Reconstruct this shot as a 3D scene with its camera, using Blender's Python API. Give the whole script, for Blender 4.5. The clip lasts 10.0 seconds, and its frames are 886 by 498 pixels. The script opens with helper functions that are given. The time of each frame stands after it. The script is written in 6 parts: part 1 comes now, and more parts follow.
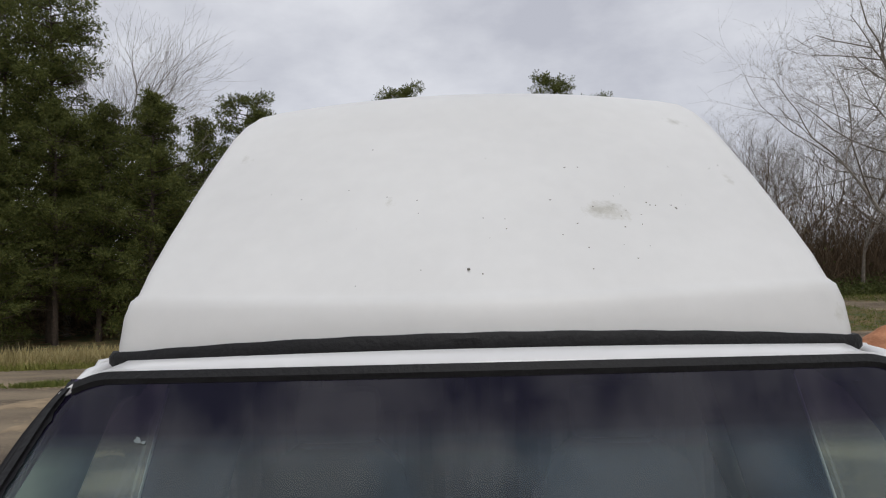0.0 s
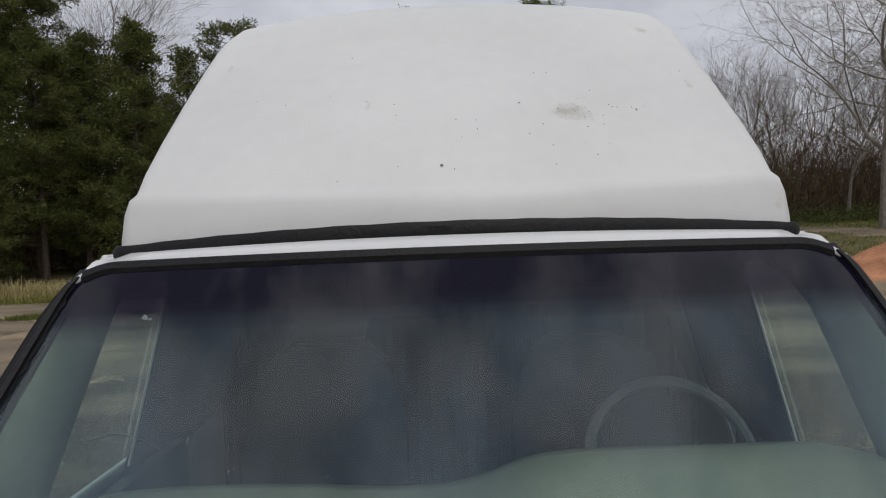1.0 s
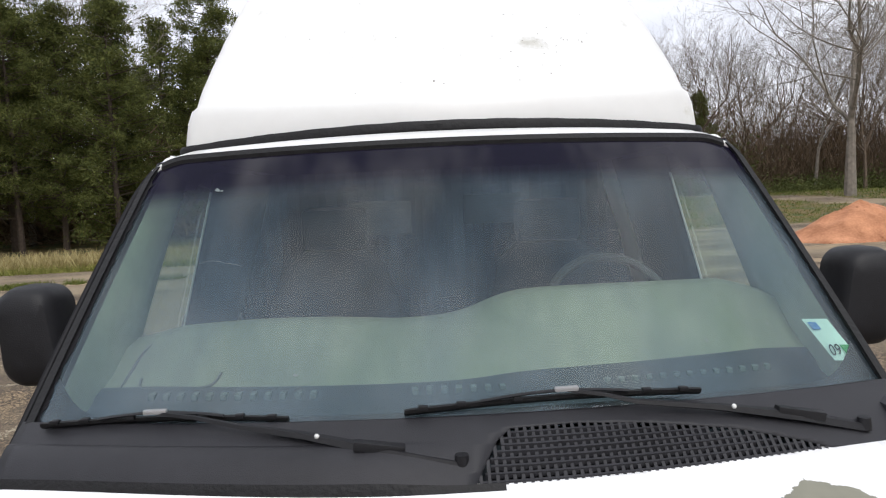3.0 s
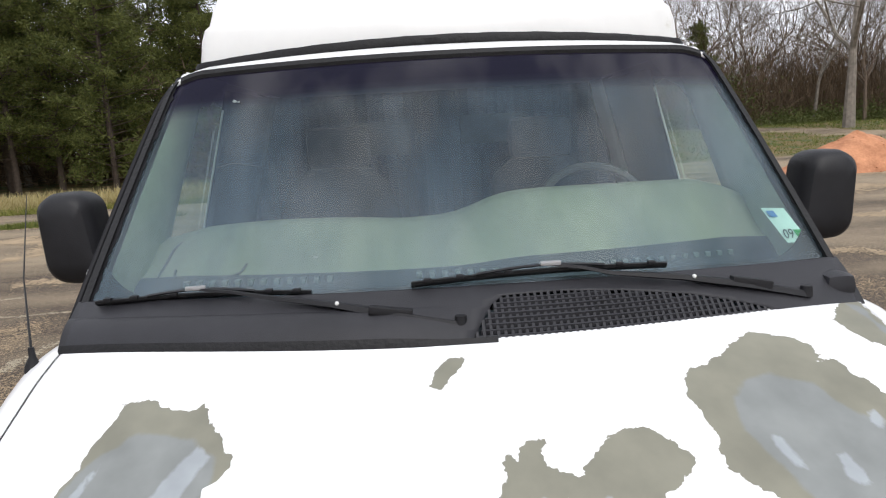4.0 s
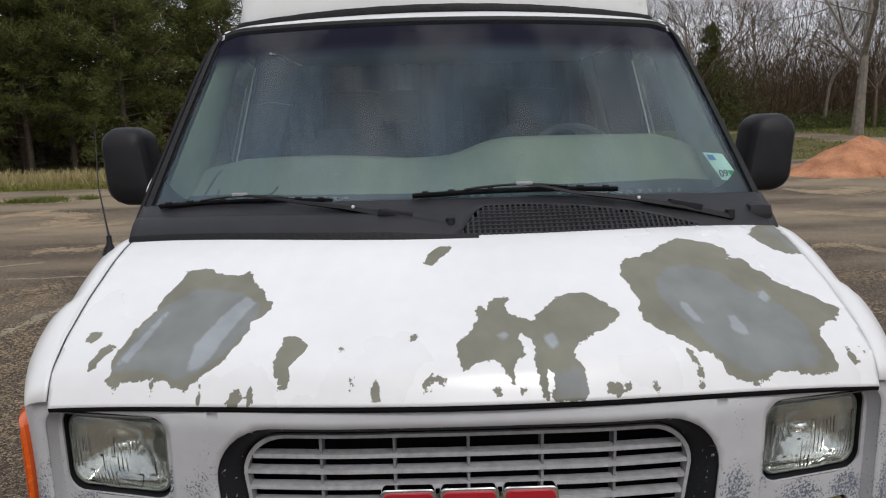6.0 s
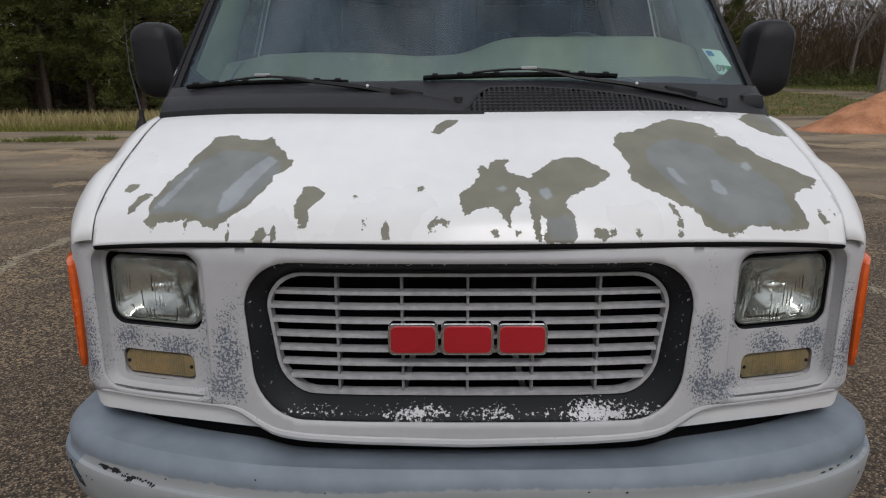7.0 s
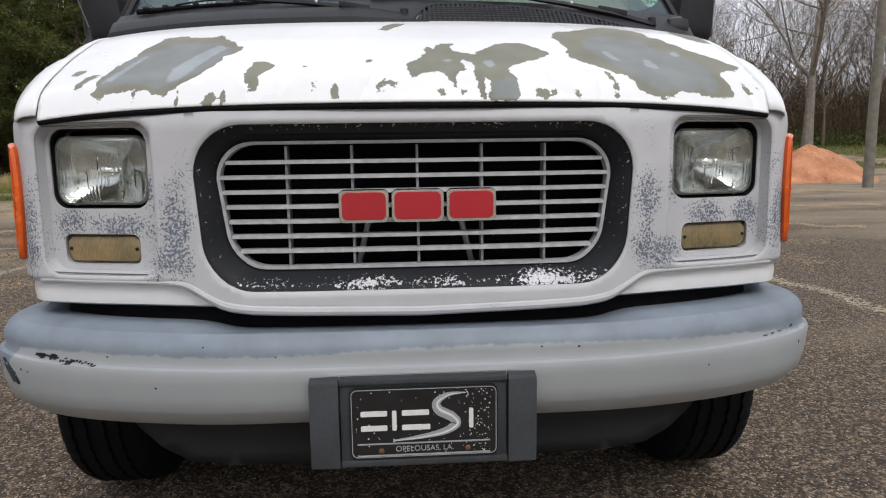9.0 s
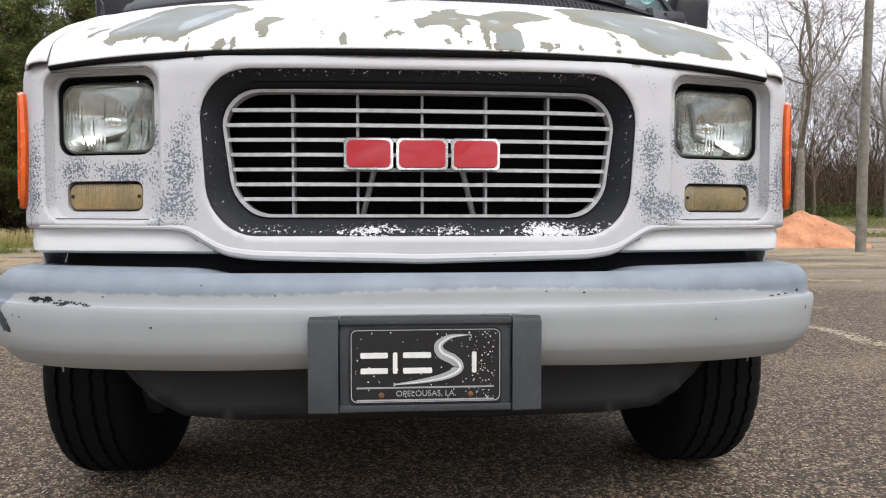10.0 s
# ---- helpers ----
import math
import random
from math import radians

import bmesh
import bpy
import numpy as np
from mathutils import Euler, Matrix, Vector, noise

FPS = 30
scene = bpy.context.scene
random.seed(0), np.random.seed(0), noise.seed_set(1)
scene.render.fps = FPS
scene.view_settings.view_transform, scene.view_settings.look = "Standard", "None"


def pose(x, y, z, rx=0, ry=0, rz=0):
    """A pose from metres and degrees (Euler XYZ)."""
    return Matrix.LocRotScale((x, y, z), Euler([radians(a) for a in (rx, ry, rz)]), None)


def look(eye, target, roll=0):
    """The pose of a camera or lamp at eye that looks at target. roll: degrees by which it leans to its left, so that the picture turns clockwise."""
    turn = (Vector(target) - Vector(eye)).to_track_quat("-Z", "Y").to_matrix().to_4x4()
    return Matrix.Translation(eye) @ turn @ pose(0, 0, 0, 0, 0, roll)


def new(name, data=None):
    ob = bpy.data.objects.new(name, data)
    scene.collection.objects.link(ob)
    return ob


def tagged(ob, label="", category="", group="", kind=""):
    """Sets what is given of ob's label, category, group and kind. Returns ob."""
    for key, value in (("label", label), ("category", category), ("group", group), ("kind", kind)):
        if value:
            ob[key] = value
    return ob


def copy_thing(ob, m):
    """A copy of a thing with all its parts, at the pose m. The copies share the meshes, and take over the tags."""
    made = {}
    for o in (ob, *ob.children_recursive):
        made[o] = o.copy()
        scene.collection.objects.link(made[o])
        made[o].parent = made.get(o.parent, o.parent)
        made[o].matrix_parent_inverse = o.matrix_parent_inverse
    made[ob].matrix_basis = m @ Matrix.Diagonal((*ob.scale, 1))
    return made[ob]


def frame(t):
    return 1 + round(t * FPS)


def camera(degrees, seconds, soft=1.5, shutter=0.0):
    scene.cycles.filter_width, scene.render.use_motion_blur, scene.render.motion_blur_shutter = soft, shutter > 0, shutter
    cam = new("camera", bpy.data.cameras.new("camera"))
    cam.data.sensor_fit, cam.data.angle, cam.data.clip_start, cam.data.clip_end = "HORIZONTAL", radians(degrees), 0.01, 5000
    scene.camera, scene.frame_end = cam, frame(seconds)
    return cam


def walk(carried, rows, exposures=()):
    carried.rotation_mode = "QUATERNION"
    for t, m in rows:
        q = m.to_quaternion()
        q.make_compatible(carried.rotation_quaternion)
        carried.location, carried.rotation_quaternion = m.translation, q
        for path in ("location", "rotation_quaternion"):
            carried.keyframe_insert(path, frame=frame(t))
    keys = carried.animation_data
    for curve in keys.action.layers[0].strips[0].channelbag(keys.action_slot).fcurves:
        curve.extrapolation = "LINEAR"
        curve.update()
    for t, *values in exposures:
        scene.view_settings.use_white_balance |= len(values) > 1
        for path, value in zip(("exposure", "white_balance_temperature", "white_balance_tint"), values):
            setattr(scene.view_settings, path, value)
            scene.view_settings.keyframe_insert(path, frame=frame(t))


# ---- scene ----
cam = camera(67.3, 10.0, 1.15)
SUN_EL, SUN_ROT, SUN, SKY = 50.0, 166.0, 0.90, 0.103
PATH = [
    (0, (-0.039, 0.054, 2.116), (-0.083, 2.049, 2.249), -1.5),
    (0.5, (-0.041, 0.019, 2.093), (-0.089, 2.018, 2.147), -1.8),
    (1, (-0.009, -0.055, 2.04), (-0.031, 1.943, 1.969), -2.1),
    (1.5, (0.037, -0.157, 1.993), (-0.034, 1.836, 1.851), -1.8),
    (2, (0.008, -0.267, 1.953), (0.002, 1.731, 1.854), -3.2),
    (2.5, (-0.051, -0.391, 1.902), (-0.034, 1.605, 1.777), -3.5),
    (2.7, (-0.058, -0.439, 1.882), (-0.029, 1.558, 1.767), -3.1),
    (3.8, (-0.036, -0.654, 1.784), (0.015, 1.318, 1.457), -2.1),
    (4, (-0.069, -0.687, 1.776), (-0.027, 1.285, 1.442), -3.2),
    (4.5, (-0.107, -0.773, 1.742), (-0.025, 1.191, 1.375), -2.8),
    (5, (-0.074, -0.857, 1.72), (-0.002, 1.114, 1.385), -2.4),
    (5.5, (-0.035, -0.945, 1.677), (0.015, 1.016, 1.288), -0.3),
    (5.7, (-0.044, -0.985, 1.671), (-0.01, 0.984, 1.325), -1.0),
    (6.8, (-0.063, -1.212, 1.5), (-0.049, 0.747, 1.098), -1.3),
    (7, (-0.042, -1.225, 1.467), (-0.058, 0.717, 0.988), -0.2),
    (7.5, (-0.005, -1.262, 1.386), (-0.029, 0.668, 0.863), -0.6),
    (8, (-0.029, -1.295, 1.304), (-0.02, 0.658, 0.873), -0.5),
    (8.5, (-0.039, -1.334, 1.177), (0.014, 0.623, 0.765), -0.2),
    (9, (-0.042, -1.335, 1.044), (0.087, 0.641, 0.764), -0.8),
    (9.5, (-0.058, -1.346, 0.903), (0.11, 0.639, 0.724), -1.2),
    (10, (-0.062, -1.348, 0.784), (0.083, 0.645, 0.708), -0.0),
]
EXPOSURES = [(0.0, -0.2), (1.0, -0.36), (1.5, -0.15), (2.5, 0.32), (3.8, 0.72), (4.0, 0.72), (4.5, 0.6), (5.0, 0.45), (5.5, 0.25), (6.8, -0.14), (7.5, -0.22), (8.5, 0.18), (9.0, 0.42), (9.5, 0.75), (10.0, 1.0)]
walk(cam, [(t, look(eye, target, roll)) for t, eye, target, roll in PATH], EXPOSURES)

# ---- world and light ----
def build_world():
    w = bpy.data.worlds.new("overcast_sky")
    scene.world = w
    w.use_nodes = True
    nt = w.node_tree
    nt.nodes.clear()
    N, L = nt.nodes.new, nt.links.new
    out = N("ShaderNodeOutputWorld")
    bg = N("ShaderNodeBackground")
    sky = N("ShaderNodeTexSky")
    sky.sky_type, sky.sun_disc = "NISHITA", False
    sky.sun_elevation, sky.sun_rotation = radians(SUN_EL), radians(SUN_ROT)
    sky.dust_density = 3.0
    co = N("ShaderNodeTexCoord")
    mp = N("ShaderNodeMapping")
    mp.inputs["Scale"].default_value = (1.0, 1.0, 2.0)
    L(co.outputs["Generated"], mp.inputs["Vector"])
    n1 = N("ShaderNodeTexNoise")
    n1.inputs["Scale"].default_value, n1.inputs["Detail"].default_value = 3.2, 7
    n1.inputs["Roughness"].default_value = 0.55
    L(mp.outputs[0], n1.inputs["Vector"])
    ramp = N("ShaderNodeValToRGB")
    e = ramp.color_ramp.elements
    e[0].position, e[0].color = 0.36, (6.2, 6.3, 7.0, 1)
    e[1].position, e[1].color = 0.66, (9.3, 9.4, 9.9, 1)
    L(n1.outputs["Fac"], ramp.inputs[0])
    mix = N("ShaderNodeMixRGB")
    mix.inputs[0].default_value = 0.86
    L(sky.outputs[0], mix.inputs[1])
    # the cover is thicker and more broken overhead
    high = N("ShaderNodeValToRGB")
    e = high.color_ramp.elements
    e[0].position, e[0].color = 0.42, (2.4, 2.7, 3.4, 1)
    e[1].position, e[1].color = 0.60, (14.0, 14.1, 14.4, 1)
    L(n1.outputs["Fac"], high.inputs[0])
    sep, up, both = N("ShaderNodeSeparateXYZ"), N("ShaderNodeMapRange"), N("ShaderNodeMixRGB")
    L(co.outputs["Generated"], sep.inputs[0])
    L(sep.outputs[2], up.inputs["Value"])
    up.inputs["From Min"].default_value, up.inputs["From Max"].default_value = 0.45, 0.8
    L(up.outputs[0], both.inputs[0])
    L(ramp.outputs[0], both.inputs[1])
    L(high.outputs[0], both.inputs[2])
    L(both.outputs[0], mix.inputs[2])
    L(mix.outputs[0], bg.inputs[0])
    bg.inputs[1].default_value = SKY
    L(bg.outputs[0], out.inputs[0])
    sun = new("sun", bpy.data.lights.new("sun", "SUN"))
    sun.data.energy, sun.data.angle, sun.data.color = SUN, radians(20), (1.0, 0.972, 0.94)
    el, rot = radians(SUN_EL), radians(SUN_ROT)
    d = Vector((math.sin(rot) * math.cos(el), math.cos(rot) * math.cos(el), math.sin(el)))
    sun.matrix_world = look(d * 50, (0, 0, 0))


build_world()


# ---- materials ----
def mat(name, color, rough=0.6, metal=0.0, var=0.12, scale=8.0, bump=0.0, bump_scale=60.0, coat=0.0, color2=None, spec=0.5):
    """A surface with broad and fine variation and a little relief."""
    m = bpy.data.materials.new(name)
    m.use_nodes = True
    nt = m.node_tree
    N, L = nt.nodes.new, nt.links.new
    b = nt.nodes["Principled BSDF"]
    co = N("ShaderNodeTexCoord")
    a, f = N("ShaderNodeTexNoise"), N("ShaderNodeTexNoise")
    a.inputs["Scale"].default_value, a.inputs["Detail"].default_value = scale, 5
    f.inputs["Scale"].default_value, f.inputs["Detail"].default_value = scale * 9, 3
    L(co.outputs["Object"], a.inputs["Vector"])
    L(co.outputs["Object"], f.inputs["Vector"])
    add = N("ShaderNodeMath")
    add.operation = "MULTIPLY_ADD"
    L(f.outputs["Fac"], add.inputs[0])
    add.inputs[1].default_value = 0.4
    L(a.outputs["Fac"], add.inputs[2])
    ramp = N("ShaderNodeValToRGB")
    ramp.color_ramp.elements[0].position, ramp.color_ramp.elements[1].position = 0.45, 0.95
    lo = [c * (1 - var) for c in color]
    hi = [min(1, c * (1 + var)) for c in (color2 or color)]
    ramp.color_ramp.elements[0].color, ramp.color_ramp.elements[1].color = (*lo, 1), (*hi, 1)
    L(add.outputs[0], ramp.inputs[0])
    L(ramp.outputs[0], b.inputs["Base Color"])
    rr = N("ShaderNodeMapRange")
    rr.inputs["To Min"].default_value, rr.inputs["To Max"].default_value = max(0.02, rough - 0.08), min(1, rough + 0.08)
    L(a.outputs["Fac"], rr.inputs["Value"])
    L(rr.outputs[0], b.inputs["Roughness"])
    b.inputs["Metallic"].default_value = metal
    b.inputs["Coat Weight"].default_value = coat
    b.inputs["Specular IOR Level"].default_value = spec
    if bump:
        g = N("ShaderNodeTexNoise")
        g.inputs["Scale"].default_value, g.inputs["Detail"].default_value = bump_scale, 4
        L(co.outputs["Object"], g.inputs["Vector"])
        bp = N("ShaderNodeBump")
        bp.inputs["Strength"].default_value, bp.inputs["Distance"].default_value = bump, 0.01
        L(g.outputs["Fac"], bp.inputs["Height"])
        L(bp.outputs[0], b.inputs["Normal"])
    return m


def worn(name, top, under, attr, edge=0.02, fleck=60.0, fleck_amt=0.03, rough_top=0.35, rough_under=0.6, coat=0.0, rim=None, rim_width=0.03, core="", grime=0.95, ragged=6):
    """A painted surface whose coat is gone where the attribute, in metres inside the worn area, and some noise say so."""
    m = mat(name, top, rough_top, coat=coat, var=0.04, scale=2.5)
    nt = m.node_tree
    N, L = nt.nodes.new, nt.links.new
    b = nt.nodes["Principled BSDF"]
    nt.nodes["Color Ramp"].color_ramp.elements[0].color = (*[c * grime for c in top], 1)
    base = b.inputs["Base Color"].links[0].from_socket
    rsock = b.inputs["Roughness"].links[0].from_socket
    at = N("ShaderNodeAttribute")
    at.attribute_name = attr
    co = N("ShaderNodeTexCoord")
    n1, n2 = N("ShaderNodeTexNoise"), N("ShaderNodeTexNoise")
    n1.inputs["Scale"].default_value, n1.inputs["Detail"].default_value = fleck, ragged
    n1.inputs["Roughness"].default_value = 0.62
    n2.inputs["Scale"].default_value, n2.inputs["Detail"].default_value = 11.0, 4
    L(co.outputs["Object"], n1.inputs["Vector"])
    L(co.outputs["Object"], n2.inputs["Vector"])
    s = N("ShaderNodeMath"); s.operation = "SUBTRACT"; s.inputs[1].default_value = 0.5
    L(n1.outputs["Fac"], s.inputs[0])
    ma = N("ShaderNodeMath"); ma.operation = "MULTIPLY_ADD"; ma.inputs[1].default_value = fleck_amt
    L(s.outputs[0], ma.inputs[0])
    L(at.outputs["Fac"], ma.inputs[2])
    step = N("ShaderNodeMapRange")
    step.inputs["From Min"].default_value, step.inputs["From Max"].default_value = -edge * 0.5, edge * 0.5
    L(ma.outputs[0], step.inputs["Value"])
    under_col = N("ShaderNodeMixRGB")
    under_col.inputs[1].default_value = (*(rim or under), 1)
    under_col.inputs[2].default_value = (*under, 1)
    ms = N("ShaderNodeMath"); ms.operation = "MULTIPLY_ADD"; ms.inputs[1].default_value = 0.05
    s2 = N("ShaderNodeMath"); s2.operation = "SUBTRACT"; s2.inputs[1].default_value = 0.5
    L(n2.outputs["Fac"], s2.inputs[0])
    L(s2.outputs[0], ms.inputs[0])
    inner = N("ShaderNodeAttribute")
    inner.attribute_name = core or attr
    L(inner.outputs["Fac"], ms.inputs[2])
    st2 = N("ShaderNodeMapRange")
    st2.inputs["From Min"].default_value, st2.inputs["From Max"].default_value = rim_width - 0.004, rim_width + 0.004
    L(ms.outputs[0], st2.inputs["Value"])
    L(st2.outputs[0], under_col.inputs[0])
    # pale rubbed streaks over the primer
    if core:
        pa, sr = N("ShaderNodeAttribute"), N("ShaderNodeMapRange")
        pa.attribute_name = "pale"
        rag = N("ShaderNodeMath")
        rag.operation, rag.inputs[1].default_value = "MULTIPLY_ADD", 0.012
        L(s.outputs[0], rag.inputs[0])
        L(pa.outputs["Fac"], rag.inputs[2])
        sr.inputs["From Min"].default_value, sr.inputs["From Max"].default_value = -0.002, 0.004
        sr.inputs["To Max"].default_value = 0.85
        L(rag.outputs[0], sr.inputs["Value"])
        pale = N("ShaderNodeMixRGB")
        L(sr.outputs[0], pale.inputs[0])
        L(under_col.outputs[0], pale.inputs[1])
        pale.inputs[2].default_value = (0.33, 0.36, 0.385, 1)
        under_col = pale
    tone = N("ShaderNodeHueSaturation")
    tr = N("ShaderNodeMapRange")
    tr.inputs["From Min"].default_value, tr.inputs["From Max"].default_value = 0.3, 0.7
    tr.inputs["To Min"].default_value, tr.inputs["To Max"].default_value = 0.86, 1.14
    L(n2.outputs["Fac"], tr.inputs["Value"])
    L(tr.outputs[0], tone.inputs["Value"])
    L(under_col.outputs[0], tone.inputs["Color"])
    under_col = tone
    mix = N("ShaderNodeMixRGB")
    L(step.outputs[0], mix.inputs[0])
    L(base, mix.inputs[1])
    L(under_col.outputs[0], mix.inputs[2])
    L(mix.outputs[0], b.inputs["Base Color"])
    mr = N("ShaderNodeMix")
    L(step.outputs[0], mr.inputs[0])
    L(rsock, mr.inputs[2])
    mr.inputs[3].default_value = rough_under
    L(mr.outputs[0], b.inputs["Roughness"])
    if coat:
        mc = N("ShaderNodeMapRange")
        mc.inputs["To Min"].default_value, mc.inputs["To Max"].default_value = coat, 0.0
        L(step.outputs[0], mc.inputs["Value"])
        L(mc.outputs[0], b.inputs["Coat Weight"])
    bp = N("ShaderNodeBump")
    bp.inputs["Strength"].default_value, bp.inputs["Distance"].default_value = 0.35, 0.0015
    bp.invert = True
    L(step.outputs[0], bp.inputs["Height"])
    L(bp.outputs[0], b.inputs["Normal"])
    return m


def glass(name, tint, rough=0.0, ior=1.5, band=None, dust_haze=0.0, dust_haze_color=(0.75, 0.75, 0.72)):
    """Thin sheet glass: clear through, with a true reflection. band: (attribute, colour, dye) of a shaded strip."""
    m = bpy.data.materials.new(name)
    m.use_nodes = True
    nt = m.node_tree
    nt.nodes.clear()
    N, L = nt.nodes.new, nt.links.new
    out, mix, tr, gl, lw = (N(k) for k in ("ShaderNodeOutputMaterial", "ShaderNodeMixShader", "ShaderNodeBsdfTransparent", "ShaderNodeBsdfGlossy", "ShaderNodeLayerWeight"))
    tr.inputs[0].default_value = (*tint, 1)
    gl.inputs["Roughness"].default_value = rough
    # the same reflection from both faces of the sheet
    lw.inputs["Blend"].default_value = 0.5
    po, fr = N("ShaderNodeMath"), N("ShaderNodeMath")
    po.operation, po.inputs[1].default_value = "POWER", 5.0
    fr.operation, fr.inputs[1].default_value, fr.inputs[2].default_value = "MULTIPLY_ADD", 0.92, 1.4 * ((ior - 1) / (ior + 1)) ** 2
    L(lw.outputs["Facing"], po.inputs[0])
    L(po.outputs[0], fr.inputs[0])
    if band:
        at = N("ShaderNodeAttribute")
        at.attribute_name = band[0]
        mx = N("ShaderNodeMixRGB")
        L(at.outputs["Fac"], mx.inputs[0])
        mx.inputs[1].default_value, mx.inputs[2].default_value = (*tint, 1), (*band[1], 1)
        L(mx.outputs[0], tr.inputs[0])
    L(fr.outputs[0], mix.inputs[0])
    L(tr.outputs[0], mix.inputs[1])
    L(gl.outputs[0], mix.inputs[2])
    L(mix.outputs[0], out.inputs[0])
    if dust_haze:
        # a dusty film, wiped in streaks; it also paints haze and reflected cloud streaks
        co, mp, n, rng, di, m2 = (N(k) for k in ("ShaderNodeTexCoord", "ShaderNodeMapping", "ShaderNodeTexNoise", "ShaderNodeMapRange", "ShaderNodeBsdfDiffuse", "ShaderNodeMixShader"))
        mp.inputs["Scale"].default_value = (3.4, 1.3, 1.3)
        n.inputs["Scale"].default_value, n.inputs["Detail"].default_value = 1.5, 4
        L(co.outputs["Object"], mp.inputs[0])
        L(mp.outputs[0], n.inputs["Vector"])
        L(n.outputs["Fac"], rng.inputs["Value"])
        rng.inputs["From Min"].default_value, rng.inputs["From Max"].default_value = 0.36, 0.70
        rng.inputs["To Min"].default_value, rng.inputs["To Max"].default_value = dust_haze * 0.55, min(0.6, dust_haze * 2.0)
        di.inputs[0].default_value = (*dust_haze_color, 1)
        if band:
            low, thin = N("ShaderNodeAttribute"), N("ShaderNodeMath")
            low.attribute_name, thin.operation = "low", "MULTIPLY"
            L(rng.outputs[0], thin.inputs[0])
            L(low.outputs["Fac"], thin.inputs[1])
            # the dyed layer itself scatters a little violet
            dye, k = N("ShaderNodeMixRGB"), N("ShaderNodeMixRGB")
            L(at.outputs["Fac"], dye.inputs[0])
            dye.inputs[1].default_value, dye.inputs[2].default_value = (*dust_haze_color, 1), (*band[2], 1)
            L(dye.outputs[0], di.inputs[0])
            L(at.outputs["Fac"], k.inputs[0])
            L(thin.outputs[0], k.inputs[1])
            k.inputs[2].default_value = (0.36, 0.36, 0.36, 1)
            L(k.outputs[0], m2.inputs[0])
        else:
            L(rng.outputs[0], m2.inputs[0])
        L(mix.outputs[0], m2.inputs[1])
        L(di.outputs[0], m2.inputs[2])
        L(m2.outputs[0], out.inputs[0])
    return m


WHITE = (0.80, 0.80, 0.80)
M_WHITE = mat("white_paint", WHITE, 0.32, var=0.03, scale=2.0, coat=0.3)
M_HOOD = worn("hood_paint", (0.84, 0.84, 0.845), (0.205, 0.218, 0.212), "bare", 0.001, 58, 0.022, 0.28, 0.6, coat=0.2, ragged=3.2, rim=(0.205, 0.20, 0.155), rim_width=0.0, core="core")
M_TOP = worn("high_top_gelcoat", (0.80, 0.80, 0.785), (0.56, 0.55, 0.50), "bare", 0.012, 90, 0.022, 0.42, 0.7)
M_FASCIA = worn("chalky_fascia", (0.535, 0.535, 0.548), (0.125, 0.145, 0.185), "bare", 0.005, 200, 0.105, 0.6, 0.7, rim=(0.135, 0.155, 0.195), rim_width=0.05, grime=0.85)
M_SURROUND = worn("grille_surround", (0.016, 0.017, 0.020), (0.62, 0.62, 0.64), "bare", 0.004, 130, 0.085, 0.55, 0.7)
M_SURROUND.node_tree.nodes["Principled BSDF"].inputs["Specular IOR Level"].default_value = 0.2
M_BUMPER = worn("bumper_paint", (0.342, 0.360, 0.368), (0.20, 0.235, 0.275), "bare", 0.006, 38, 0.022, 0.40, 0.55, grime=0.93)
M_SLAT = mat("grille_slat_paint", (0.41, 0.41, 0.42), 0.55, var=0.22, scale=55, bump=0.2)
M_BLACK = mat("black_plastic", (0.010, 0.010, 0.012), 0.5, spec=0.35, var=0.3, scale=6, bump=0.15, bump_scale=400)
M_COWL = mat("cowl_plastic", (0.019, 0.019, 0.023), 0.5, spec=0.4, var=0.25, scale=5, bump=0.15, bump_scale=500)
M_PILLARBLACK = mat("black_pillar_paint", (0.010, 0.010, 0.012), 0.55, spec=0.25, var=0.3, scale=9)
M_RUBBER = mat("black_rubber", (0.009, 0.009, 0.010), 0.6, spec=0.35, var=0.35, scale=20, bump=0.3, bump_scale=90)
M_TYRE = mat("tyre_rubber", (0.006, 0.006, 0.007), 0.85, spec=0.15, var=0.3, scale=12, bump=0.3, bump_scale=120)
# near-black, so the shade of gaps, cavities and the underside is in the colour
M_DARK = mat("painted_cavity_shade", (0.006, 0.006, 0.007), 0.9, spec=0.1, var=0.3)
M_STEEL = mat("painted_steel", (0.45, 0.45, 0.46), 0.4, 0.6, var=0.2)
M_CHROME = mat("chrome", (0.85, 0.85, 0.86), 0.12, 1.0, var=0.05)
M_MIRROR = mat("lamp_reflector", (0.66, 0.67, 0.66), 0.07, 1.0, var=0.04)
M_RED = mat("red_enamel", (0.42, 0.012, 0.022), 0.35, var=0.1, coat=0.5)
M_AMBER = mat("amber_lens", (0.70, 0.105, 0.008), 0.25, var=0.15, scale=30, coat=0.4)
M_PARK = mat("aged_lens", (0.19, 0.175, 0.10), 0.3, var=0.25, scale=14, coat=0.4, color2=(0.29, 0.20, 0.09))
M_DASHFOOT = mat("dark_dash_pad", (0.05, 0.06, 0.075), 0.7, var=0.15)
M_DASH = mat("grey_dash_vinyl", (0.25, 0.272, 0.212), 0.6, var=0.1, scale=4, bump=0.15, bump_scale=300)
M_TRIM = mat("grey_trim", (0.12, 0.125, 0.13), 0.65, var=0.12)
M_PILLAR = mat("pillar_lining", (0.43, 0.47, 0.40), 0.65, var=0.1)
M_CLOTH = mat("seat_cloth", (0.05, 0.065, 0.09), 0.9, var=0.2)
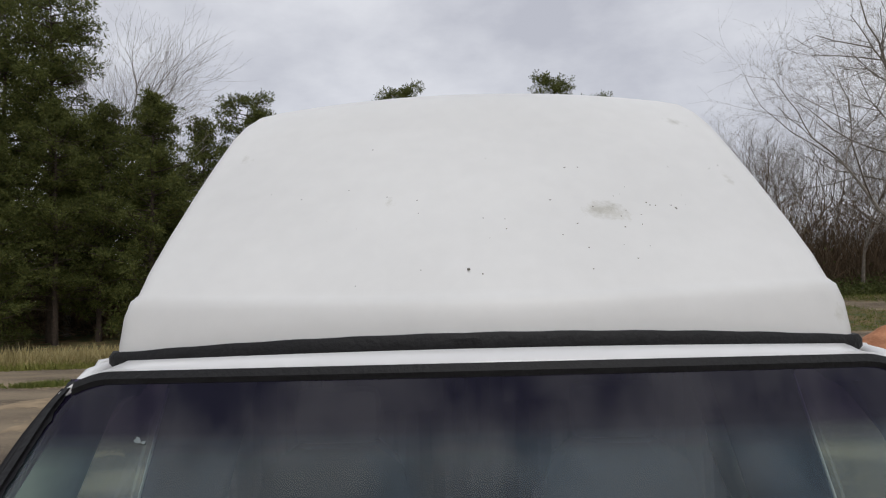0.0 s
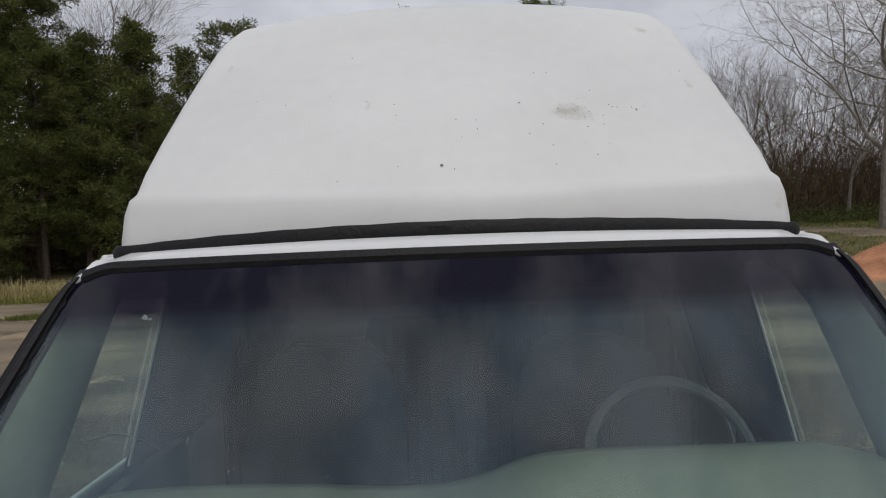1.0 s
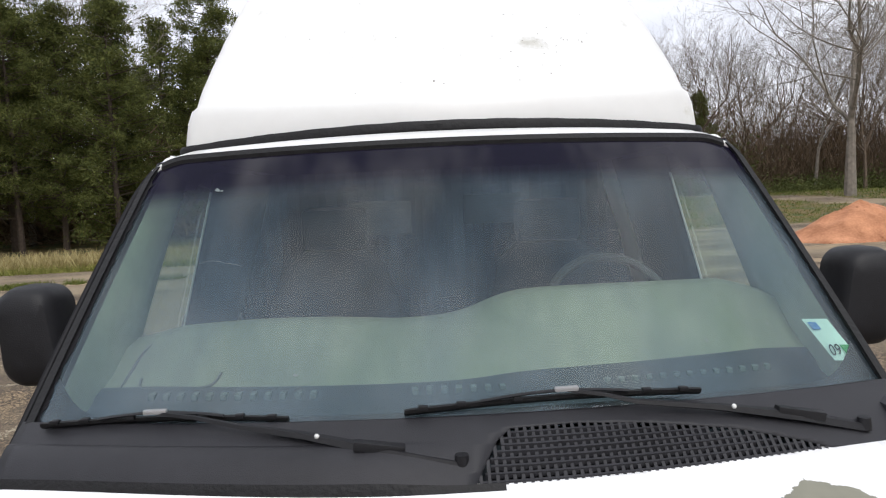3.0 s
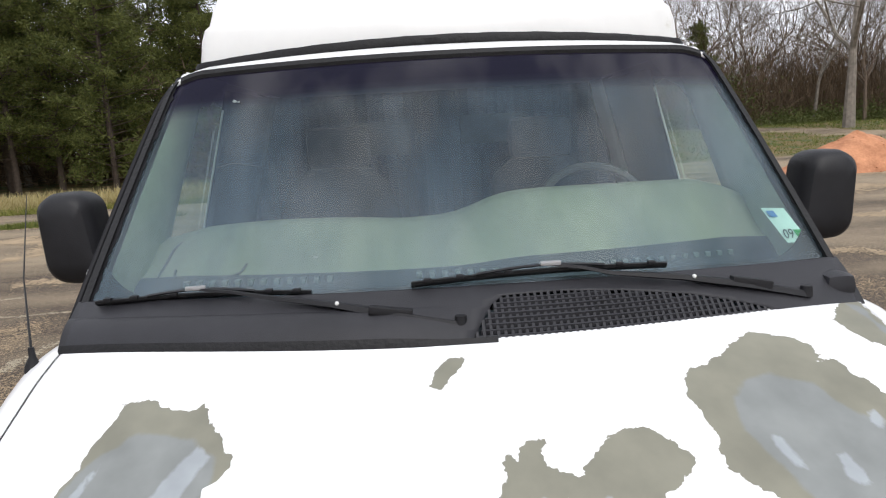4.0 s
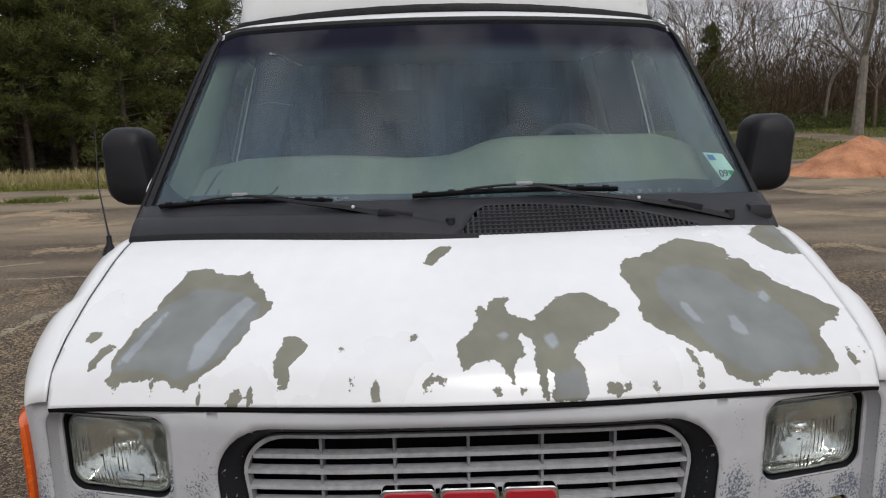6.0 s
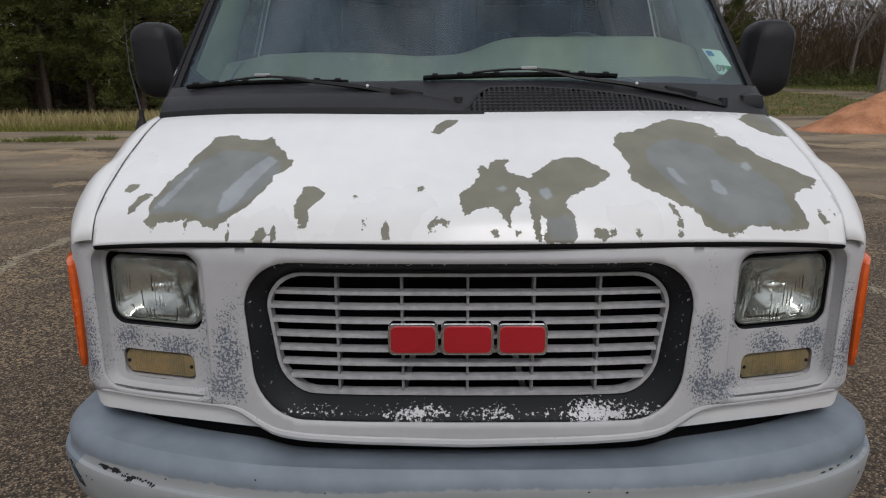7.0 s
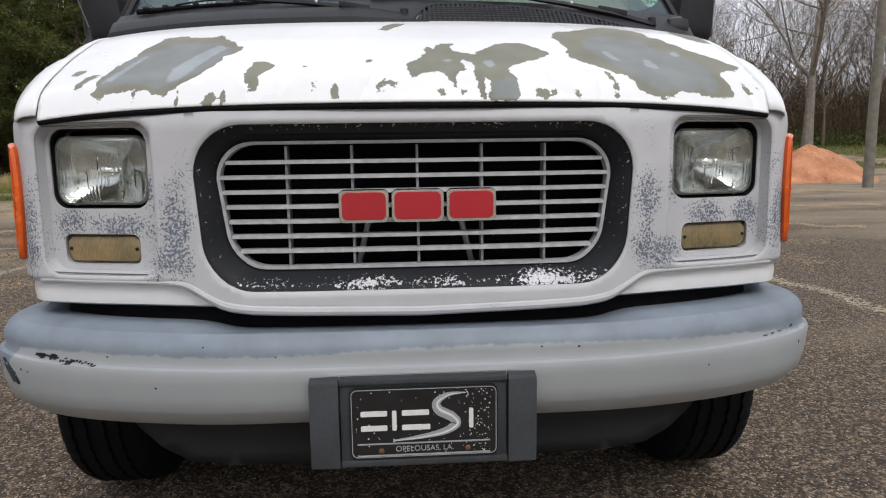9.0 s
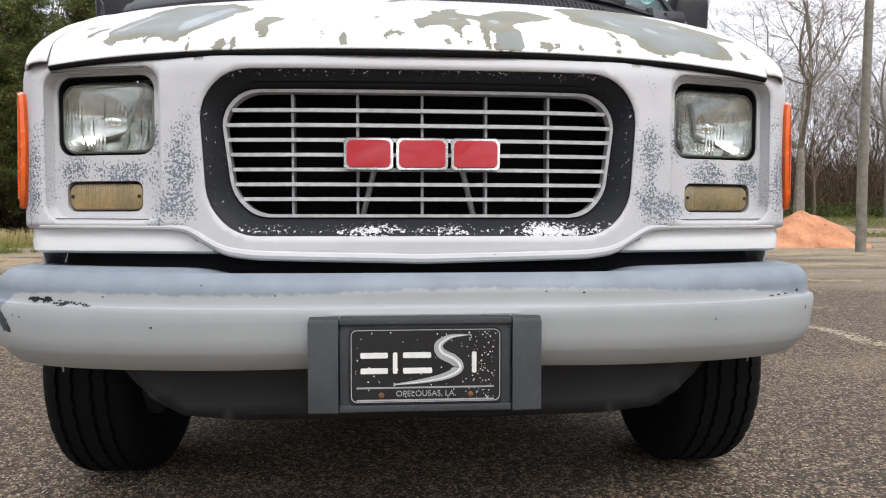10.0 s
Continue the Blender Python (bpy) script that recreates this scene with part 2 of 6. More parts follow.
M_CURTAIN = mat("dark_curtain", (0.028, 0.042, 0.065), 0.9, var=0.35, scale=3)
M_SQUARE = mat("faded_cloth", (0.075, 0.090, 0.105), 0.9, var=0.2, scale=6)
M_PLATE = mat("black_plate", (0.012, 0.012, 0.013), 0.35, var=0.3, scale=30)
M_VALANCE = mat("dark_valance", (0.016, 0.017, 0.019), 0.6, var=0.2, spec=0.3)
M_BRACKET = mat("plate_bracket_plastic", (0.042, 0.046, 0.050), 0.55, spec=0.3, var=0.2, scale=10, bump=0.15, bump_scale=300)
M_LETTER = mat("raised_white", (0.72, 0.72, 0.70), 0.4, var=0.1)
M_CHIPPED = mat("chipped_glass", (0.16, 0.19, 0.19), 0.4, var=0.2, scale=90)
M_SILVER = mat("silver_print", (0.40, 0.42, 0.44), 0.35, 0.3, var=0.1)
M_RUST = mat("rust", (0.16, 0.07, 0.035), 0.85, var=0.4, scale=60)
M_SPECK = mat("grey_grime", (0.15, 0.135, 0.11), 0.9, var=0.4, scale=80)
M_PAPER = mat("sticker_paper", (0.60, 0.80, 0.72), 0.6, var=0.05)
M_GREEN = mat("sticker_green", (0.02, 0.28, 0.07), 0.6)
M_BLUE = mat("sticker_blue", (0.06, 0.22, 0.50), 0.6)
M_WS = glass("windscreen_glass", (0.82, 0.97, 0.93), 0.0, 1.52, ("band", (0.06, 0.045, 0.11), (0.022, 0.018, 0.042)), 0.24, (0.128, 0.175, 0.215))
M_SIDEGLASS = glass("side_glass", (0.90, 1.0, 0.94))
M_LAMPGLASS = mat("lamp_glass", (0.94, 0.96, 0.93), 0.09, var=0.02)
M_LAMPGLASS.node_tree.nodes["Principled BSDF"].inputs["Transmission Weight"].default_value = 1.0
M_LAMPRIM = mat("aged_lamp_rim", (0.30, 0.31, 0.28), 0.35, 0.4, var=0.25, scale=25)
M_VENT = mat("grey_vent_plastic", (0.17, 0.20, 0.21), 0.6, var=0.15)
M_WELL = mat("lamp_gap_shade", (0.02, 0.02, 0.024), 0.8, spec=0.2, var=0.3)
M_MULLION = mat("grille_mullion", (0.22, 0.22, 0.23), 0.6, var=0.4, scale=30)
M_TORN = mat("torn_bumper_edge", (0.03, 0.045, 0.055), 0.6, var=0.4, scale=40)


# ---- mesh helpers ----
def finish(bm, angle=35):
    bm.normal_update()
    for f in bm.faces:
        f.smooth = True
    for e in bm.edges:
        if len(e.link_faces) == 2 and e.calc_face_angle(0) > radians(angle):
            e.smooth = False


def part(name, bm, material, parent=None, label="", recalc=True, angle=35):
    if recalc:
        bmesh.ops.recalc_face_normals(bm, faces=bm.faces)
    finish(bm, angle)
    me = bpy.data.meshes.new(name)
    bm.to_mesh(me)
    bm.free()
    me.materials.append(material)
    ob = new(name, me)
    if parent is not None:
        ob.parent = parent
    if label:
        ob["label"] = label
    return ob


def thing(name, label, category, at=(0, 0, 0), group=""):
    ob = new(name)
    ob.location = at
    return tagged(ob, label, category, group)


def box(bm, c, s, bevel=0.0, m=None):
    r = bmesh.ops.create_cube(bm, size=1.0)
    vs = r["verts"]
    for v in vs:
        v.co = Vector((v.co.x * s[0], v.co.y * s[1], v.co.z * s[2]))
    if bevel:
        es = list({e for v in vs for e in v.link_edges})
        g = bmesh.ops.bevel(bm, geom=es, offset=bevel, segments=2, affect="EDGES", profile=0.6)
        vs = list({v for v in vs if v.is_valid} | set(g["verts"]))
    mm = Matrix.Translation(c) @ (m or Matrix())
    for v in vs:
        v.co = mm @ v.co
    return vs


def ring(bm, pts):
    return [bm.verts.new(p) for p in pts]


def bridge(bm, a, b, closed=True):
    n = len(a)
    for i in range(n if closed else n - 1):
        j = (i + 1) % n
        try:
            bm.faces.new((a[i], a[j], b[j], b[i]))
        except ValueError:
            pass


def loft(bm, loops, closed=True, cap=True):
    rs = [ring(bm, l) for l in loops]
    for a, b in zip(rs, rs[1:]):
        bridge(bm, a, b, closed)
    if cap and closed:
        bm.faces.new(rs[0])
        bm.faces.new(rs[-1][::-1])
    return rs


def tube(bm, pts, r, n=8, cap=True):
    """A round bar along points; r is one radius or one for each point."""
    pts = [Vector(p) for p in pts]
    rs = r if isinstance(r, (list, tuple)) else [r] * len(pts)
    loops, side = [], None
    for i, p in enumerate(pts):
        d = (pts[min(i + 1, len(pts) - 1)] - pts[max(i - 1, 0)]).normalized()
        if side is None:
            side = d.cross(Vector((0, 0, 1)) if abs(d.z) < 0.9 else Vector((1, 0, 0))).normalized()
        side = (side - d * side.dot(d)).normalized()
        up = side.cross(d)
        loops.append([p + (side * math.cos(k * math.tau / n) + up * math.sin(k * math.tau / n)) * rs[i] for k in range(n)])
    return loft(bm, loops, True, cap)


def rrect(cx, cz, hx, hz, r, n=8):
    """The outline of a rounded rectangle, anticlockwise."""
    pts = []
    for qx, qz, a0 in ((1, 1, 0), (-1, 1, 90), (-1, -1, 180), (1, -1, 270)):
        for k in range(n + 1):
            a = radians(a0 + 90 * k / n)
            pts.append((cx + qx * (hx - r) + r * math.cos(a), cz + qz * (hz - r) + r * math.sin(a)))
    return pts


def resample(pts, step):
    """A closed outline with points no further apart than step."""
    out = []
    for i, p in enumerate(pts):
        q = pts[(i + 1) % len(pts)]
        d = math.dist(p, q)
        k = max(1, math.ceil(d / step))
        out += [(p[0] + (q[0] - p[0]) * j / k, p[1] + (q[1] - p[1]) * j / k) for j in range(k)]
    return out


def inside(pts, u, v):
    """Which of the places lie within the outline."""
    u, v = np.asarray(u), np.asarray(v)
    hit = np.zeros(u.shape, bool)
    for i in range(len(pts)):
        (x0, y0), (x1, y1) = pts[i - 1], pts[i]
        if y0 != y1:
            hit ^= ((y0 > v) != (y1 > v)) & (u < (x1 - x0) * (v - y0) / (y1 - y0) + x0)
    return hit


def sheet(bm, outer, holes, step, lift):
    """A curved panel: an outline with holes, filled with an even mesh and lifted into space by lift(u, v)."""
    from mathutils.geometry import delaunay_2d_cdt
    polys = [resample(outer, step)] + [resample(h, step) for h in holes]
    vs, es = [], []
    for p in polys:
        k = len(vs)
        vs += [Vector(q) for q in p]
        es += [(k + i, k + (i + 1) % len(p)) for i in range(len(p))]
    lo, hi = np.min(polys[0], 0), np.max(polys[0], 0)
    nu, nw = (max(2, round(d / step)) for d in hi - lo)
    gu, gw = (g.ravel() for g in np.meshgrid(np.linspace(lo[0], hi[0], nu + 1)[1:-1], np.linspace(lo[1], hi[1], nw + 1)[1:-1]))

    def keep(u, w):
        ok = inside(polys[0], u, w)
        for h in polys[1:]:
            ok &= ~inside(h, u, w)
        return ok
    ok = keep(gu, gw)
    for p in vs:
        ok &= (gu - p[0]) ** 2 + (gw - p[1]) ** 2 > (0.66 * step) ** 2
    vs += [Vector((float(u), float(w))) for u, w in zip(gu[ok], gw[ok])]
    co, _, faces, *_ = delaunay_2d_cdt(vs, es, [], 0, 1e-6)
    verts = [bm.verts.new(lift(c.x, c.y)) for c in co]
    mid = np.array([[sum(co[i][k] for i in f) / len(f) for k in (0, 1)] for f in faces])
    for f, good in zip(faces, keep(mid[:, 0], mid[:, 1])):
        if good:
            bm.faces.new([verts[i] for i in f])
    bmesh.ops.delete(bm, geom=[v for v in bm.verts if not v.link_faces], context="VERTS")


def curve_at(knots, x):
    """A smooth line through knots (x, y)."""
    if x <= knots[0][0]:
        return knots[0][1]
    for (x0, y0), (x1, y1) in zip(knots, knots[1:]):
        if x <= x1:
            t = (x - x0) / (x1 - x0)
            return y0 + (y1 - y0) * t
    return knots[-1][1]


def blobs(spots, x, y):
    """Metres inside the union of leaning ellipses (x, y, rx, ry, degrees)."""
    best = -9.0
    for cx, cy, rx, ry, deg in spots:
        c, s = math.cos(radians(deg)), math.sin(radians(deg))
        dx, dy = x - cx, y - cy
        u, v = (dx * c + dy * s) / rx, (-dx * s + dy * c) / ry
        best = max(best, (1 - math.hypot(u, v)) * min(rx, ry))
    return best


def metres_within(pts, co):
    """Metres inside a closed outline in x and y, for many places at once; minus outside."""
    x, y = co[:, 0], co[:, 1]
    d = np.full(len(co), 9.0)
    for i in range(len(pts)):
        (x0, y0), (x1, y1) = pts[i - 1], pts[i]
        dx, dy = x1 - x0, y1 - y0
        t = np.clip(((x - x0) * dx + (y - y0) * dy) / (dx * dx + dy * dy + 1e-12), 0, 1)
        d = np.minimum(d, np.hypot(x - x0 - t * dx, y - y0 - t * dy))
    return np.where(inside(pts, x, y), d, -d)


def spread(name, ob, values):
    """Stores one value for each vertex."""
    ob.data.attributes.new(name, "FLOAT", "POINT").data.foreach_set("value", np.asarray(values, np.float32))


def field(ob, name, fn):
    """Stores fn(x, y, z) at each vertex."""
    at = ob.data.attributes.new(name, "FLOAT", "POINT")
    for i, v in enumerate(ob.data.vertices):
        at.data[i].value = fn(*v.co)


def thick(ob, d, offset=-1):
    s = ob.modifiers.new("thickness", "SOLIDIFY")
    s.thickness, s.offset = d, offset
    return ob


# ---- the van ----
def smooth_line(pts, u):
    """Catmull-Rom through points, u from 0 to len - 1."""
    i = min(int(u), len(pts) - 2)
    t = u - i
    p = [Vector(pts[max(0, min(len(pts) - 1, i + k))]) for k in (-1, 0, 1, 2)]
    return 0.5 * (2 * p[1] + (p[2] - p[0]) * t + (2 * p[0] - 5 * p[1] + 4 * p[2] - p[3]) * t * t + (3 * p[1] - p[0] - 3 * p[2] + p[3]) * t ** 3)


HOOD_LINE = [(0.06, 1.12), (0.085, 1.165), (0.10, 1.195), (0.116, 1.214), (0.18, 1.25), (0.30, 1.315), (0.445, 1.378), (0.52, 1.402), (0.70, 1.44)]


def hood_z(x, y):
    q = y - 0.10 * (x / 0.81) ** 2
    z = sum(curve_at(HOOD_LINE, q + d) for d in (-0.02, -0.01, 0, 0.01, 0.02)) / 5
    return z - 0.022 * (x / 0.81) ** 4


def plan_y(x):
    """The front's line, seen from above."""
    return curve_at([(0, 0.085), (0.25, 0.088), (0.45, 0.105), (0.60, 0.139), (0.75, 0.172), (0.86, 0.210)], abs(x))


def front(u, z, back=0.0):
    """A point of the front panel: u is x, and runs round the corner past 0.86."""
    s, a = (1 if u > 0 else -1), abs(u)
    if a <= 0.86:
        y = sum(plan_y(a + d) for d in (-0.04, -0.02, 0, 0.02, 0.04)) / 5
        return Vector((u, y + back, z))
    t = (a - 0.86) / 0.2
    return Vector((s * (0.86 + 0.090 * math.sin(t * math.pi / 2) - back * t), 0.207 + 0.10 * t + 0.12 * (1 - math.cos(t * math.pi / 2)) + back * (1 - t), z))


def glass_at(x, v):
    """The windscreen's surface: v from 0 at the foot to 1 at the head."""
    k = (x / 0.75) ** 2
    return Vector((x, 0.60 + 0.55 * v + 0.112 * k, 1.445 + 0.545 * v - 0.012 * k + 0.03 * v * (1 - v)))


def side_x(y, z):
    """Half the body's width at a place along it."""
    plan = curve_at([(0.2, 0.86), (0.3, 0.92), (0.42, 0.955), (0.7, 0.985), (1.2, 1.0), (5.0, 1.0), (5.6, 0.97)], y)
    low = curve_at([(0.3, 0.95), (0.6, 0.99), (0.95, 1.0), (1.2, 0.985), (1.35, 0.945), (1.42, 0.90), (2.02, 0.735)], z)
    return plan * low


van = thing("van", "white high-top conversion van with peeling hood paint, parked on asphalt", "van")


def mirrored(make, *args):
    return [make(s, *args) for s in (-1, 1)]


def build_hood():
    bm = bmesh.new()
    # laid out in x and the distance behind the curved front edge, finer at the lip
    rear = [(x, 0.436 + 0.045 * (x / 0.83) ** 2) for x in np.linspace(0.832, -0.832, 25)]
    fr = [(-0.832, 0.12), (-0.817, 0.0), (0.817, 0.0), (0.832, 0.12)]

    def lift(x, w):
        y = 0.079 + w - 0.012 * math.sin(min(w, 0.08) / 0.08 * math.pi) + 0.098 * (x / 0.81) ** 2
        return Vector((x, y, hood_z(x, y)))
    sheet(bm, fr + rear, [], 0.0075, lift)
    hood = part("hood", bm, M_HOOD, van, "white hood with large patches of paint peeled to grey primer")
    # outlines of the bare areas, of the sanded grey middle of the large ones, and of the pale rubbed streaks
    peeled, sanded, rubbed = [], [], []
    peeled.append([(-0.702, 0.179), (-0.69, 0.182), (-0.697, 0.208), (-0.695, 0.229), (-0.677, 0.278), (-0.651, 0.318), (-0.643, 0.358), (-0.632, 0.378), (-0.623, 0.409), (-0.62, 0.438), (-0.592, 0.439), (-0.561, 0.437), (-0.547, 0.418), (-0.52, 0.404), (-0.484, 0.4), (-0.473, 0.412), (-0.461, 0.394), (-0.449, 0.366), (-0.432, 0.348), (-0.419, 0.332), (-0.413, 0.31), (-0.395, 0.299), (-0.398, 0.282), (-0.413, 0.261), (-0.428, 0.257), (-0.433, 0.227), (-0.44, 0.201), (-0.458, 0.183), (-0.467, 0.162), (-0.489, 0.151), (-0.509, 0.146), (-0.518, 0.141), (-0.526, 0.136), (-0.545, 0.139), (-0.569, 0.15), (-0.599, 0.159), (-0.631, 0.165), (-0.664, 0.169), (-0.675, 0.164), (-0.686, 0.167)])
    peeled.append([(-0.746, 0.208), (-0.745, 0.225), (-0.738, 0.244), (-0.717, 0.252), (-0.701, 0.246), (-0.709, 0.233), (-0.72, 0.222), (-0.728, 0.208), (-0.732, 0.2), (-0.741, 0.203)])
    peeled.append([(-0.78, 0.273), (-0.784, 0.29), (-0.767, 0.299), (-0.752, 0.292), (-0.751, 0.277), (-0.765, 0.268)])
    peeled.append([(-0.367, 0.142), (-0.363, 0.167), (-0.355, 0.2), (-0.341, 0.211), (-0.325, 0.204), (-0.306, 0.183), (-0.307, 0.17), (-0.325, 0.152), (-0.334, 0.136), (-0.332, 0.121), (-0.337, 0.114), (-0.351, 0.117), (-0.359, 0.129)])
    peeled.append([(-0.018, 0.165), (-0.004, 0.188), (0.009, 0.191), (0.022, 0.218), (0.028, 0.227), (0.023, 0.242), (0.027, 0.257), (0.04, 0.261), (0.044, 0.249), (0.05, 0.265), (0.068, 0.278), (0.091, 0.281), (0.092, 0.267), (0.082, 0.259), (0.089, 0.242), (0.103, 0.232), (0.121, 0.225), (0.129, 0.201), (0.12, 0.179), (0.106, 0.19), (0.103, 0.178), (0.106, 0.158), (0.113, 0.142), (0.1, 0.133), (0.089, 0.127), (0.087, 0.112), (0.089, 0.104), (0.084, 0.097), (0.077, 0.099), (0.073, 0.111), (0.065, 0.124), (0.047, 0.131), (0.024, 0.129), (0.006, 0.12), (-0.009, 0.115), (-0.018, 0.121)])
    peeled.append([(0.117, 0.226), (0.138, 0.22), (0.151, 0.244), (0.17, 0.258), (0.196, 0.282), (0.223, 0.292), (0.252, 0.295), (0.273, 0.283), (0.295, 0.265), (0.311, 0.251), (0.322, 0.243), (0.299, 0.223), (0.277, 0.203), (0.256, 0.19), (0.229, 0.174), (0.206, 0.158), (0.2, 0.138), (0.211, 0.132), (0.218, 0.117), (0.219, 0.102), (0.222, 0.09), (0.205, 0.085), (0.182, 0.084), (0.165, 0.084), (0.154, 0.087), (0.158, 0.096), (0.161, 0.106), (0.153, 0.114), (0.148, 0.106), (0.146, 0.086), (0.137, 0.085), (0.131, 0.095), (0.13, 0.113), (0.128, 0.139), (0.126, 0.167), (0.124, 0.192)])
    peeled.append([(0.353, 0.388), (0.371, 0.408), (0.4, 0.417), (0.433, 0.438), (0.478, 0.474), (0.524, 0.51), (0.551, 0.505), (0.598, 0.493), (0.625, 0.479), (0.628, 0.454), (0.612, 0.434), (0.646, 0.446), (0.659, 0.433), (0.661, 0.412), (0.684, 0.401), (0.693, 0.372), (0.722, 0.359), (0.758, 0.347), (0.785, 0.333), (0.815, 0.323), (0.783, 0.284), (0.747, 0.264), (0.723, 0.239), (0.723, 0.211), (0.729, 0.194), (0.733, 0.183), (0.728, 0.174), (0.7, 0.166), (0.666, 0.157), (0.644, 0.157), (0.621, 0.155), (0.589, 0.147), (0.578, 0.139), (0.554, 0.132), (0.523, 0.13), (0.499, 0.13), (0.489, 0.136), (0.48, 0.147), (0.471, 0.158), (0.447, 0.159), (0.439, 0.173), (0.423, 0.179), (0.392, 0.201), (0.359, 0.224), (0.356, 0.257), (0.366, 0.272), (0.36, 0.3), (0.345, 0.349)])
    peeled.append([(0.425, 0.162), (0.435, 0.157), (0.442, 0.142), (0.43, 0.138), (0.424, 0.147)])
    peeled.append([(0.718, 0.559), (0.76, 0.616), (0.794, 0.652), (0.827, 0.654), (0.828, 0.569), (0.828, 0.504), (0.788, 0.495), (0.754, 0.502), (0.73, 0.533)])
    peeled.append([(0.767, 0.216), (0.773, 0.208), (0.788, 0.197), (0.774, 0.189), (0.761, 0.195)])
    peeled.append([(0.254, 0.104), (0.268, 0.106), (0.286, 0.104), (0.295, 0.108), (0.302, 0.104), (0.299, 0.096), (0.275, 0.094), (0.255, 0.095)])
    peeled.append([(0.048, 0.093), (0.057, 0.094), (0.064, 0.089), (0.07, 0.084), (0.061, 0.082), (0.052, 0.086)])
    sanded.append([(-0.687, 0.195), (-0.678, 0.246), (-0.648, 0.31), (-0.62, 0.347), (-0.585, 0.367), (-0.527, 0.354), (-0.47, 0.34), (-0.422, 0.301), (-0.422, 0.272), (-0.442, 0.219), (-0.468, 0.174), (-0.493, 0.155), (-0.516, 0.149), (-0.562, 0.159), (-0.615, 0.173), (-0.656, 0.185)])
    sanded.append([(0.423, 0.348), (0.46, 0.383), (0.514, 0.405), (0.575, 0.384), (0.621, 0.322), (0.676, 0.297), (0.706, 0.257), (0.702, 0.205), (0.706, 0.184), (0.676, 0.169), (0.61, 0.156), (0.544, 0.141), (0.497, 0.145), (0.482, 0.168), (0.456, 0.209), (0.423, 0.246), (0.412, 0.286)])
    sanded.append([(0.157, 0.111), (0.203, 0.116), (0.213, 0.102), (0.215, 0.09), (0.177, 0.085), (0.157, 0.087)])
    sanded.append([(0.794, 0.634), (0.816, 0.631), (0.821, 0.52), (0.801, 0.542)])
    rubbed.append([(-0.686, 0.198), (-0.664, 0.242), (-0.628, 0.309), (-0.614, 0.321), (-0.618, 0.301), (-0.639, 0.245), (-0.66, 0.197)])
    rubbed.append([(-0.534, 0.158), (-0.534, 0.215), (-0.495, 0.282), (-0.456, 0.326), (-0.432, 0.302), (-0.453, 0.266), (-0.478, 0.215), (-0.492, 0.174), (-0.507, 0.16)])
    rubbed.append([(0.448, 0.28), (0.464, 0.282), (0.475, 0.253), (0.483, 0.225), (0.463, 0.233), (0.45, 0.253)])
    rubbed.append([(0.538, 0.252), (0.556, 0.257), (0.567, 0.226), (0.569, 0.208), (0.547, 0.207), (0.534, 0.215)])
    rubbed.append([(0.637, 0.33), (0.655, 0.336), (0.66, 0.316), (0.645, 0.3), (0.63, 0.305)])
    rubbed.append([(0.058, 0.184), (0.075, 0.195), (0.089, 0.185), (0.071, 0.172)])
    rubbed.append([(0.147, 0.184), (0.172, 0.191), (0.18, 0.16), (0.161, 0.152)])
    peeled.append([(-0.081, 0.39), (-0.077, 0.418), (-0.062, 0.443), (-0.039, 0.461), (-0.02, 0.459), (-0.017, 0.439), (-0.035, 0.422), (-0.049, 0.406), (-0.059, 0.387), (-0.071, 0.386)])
    chips = [
        (-0.102, 0.185, 0.010, 0.008, 30), (-0.239, 0.167, 0.007, 0.006, 0), (-0.431, 0.114, 0.016, 0.009, 0), (-0.403, 0.114, 0.008, 0.008, 0), (-0.502, 0.120, 0.004, 0.012, 0), (-0.17, 0.098, 0.010, 0.010, 0), (-0.215, 0.11, 0.005, 0.008, 0),
        (-0.075, 0.097, 0.011, 0.005, 0), (-0.056, 0.105, 0.016, 0.006, -10), (0.10, 0.092, 0.006, 0.006, 0), (0.35, 0.107, 0.007, 0.005, 0), (0.441, 0.128, 0.008, 0.005, 0), (0.437, 0.116, 0.007, 0.005, 0), (0.80, 0.215, 0.008, 0.004, -40), (-0.60, 0.15, 0.004, 0.005, 0),
    ]
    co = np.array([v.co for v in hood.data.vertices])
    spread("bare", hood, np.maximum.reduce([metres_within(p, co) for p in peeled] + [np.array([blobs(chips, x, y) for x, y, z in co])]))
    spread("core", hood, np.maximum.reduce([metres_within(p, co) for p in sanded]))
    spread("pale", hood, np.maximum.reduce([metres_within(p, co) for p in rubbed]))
    thick(hood, 0.004)


build_hood()


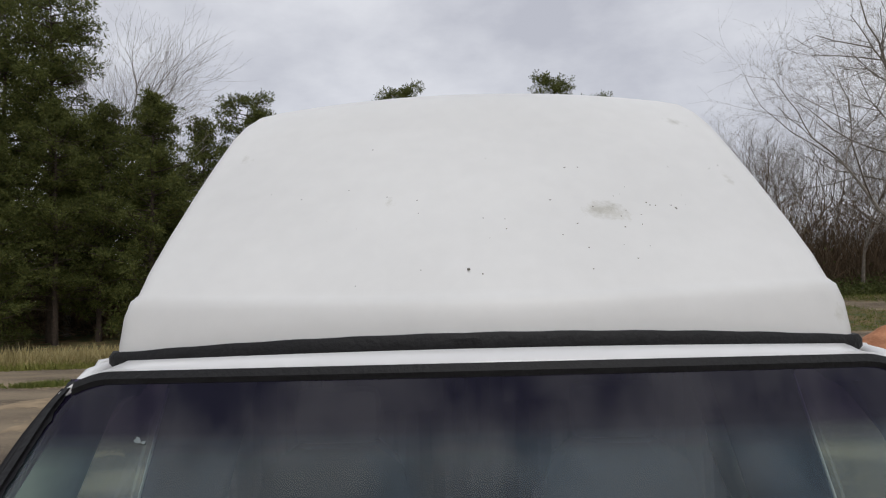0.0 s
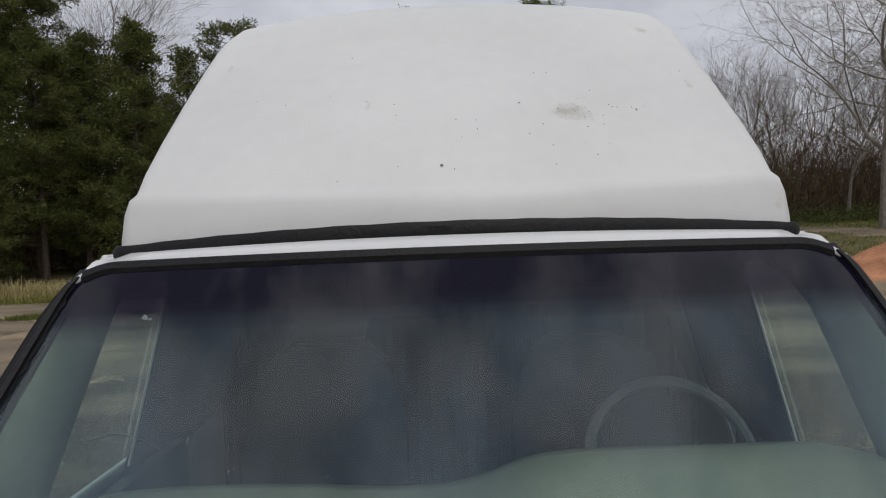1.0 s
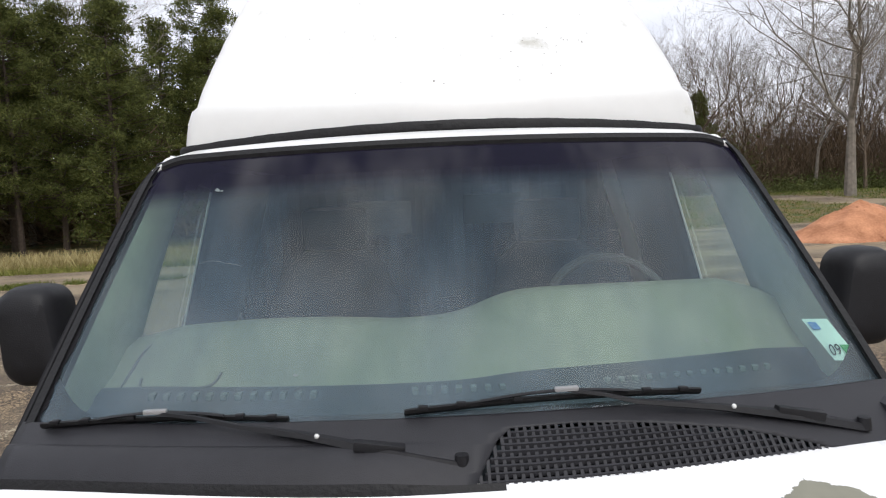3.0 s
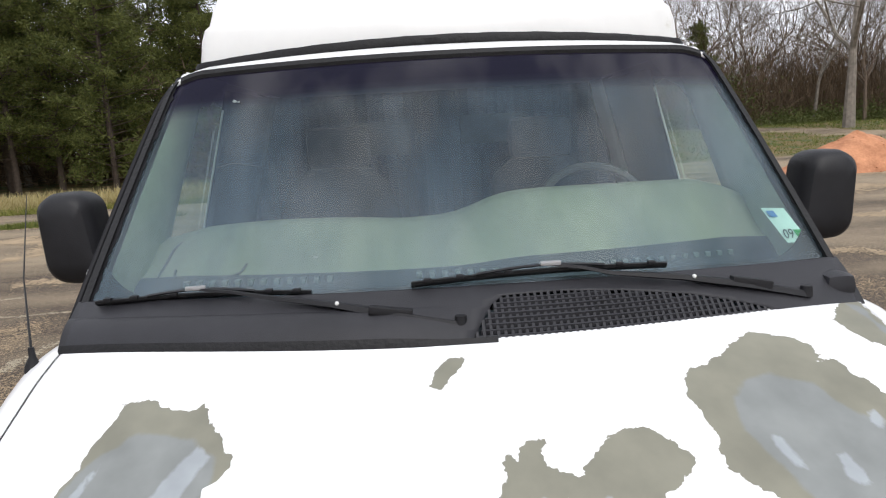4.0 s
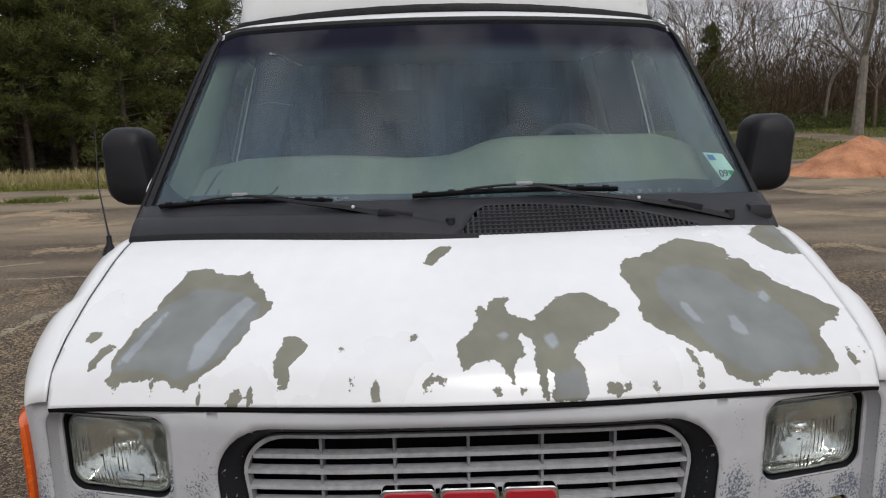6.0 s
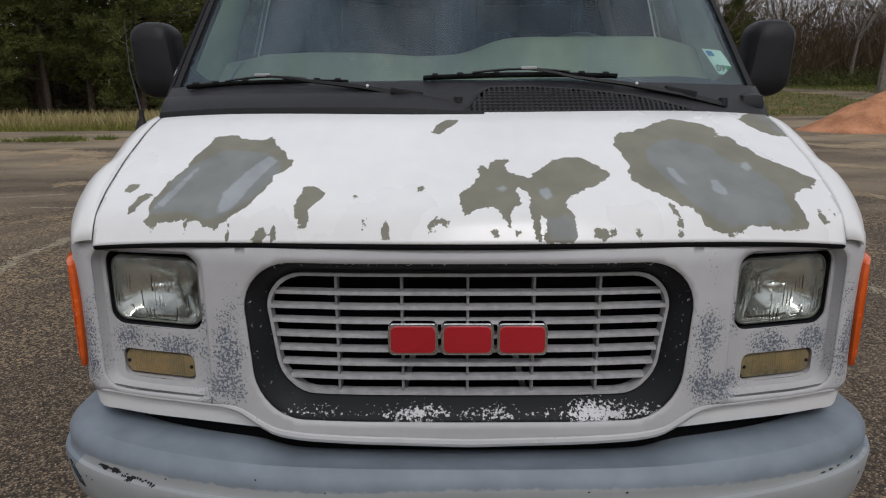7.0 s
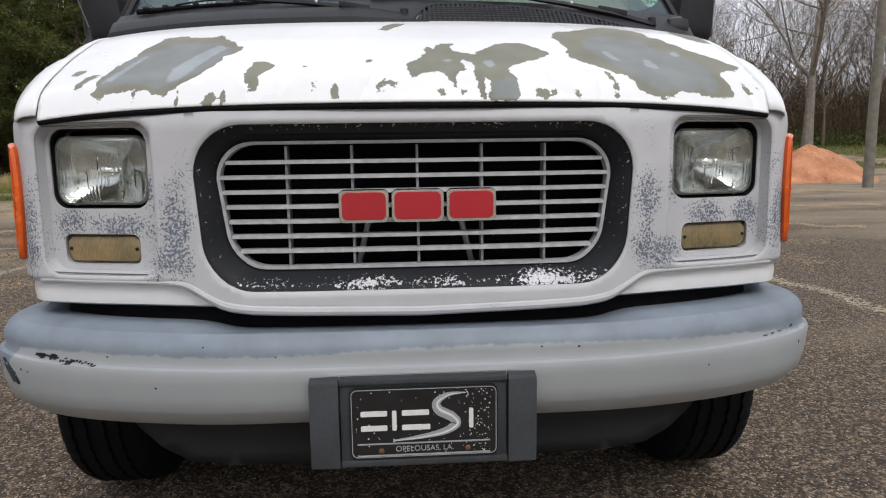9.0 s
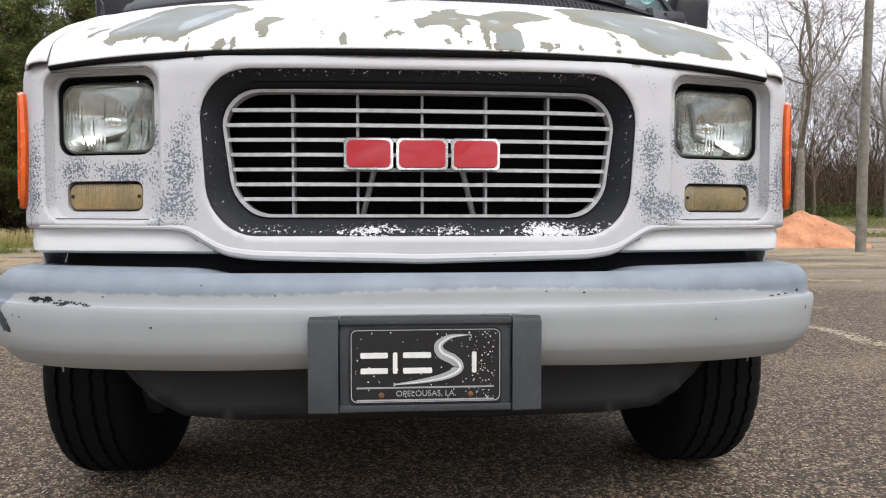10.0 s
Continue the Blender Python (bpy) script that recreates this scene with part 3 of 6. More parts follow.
def build_fascia():
    gr_out = [(x * (1 - 0.035 * max(0.0, min(1.0, (0.97 - z) / 0.18))), z) for x, z in rrect(0, 0.9345, 0.474, 0.1775, 0.105, 8)]
    gr_in = [(x * (1 - 0.055 * max(0.0, min(1.0, (0.99 - z) / 0.17))), z) for x, z in rrect(0, 0.938, 0.437, 0.140, 0.080, 8)]
    half = [(1.05, 1.128), (0.86, 1.139), (0.45, 1.145)]
    low = [(1.05, 0.785), (0.86, 0.777), (0.54, 0.775), (0.50, 0.768), (0.46, 0.742), (0.42, 0.722), (0.36, 0.714)]
    outer = half + [(0, 1.149)] + [(-x, z) for x, z in half[::-1]] + [(-x, z) for x, z in low] + [(0, 0.706)] + low[::-1]
    outer = outer[::-1]
    pockets = [rrect(s * 0.70, 0.957, 0.136, 0.166, 0.04, 6) for s in (-1, 1)]
    bm = bmesh.new()
    sheet(bm, outer, [gr_out] + pockets, 0.012, lambda u, z: front(u, z) + Vector((0, 0.013 * max(0, (z - 1.103) / 0.042) ** 2, 0)))
    fascia = part("front_fascia", bm, M_FASCIA, van, "chalky light grey plastic front panel with worn speckled paint", angle=65)
    wear = [(0.512, 0.90, 0.040, 0.18, 0), (0.66, 0.897, 0.10, 0.04, 0), (0.79, 0.90, 0.06, 0.05, 0), (0.865, 0.90, 0.04, 0.15, 0), (0.90, 0.86, 0.035, 0.08, 0), (0.56, 0.82, 0.07, 0.05, 0), (0.585, 0.95, 0.022, 0.12, 0)]
    fn = lambda x, y, z: min(0.002, blobs(wear, abs(x), z) * 0.6 - 0.0150 + 0.016 * noise.noise(Vector((x * 14, 0, z * 14))))
    field(fascia, "bare", fn)
    thick(fascia, 0.004, 1)
    # thin darker tubes laid on the panel paint the shade of its grooves
    for s in (-1, 1):
        for z0, z1, u0, u1 in ((0.793, 0.797, 0.50, 1.05), (1.121, 1.113, 0.60, 1.05)):
            bm = bmesh.new()
            us = np.linspace(u0, u1, 24)
            tube(bm, [front(s * float(u), z0 + (z1 - z0) * k / 23, 0.0005) for k, u in enumerate(us)], 0.0016, 6)
            part("groove_shade", bm, M_TRIM, fascia)
    # the headlight pockets
    for s, pk in zip((-1, 1), pockets):
        lamp = rrect(s * 0.703, 1.024, 0.1165, 0.088, 0.034, 6)
        turn = rrect(s * 0.707, 0.845, 0.091, 0.034, 0.018, 6)
        bm = bmesh.new()
        a = ring(bm, [front(u, z) for u, z in pk])
        inner = [(s * 0.70 + (u - s * 0.70) * 0.95, 0.957 + (z - 0.957) * 0.96) for u, z in pk]
        m = ring(bm, [front(u, z, 0.008) for u, z in [(s * 0.70 + (u - s * 0.70) * 0.985, 0.957 + (z - 0.957) * 0.985) for u, z in pk]])
        b = ring(bm, [front(u, z, 0.028) for u, z in inner])
        bridge(bm, a, m)
        bridge(bm, m, b)
        sheet(bm, inner, [lamp, turn], 0.012, lambda u, z: front(u, z, 0.028))
        bridge(bm, ring(bm, [front(u, z, 0.028) for u, z in turn]), ring(bm, [front(u, z, 0.060) for u, z in turn]))
        bridge(bm, ring(bm, [front(u, z, 0.028) for u, z in lamp]), ring(bm, [front(u, z, 0.034) for u, z in lamp]))
        bmesh.ops.remove_doubles(bm, verts=bm.verts, dist=0.0002)
        ob = part("headlight_bezel", bm, M_FASCIA, fascia, "worn speckled headlight surround")
        field(ob, "bare", fn)
        # dark lining, painting the shade in the gap round the lamp
        bm = bmesh.new()
        loft(bm, [[front(u, z, d) for u, z in lamp] for d in (0.034, 0.09)], True, False)
        part("lamp_well", bm, M_WELL, fascia)
    # the panel's rounded lower lip
    bm = bmesh.new()
    edge = [(0.0, 0.706)] + low[::-1]
    us = np.linspace(-1.04, 1.04, 131)
    loops = []
    for u in us:
        z = sum(curve_at(edge, abs(float(u)) + d) for d in (-0.012, 0.0, 0.012)) / 3
        r = 0.005 + 0.005 * max(0.0, min(1.0, (0.56 - abs(u)) / 0.08))
        c = front(float(u), z + r * 0.3, 0.0)
        loops.append([c + Vector((0, r * 0.25 - r * 1.25 * math.cos(a), r * 1.2 * math.sin(a))) for a in [k * math.tau / 10 for k in range(10)]])
    loft(bm, loops)
    lip = part("lower_lip", bm, M_FASCIA, fascia)
    field(lip, "bare", lambda x, y, z: -0.035 + 0.02 * math.sin(x * 11))
    # a black tube added to paint the shade in the gap below the hood's edge
    bm = bmesh.new()
    tube(bm, [(float(u), 0.086 + 0.098 * (u / 0.81) ** 2, 1.1475 - 0.022 * (u / 0.81) ** 4) for u in np.linspace(-0.815, 0.815, 61)], 0.0065, 8)
    part("hood_gap_shade", bm, M_DARK, fascia)
    # the dark surround of the grille, and its light inner rim
    bm = bmesh.new()
    step = [(gr_out, 0.0), (gr_out, 0.006)] + [([(o[0] + (i[0] - o[0]) * k, o[1] + (i[1] - o[1]) * k) for o, i in zip(gr_out, gr_in)], 0.006 + 0.05 * k ** 1.4) for k in (0.03, 0.25, 0.5, 0.75, 1.0)]
    loops = [resample(l, 9) for l, _ in step]
    dense = []
    for l, d in step:
        pts = []
        for i, p in enumerate(l):
            q = l[(i + 1) % len(l)]
            k = 1 if math.dist(p, q) < 0.05 else 24
            pts += [front(p[0] + (q[0] - p[0]) * j / k, p[1] + (q[1] - p[1]) * j / k, d) for j in range(k)]
        dense.append(pts)
    loft(bm, dense, True, False)
    ob = part("grille_surround", bm, M_SURROUND, fascia, "black grille surround with flaking white paint along its lower edge")
    field(ob, "bare", lambda x, y, z: -0.002 + 0.008 * math.sin(x * 9) * math.sin(x * 23 + 1) + 0.010 * max(0.0, 1 - abs(x - 0.27) / 0.16) - abs(z - 0.769) * 0.9 if z < 0.80 else -0.020 + 0.018 * max(0.0, 1 - abs(z - 1.108) / 0.008) + 0.006 * max(0.0, abs(x) - 0.36) / 0.1)
    return gr_in


GRILLE_IN = build_fascia()


def build_grille():
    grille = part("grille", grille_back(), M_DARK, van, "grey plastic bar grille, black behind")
    bm = bmesh.new()
    inn = [(x * 0.983, 0.938 + (z - 0.938) * 0.952) for x, z in GRILLE_IN]
    dense = []
    for l, d in ((GRILLE_IN, 0.054), (GRILLE_IN, 0.046), (inn, 0.046), (inn, 0.075)):
        pts = []
        for i, p in enumerate(l):
            q = l[(i + 1) % len(l)]
            k = 1 if math.dist(p, q) < 0.05 else 16
            pts += [front(p[0] + (q[0] - p[0]) * j / k, p[1] + (q[1] - p[1]) * j / k, d) for j in range(k)]
        dense.append(pts)
    loft(bm, dense, True, False)
    part("rim", bm, M_SLAT, grille)
    for i in range(7):
        z = 0.838 + 0.0325 * i
        w = 0.405 + 0.024 * max(0.0, min(1.0, (z - 0.838) / 0.15)) - (0.012 if i in (0, 6) else 0)
        bm = bmesh.new()
        loft(bm, [[front(u, z - 0.004, 0.0475), front(u, z + 0.004, 0.0485), front(u, z + 0.005, 0.070), front(u, z - 0.002, 0.070)] for u in np.linspace(-w, w, 25)])
        part("slat", bm, M_SLAT, grille)
    for x in (-0.285, -0.143, 0.0, 0.143, 0.285):
        bm = bmesh.new()
        loft(bm, [[front(x + dx, z, b) for dx, b in ((-0.0026, 0.054), (0.0026, 0.054), (0.0026, 0.09), (-0.0026, 0.09))] for z in np.linspace(0.805, 1.068, 5)])
        part("mullion", bm, M_MULLION, grille)
    # braces seen behind the bars
    for x0, x1 in ((-0.11, -0.15), (0.10, 0.14)):
        bm = bmesh.new()
        tube(bm, [(x0, 0.24, 0.91), (x1, 0.25, 0.75), (x1, 0.26, 0.66)], 0.007)
        part("brace", bm, M_STEEL, grille)
    badge = part("badge_frame", badge_mesh(0.0, 0.010), M_CHROME, grille, "chrome-edged red badge on the grille")
    part("badge_panel", badge_mesh(0.006, 0.004), M_RED, grille, "red badge blocks")


def badge_mesh(inset, depth):
    """Three plain blocks side by side."""
    bm = bmesh.new()
    for x0, x1 in ((-0.172, -0.064), (-0.058, 0.056), (0.062, 0.171)):
        o = rrect((x0 + x1) / 2, 0.936, (x1 - x0) / 2 - inset, 0.036 - inset, 0.012, 4)
        y = 0.113 if inset else 0.117
        loft(bm, [[(x, y + depth + 0.008, z) for x, z in o], [(x, y, z) for x, z in o], [(x * 0.99 + 0.01 * (x0 + x1) / 2, y - 0.002, 0.936 + (z - 0.936) * 0.95) for x, z in o]])
    return bm


# near-black sheets that paint the shade behind the grille bars
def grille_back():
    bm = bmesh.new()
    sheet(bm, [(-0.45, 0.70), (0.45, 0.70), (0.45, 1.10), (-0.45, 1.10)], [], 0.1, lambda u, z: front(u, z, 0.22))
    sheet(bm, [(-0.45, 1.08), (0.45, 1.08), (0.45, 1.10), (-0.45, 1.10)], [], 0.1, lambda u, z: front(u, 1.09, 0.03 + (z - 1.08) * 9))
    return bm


build_grille()


def build_lamps(s):
    lamp = part("headlight", lamp_shell(s), M_MIRROR, van, "rectangular sealed headlight with fluted clear glass")
    o = rrect(s * 0.703, 1.020, 0.112, 0.077, 0.032, 6)
    bm = bmesh.new()
    # a solid lens: smooth outside, flutes and prism blocks moulded inside
    n, rows = 73, []
    for j in range(33):
        b = -1 + j / 16
        z = 1.020 + 0.0745 * b
        w = 0.1095 - 0.030 * max(0, abs(b) - 0.58) ** 2 * 5
        out, back = [], []
        for i in range(n):
            a = -1 + 2 * i / (n - 1)
            d = 0.048 - 0.018 * (1 - a * a * 0.8) * (1 - b * b * 0.6)
            block = (i // 9 * 7 + j // 8 * 5) % 4
            if j // 8 == 3:
                cut = 0.0005 * ((j % 4) / 3)
            elif block == 3:
                cut = 0.0020 * (i % 9) / 8
            else:
                cut = (0.0, 0.0010, 0.0007)[block] * (i % 3 == 1)
            out.append(front(s * 0.703 + a * w, z, d))
            back.append(front(s * 0.703 + a * w, z, d + 0.004 + cut))
        rows.append(out + back[::-1])
    loft(bm, rows)
    ob = part("lens", bm, M_LAMPGLASS, lamp, "fluted clear glass", angle=14)
    ob.visible_shadow = False
    bm = bmesh.new()
    o2 = rrect(s * 0.703, 1.020, 0.1075, 0.0725, 0.030, 6)
    loft(bm, [[front(u, z, d) for u, z in q] for q, d in ((o, 0.06), (o, 0.044), (o2, 0.040), (o2, 0.05))], True, False)
    part("glass_rim", bm, M_LAMPRIM, lamp)
    bm = bmesh.new()
    sheet(bm, rrect(s * 0.703, 1.022, 0.118, 0.09, 0.02, 4), [], 0.04, lambda u, z: front(u, z, 0.125))
    part("bucket", bm, M_DARK, lamp)
    bm = bmesh.new()
    c = front(s * 0.703, 1.018, 0.085)
    bmesh.ops.create_uvsphere(bm, u_segments=12, v_segments=8, radius=0.016, matrix=Matrix.Translation(c) @ Matrix.Diagonal((1.6, 1, 1, 1)))
    part("bulb", bm, M_CHROME, lamp)
    turn = part("turn_signal", turn_mesh(s), M_PARK, van, "yellowed aged turn signal lens")
    for dx in (-0.08, 0.08):
        bm = bmesh.new()
        c = front(s * 0.707 + dx, 0.845, 0.035)
        bmesh.ops.create_cone(bm, cap_ends=True, segments=10, radius1=0.005, radius2=0.004, depth=0.006, matrix=Matrix.Translation(c) @ Matrix.Rotation(radians(90), 4, "X"))
        part("screw", bm, M_BLACK, turn)
    bm = bmesh.new()
    o = [(u, z) for u, z in [(0.912, 0.826), (0.925, 0.818), (0.985, 0.820), (1.005, 0.835), (1.02, 0.90), (1.025, 0.98), (1.02, 1.05), (1.008, 1.072), (0.985, 1.083), (0.925, 1.084), (0.905, 1.075), (0.896, 1.05), (0.892, 0.98), (0.896, 0.90), (0.904, 0.85)]]
    loft(bm, [[front(s * u, z, 0.004) for u, z in o], [front(s * u, z, -0.018) for u, z in o], [front(s * (0.955 + (u - 0.955) * 0.85), 0.95 + (z - 0.95) * 0.97, -0.028) for u, z in o]])
    mk = part("side_marker", bm, M_AMBER, van, "amber side marker lens")
    bm = bmesh.new()
    tube(bm, [front(s * (0.925 + 0.012 * (0.95 - z) / 0.1), z, -0.027) for z in (0.84, 0.88, 0.92, 0.96, 1.0, 1.04, 1.065)], 0.0022, 6)
    part("moulded_rib", bm, M_AMBER, mk)


def lamp_shell(s):
    """A dished reflector, cut square by the lamp's outline."""
    bm = bmesh.new()
    c = Vector((s * 0.703, 1.020))
    o = [Vector(p) for p in rrect(c.x, c.y, 0.110, 0.075, 0.030, 8)]
    loops = [[front(p.x, p.y, d) for p in o] for d in (0.05, 0.056)]
    for k in [0.99 - 0.06 * q for q in range(16)] + [0.05]:
        loops.append([front(c.x + q.x, c.y + q.y, 0.120 - 5.0 * q.length_squared) for q in [(p - c) * k for p in o]])
    rs = loft(bm, loops, True, False)
    bm.faces.new(rs[-1])
    return bm


def turn_mesh(s):
    """A lens with fine upright ribs across its middle."""
    bm = bmesh.new()
    rows = []
    for k in range(61):
        a = -1 + k / 30
        w = 0.087 * a
        h = 0.030 - 0.012 * max(0.0, (abs(a) - 0.86) / 0.14) ** 2
        rib = 0.0016 * (k % 2) if abs(a) < 0.74 else 0.0
        rows.append([front(s * 0.707 + w, 0.845 + z * h, d + (rib if abs(z) < 0.9 else 0)) for z, d in ((-1, 0.058), (-1, 0.043), (-0.88, 0.037), (-0.4, 0.034), (0.4, 0.034), (0.88, 0.037), (1, 0.043), (1, 0.058))])
    loft(bm, rows)
    return bm


mirrored(build_lamps)


def build_strip(s):
    """The white body strip under the headlights."""
    bm = bmesh.new()
    loops = []
    for u in np.linspace(0.452, 1.06, 30):
        top = 0.772 - 0.048 * max(0.0, (0.53 - u) / 0.078) ** 1.3
        loops.append([front(s * u, z, b) for z, b in ((top, 0.03), (top, 0.016), (0.745, 0.012), (0.724, 0.016), (0.718, 0.03), (0.718, 0.06), (top, 0.06))])
    loft(bm, loops)
    part("lower_panel", bm, M_WHITE, van)


mirrored(build_strip)

BUMPER_PLAN = [(0, -0.010), (0.253, -0.007), (0.456, 0.010), (0.66, 0.056), (0.82, 0.118), (0.932, 0.193), (0.997, 0.288), (1.015, 0.41), (1.018, 0.56)]


def bumper_point(u, out, z):
    """A point of the bumper: u along it, out metres in front of its line."""
    s = 1 if u >= 0 else -1
    a = min(abs(u), len(BUMPER_PLAN) - 1.001)
    p, q = smooth_line(BUMPER_PLAN, a), smooth_line(BUMPER_PLAN, min(a + 0.02, len(BUMPER_PLAN) - 1))
    d = (q - p).normalized()
    p = p + Vector((d.y, -d.x)) * out
    return Vector((s * p.x, p.y, z))


def build_bumper():
    sec = [(-0.16, 0.672), (-0.13, 0.688), (-0.07, 0.690), (-0.03, 0.683), (-0.014, 0.670), (-0.005, 0.654), (-0.004, 0.640), (-0.005, 0.622), (-0.002, 0.6155), (0.007, 0.6125), (0.010, 0.603), (0.007, 0.58), (0.003, 0.55), (-0.004, 0.52), (-0.010, 0.513), (-0.014, 0.507), (-0.036, 0.482), (-0.044, 0.477), (-0.10, 0.474)]
    bm = bmesh.new()
    loops = []
    for u in np.linspace(-7.999, 7.999, 241):
        rise = 0.010 * max(0, 1 - abs(u) / 4) - 0.012 * (abs(u) / 8)
        end = max(0, abs(u) - 5.2) / 2.8
        dip = -0.018 / (1 + math.exp(-(2.0 - abs(u)) * 9))
        row = []
        for o, z in sec:
            zz = z + (rise if z < 0.6 else 0) + end * (0.012 if z < 0.55 else -0.01)
            if z > 0.66 and o < -0.03:
                zz += dip
            row.append(bumper_point(float(u), o, zz))
        loops.append(row)
    loft(bm, loops, False, False)
    bumper = part("front_bumper", bm, M_BUMPER, van, "grey-painted steel bumper, paint chipped at the corner and worn along the top", angle=28)
    field(bumper, "bare", lambda x, y, z: (z - 0.640) - 0.011 * max(0.0, 1 - abs(x + 0.05) / 0.6) + 0.09 * max(0, abs(x) - 0.72) + 0.75 * max(0, -x - 0.89) - 0.006 * math.sin(x * 5) if z > 0.53 else -0.03)
    def out_at(z):
        return curve_at(sorted((q, o) for o, q in sec[2:]), z)

    def scar(x, z, w, h, material, n=22, rough=0.5, lean=0.0):
        """A ragged chip in the paint, w long and h high."""
        rnd = random.Random(int(x * 1000 + z * 77))
        u0 = float(min(np.linspace(0.0, 7, 1400), key=lambda k: abs(bumper_point(float(k), 0, 0).x - abs(x))))
        speed = (bumper_point(u0 + 0.05, 0, 0) - bumper_point(u0, 0, 0)).length / 0.05
        sgn = 1 if x > 0 else -1
        b = bmesh.new()
        outer = []
        for k in range(n):
            a = k * math.tau / n
            r = 1 - rough + rough * rnd.random()
            ds, dz = math.cos(a) * w * r, math.sin(a) * h * r
            outer.append((ds, dz))
        loops = []
        for f, lift in ((1, -0.004), (1, 0.0012), (0.75, 0.0012), (0.5, 0.0012), (0.25, 0.0012), (0.04, 0.0012)):
            loop = []
            for ds, dz in outer:
                zz = z + dz * f + lean * ds * f
                loop.append(bumper_point(sgn * (u0 + ds * f / speed), out_at(zz) + lift, zz))
            loops.append(loop)
        loft(b, loops)
        part("paint_chip", b, material, bumper, "dark scar where the paint is chipped")
    # the torn corner, the row along the ledge, and single nicks
    scar(-0.920, 0.568, 0.034, 0.030, M_TORN, 26, 0.45, 0.5)
    scar(-0.902, 0.550, 0.012, 0.024, M_BLACK, 18, 0.6, 0.6)
    scar(-0.935, 0.598, 0.012, 0.008, M_BLACK)
    rnd = random.Random(17)
    for k in range(26):
        x = -0.845 + 0.155 * (k / 25) ** 1.25
        big = 1.0 if k in (3, 4, 5, 9, 10, 11, 16, 17) else 0.45
        scar(x, 0.626 - 0.010 * k / 25 + rnd.gauss(0, 0.0016), 0.011 * big * rnd.uniform(0.7, 1.2), 0.0065 * big * rnd.uniform(0.6, 1.3), M_BLACK, 14, 0.6, -0.12)
    for x, z, w, h in ((0.80, 0.620, 0.010, 0.0015), (0.825, 0.621, 0.010, 0.002), (0.85, 0.622, 0.012, 0.002), (0.895, 0.627, 0.008, 0.005), (0.885, 0.507, 0.016, 0.006), (0.91, 0.585, 0.003, 0.006), (-0.55, 0.575, 0.0035, 0.0025), (-0.30, 0.640, 0.003, 0.002), (0.25, 0.645, 0.003, 0.002), (-0.86, 0.585, 0.003, 0.002), (-0.88, 0.587, 0.003, 0.0025), (0.33, 0.642, 0.004, 0.002), (0.63, 0.578, 0.003, 0.002), (-0.66, 0.634, 0.003, 0.002), (-0.45, 0.66, 0.004, 0.002), (0.12, 0.60, 0.003, 0.002)):
        scar(x, z, w, h, M_BLACK, 12, 0.6)
    # near-black strip painting the shade behind the bumper's top, and the valance below it
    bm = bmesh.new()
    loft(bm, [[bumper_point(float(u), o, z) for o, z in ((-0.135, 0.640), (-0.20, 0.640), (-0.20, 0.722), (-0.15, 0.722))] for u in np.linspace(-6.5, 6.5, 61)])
    part("bumper_gap_shade", bm, M_DARK, van)
    bm = bmesh.new()
    o = [(-0.66, 0.49), (-0.62, 0.44), (-0.57, 0.395), (-0.52, 0.368), (-0.40, 0.358), (0.40, 0.358), (0.52, 0.368), (0.57, 0.395), (0.62, 0.44), (0.66, 0.49)]
    sheet(bm, o, [], 0.03, lambda x, z: Vector((x, 0.10 + 0.08 * x * x - 0.1 * (z - 0.42), z)))
    thick(part("valance", bm, M_VALANCE, van, "dark grey plastic valance under the bumper"), 0.006)


build_bumper()


def text_mesh(words, size, depth):
    cu = bpy.data.curves.new("lettering", "FONT")
    cu.body, cu.size, cu.extrude, cu.align_x, cu.align_y = words, size, depth, "CENTER", "CENTER"
    ob = bpy.data.objects.new("lettering", cu)
    me = bpy.data.meshes.new_from_object(ob)
    bpy.data.objects.remove(ob)
    bm = bmesh.new()
    bm.from_mesh(me)
    return bm


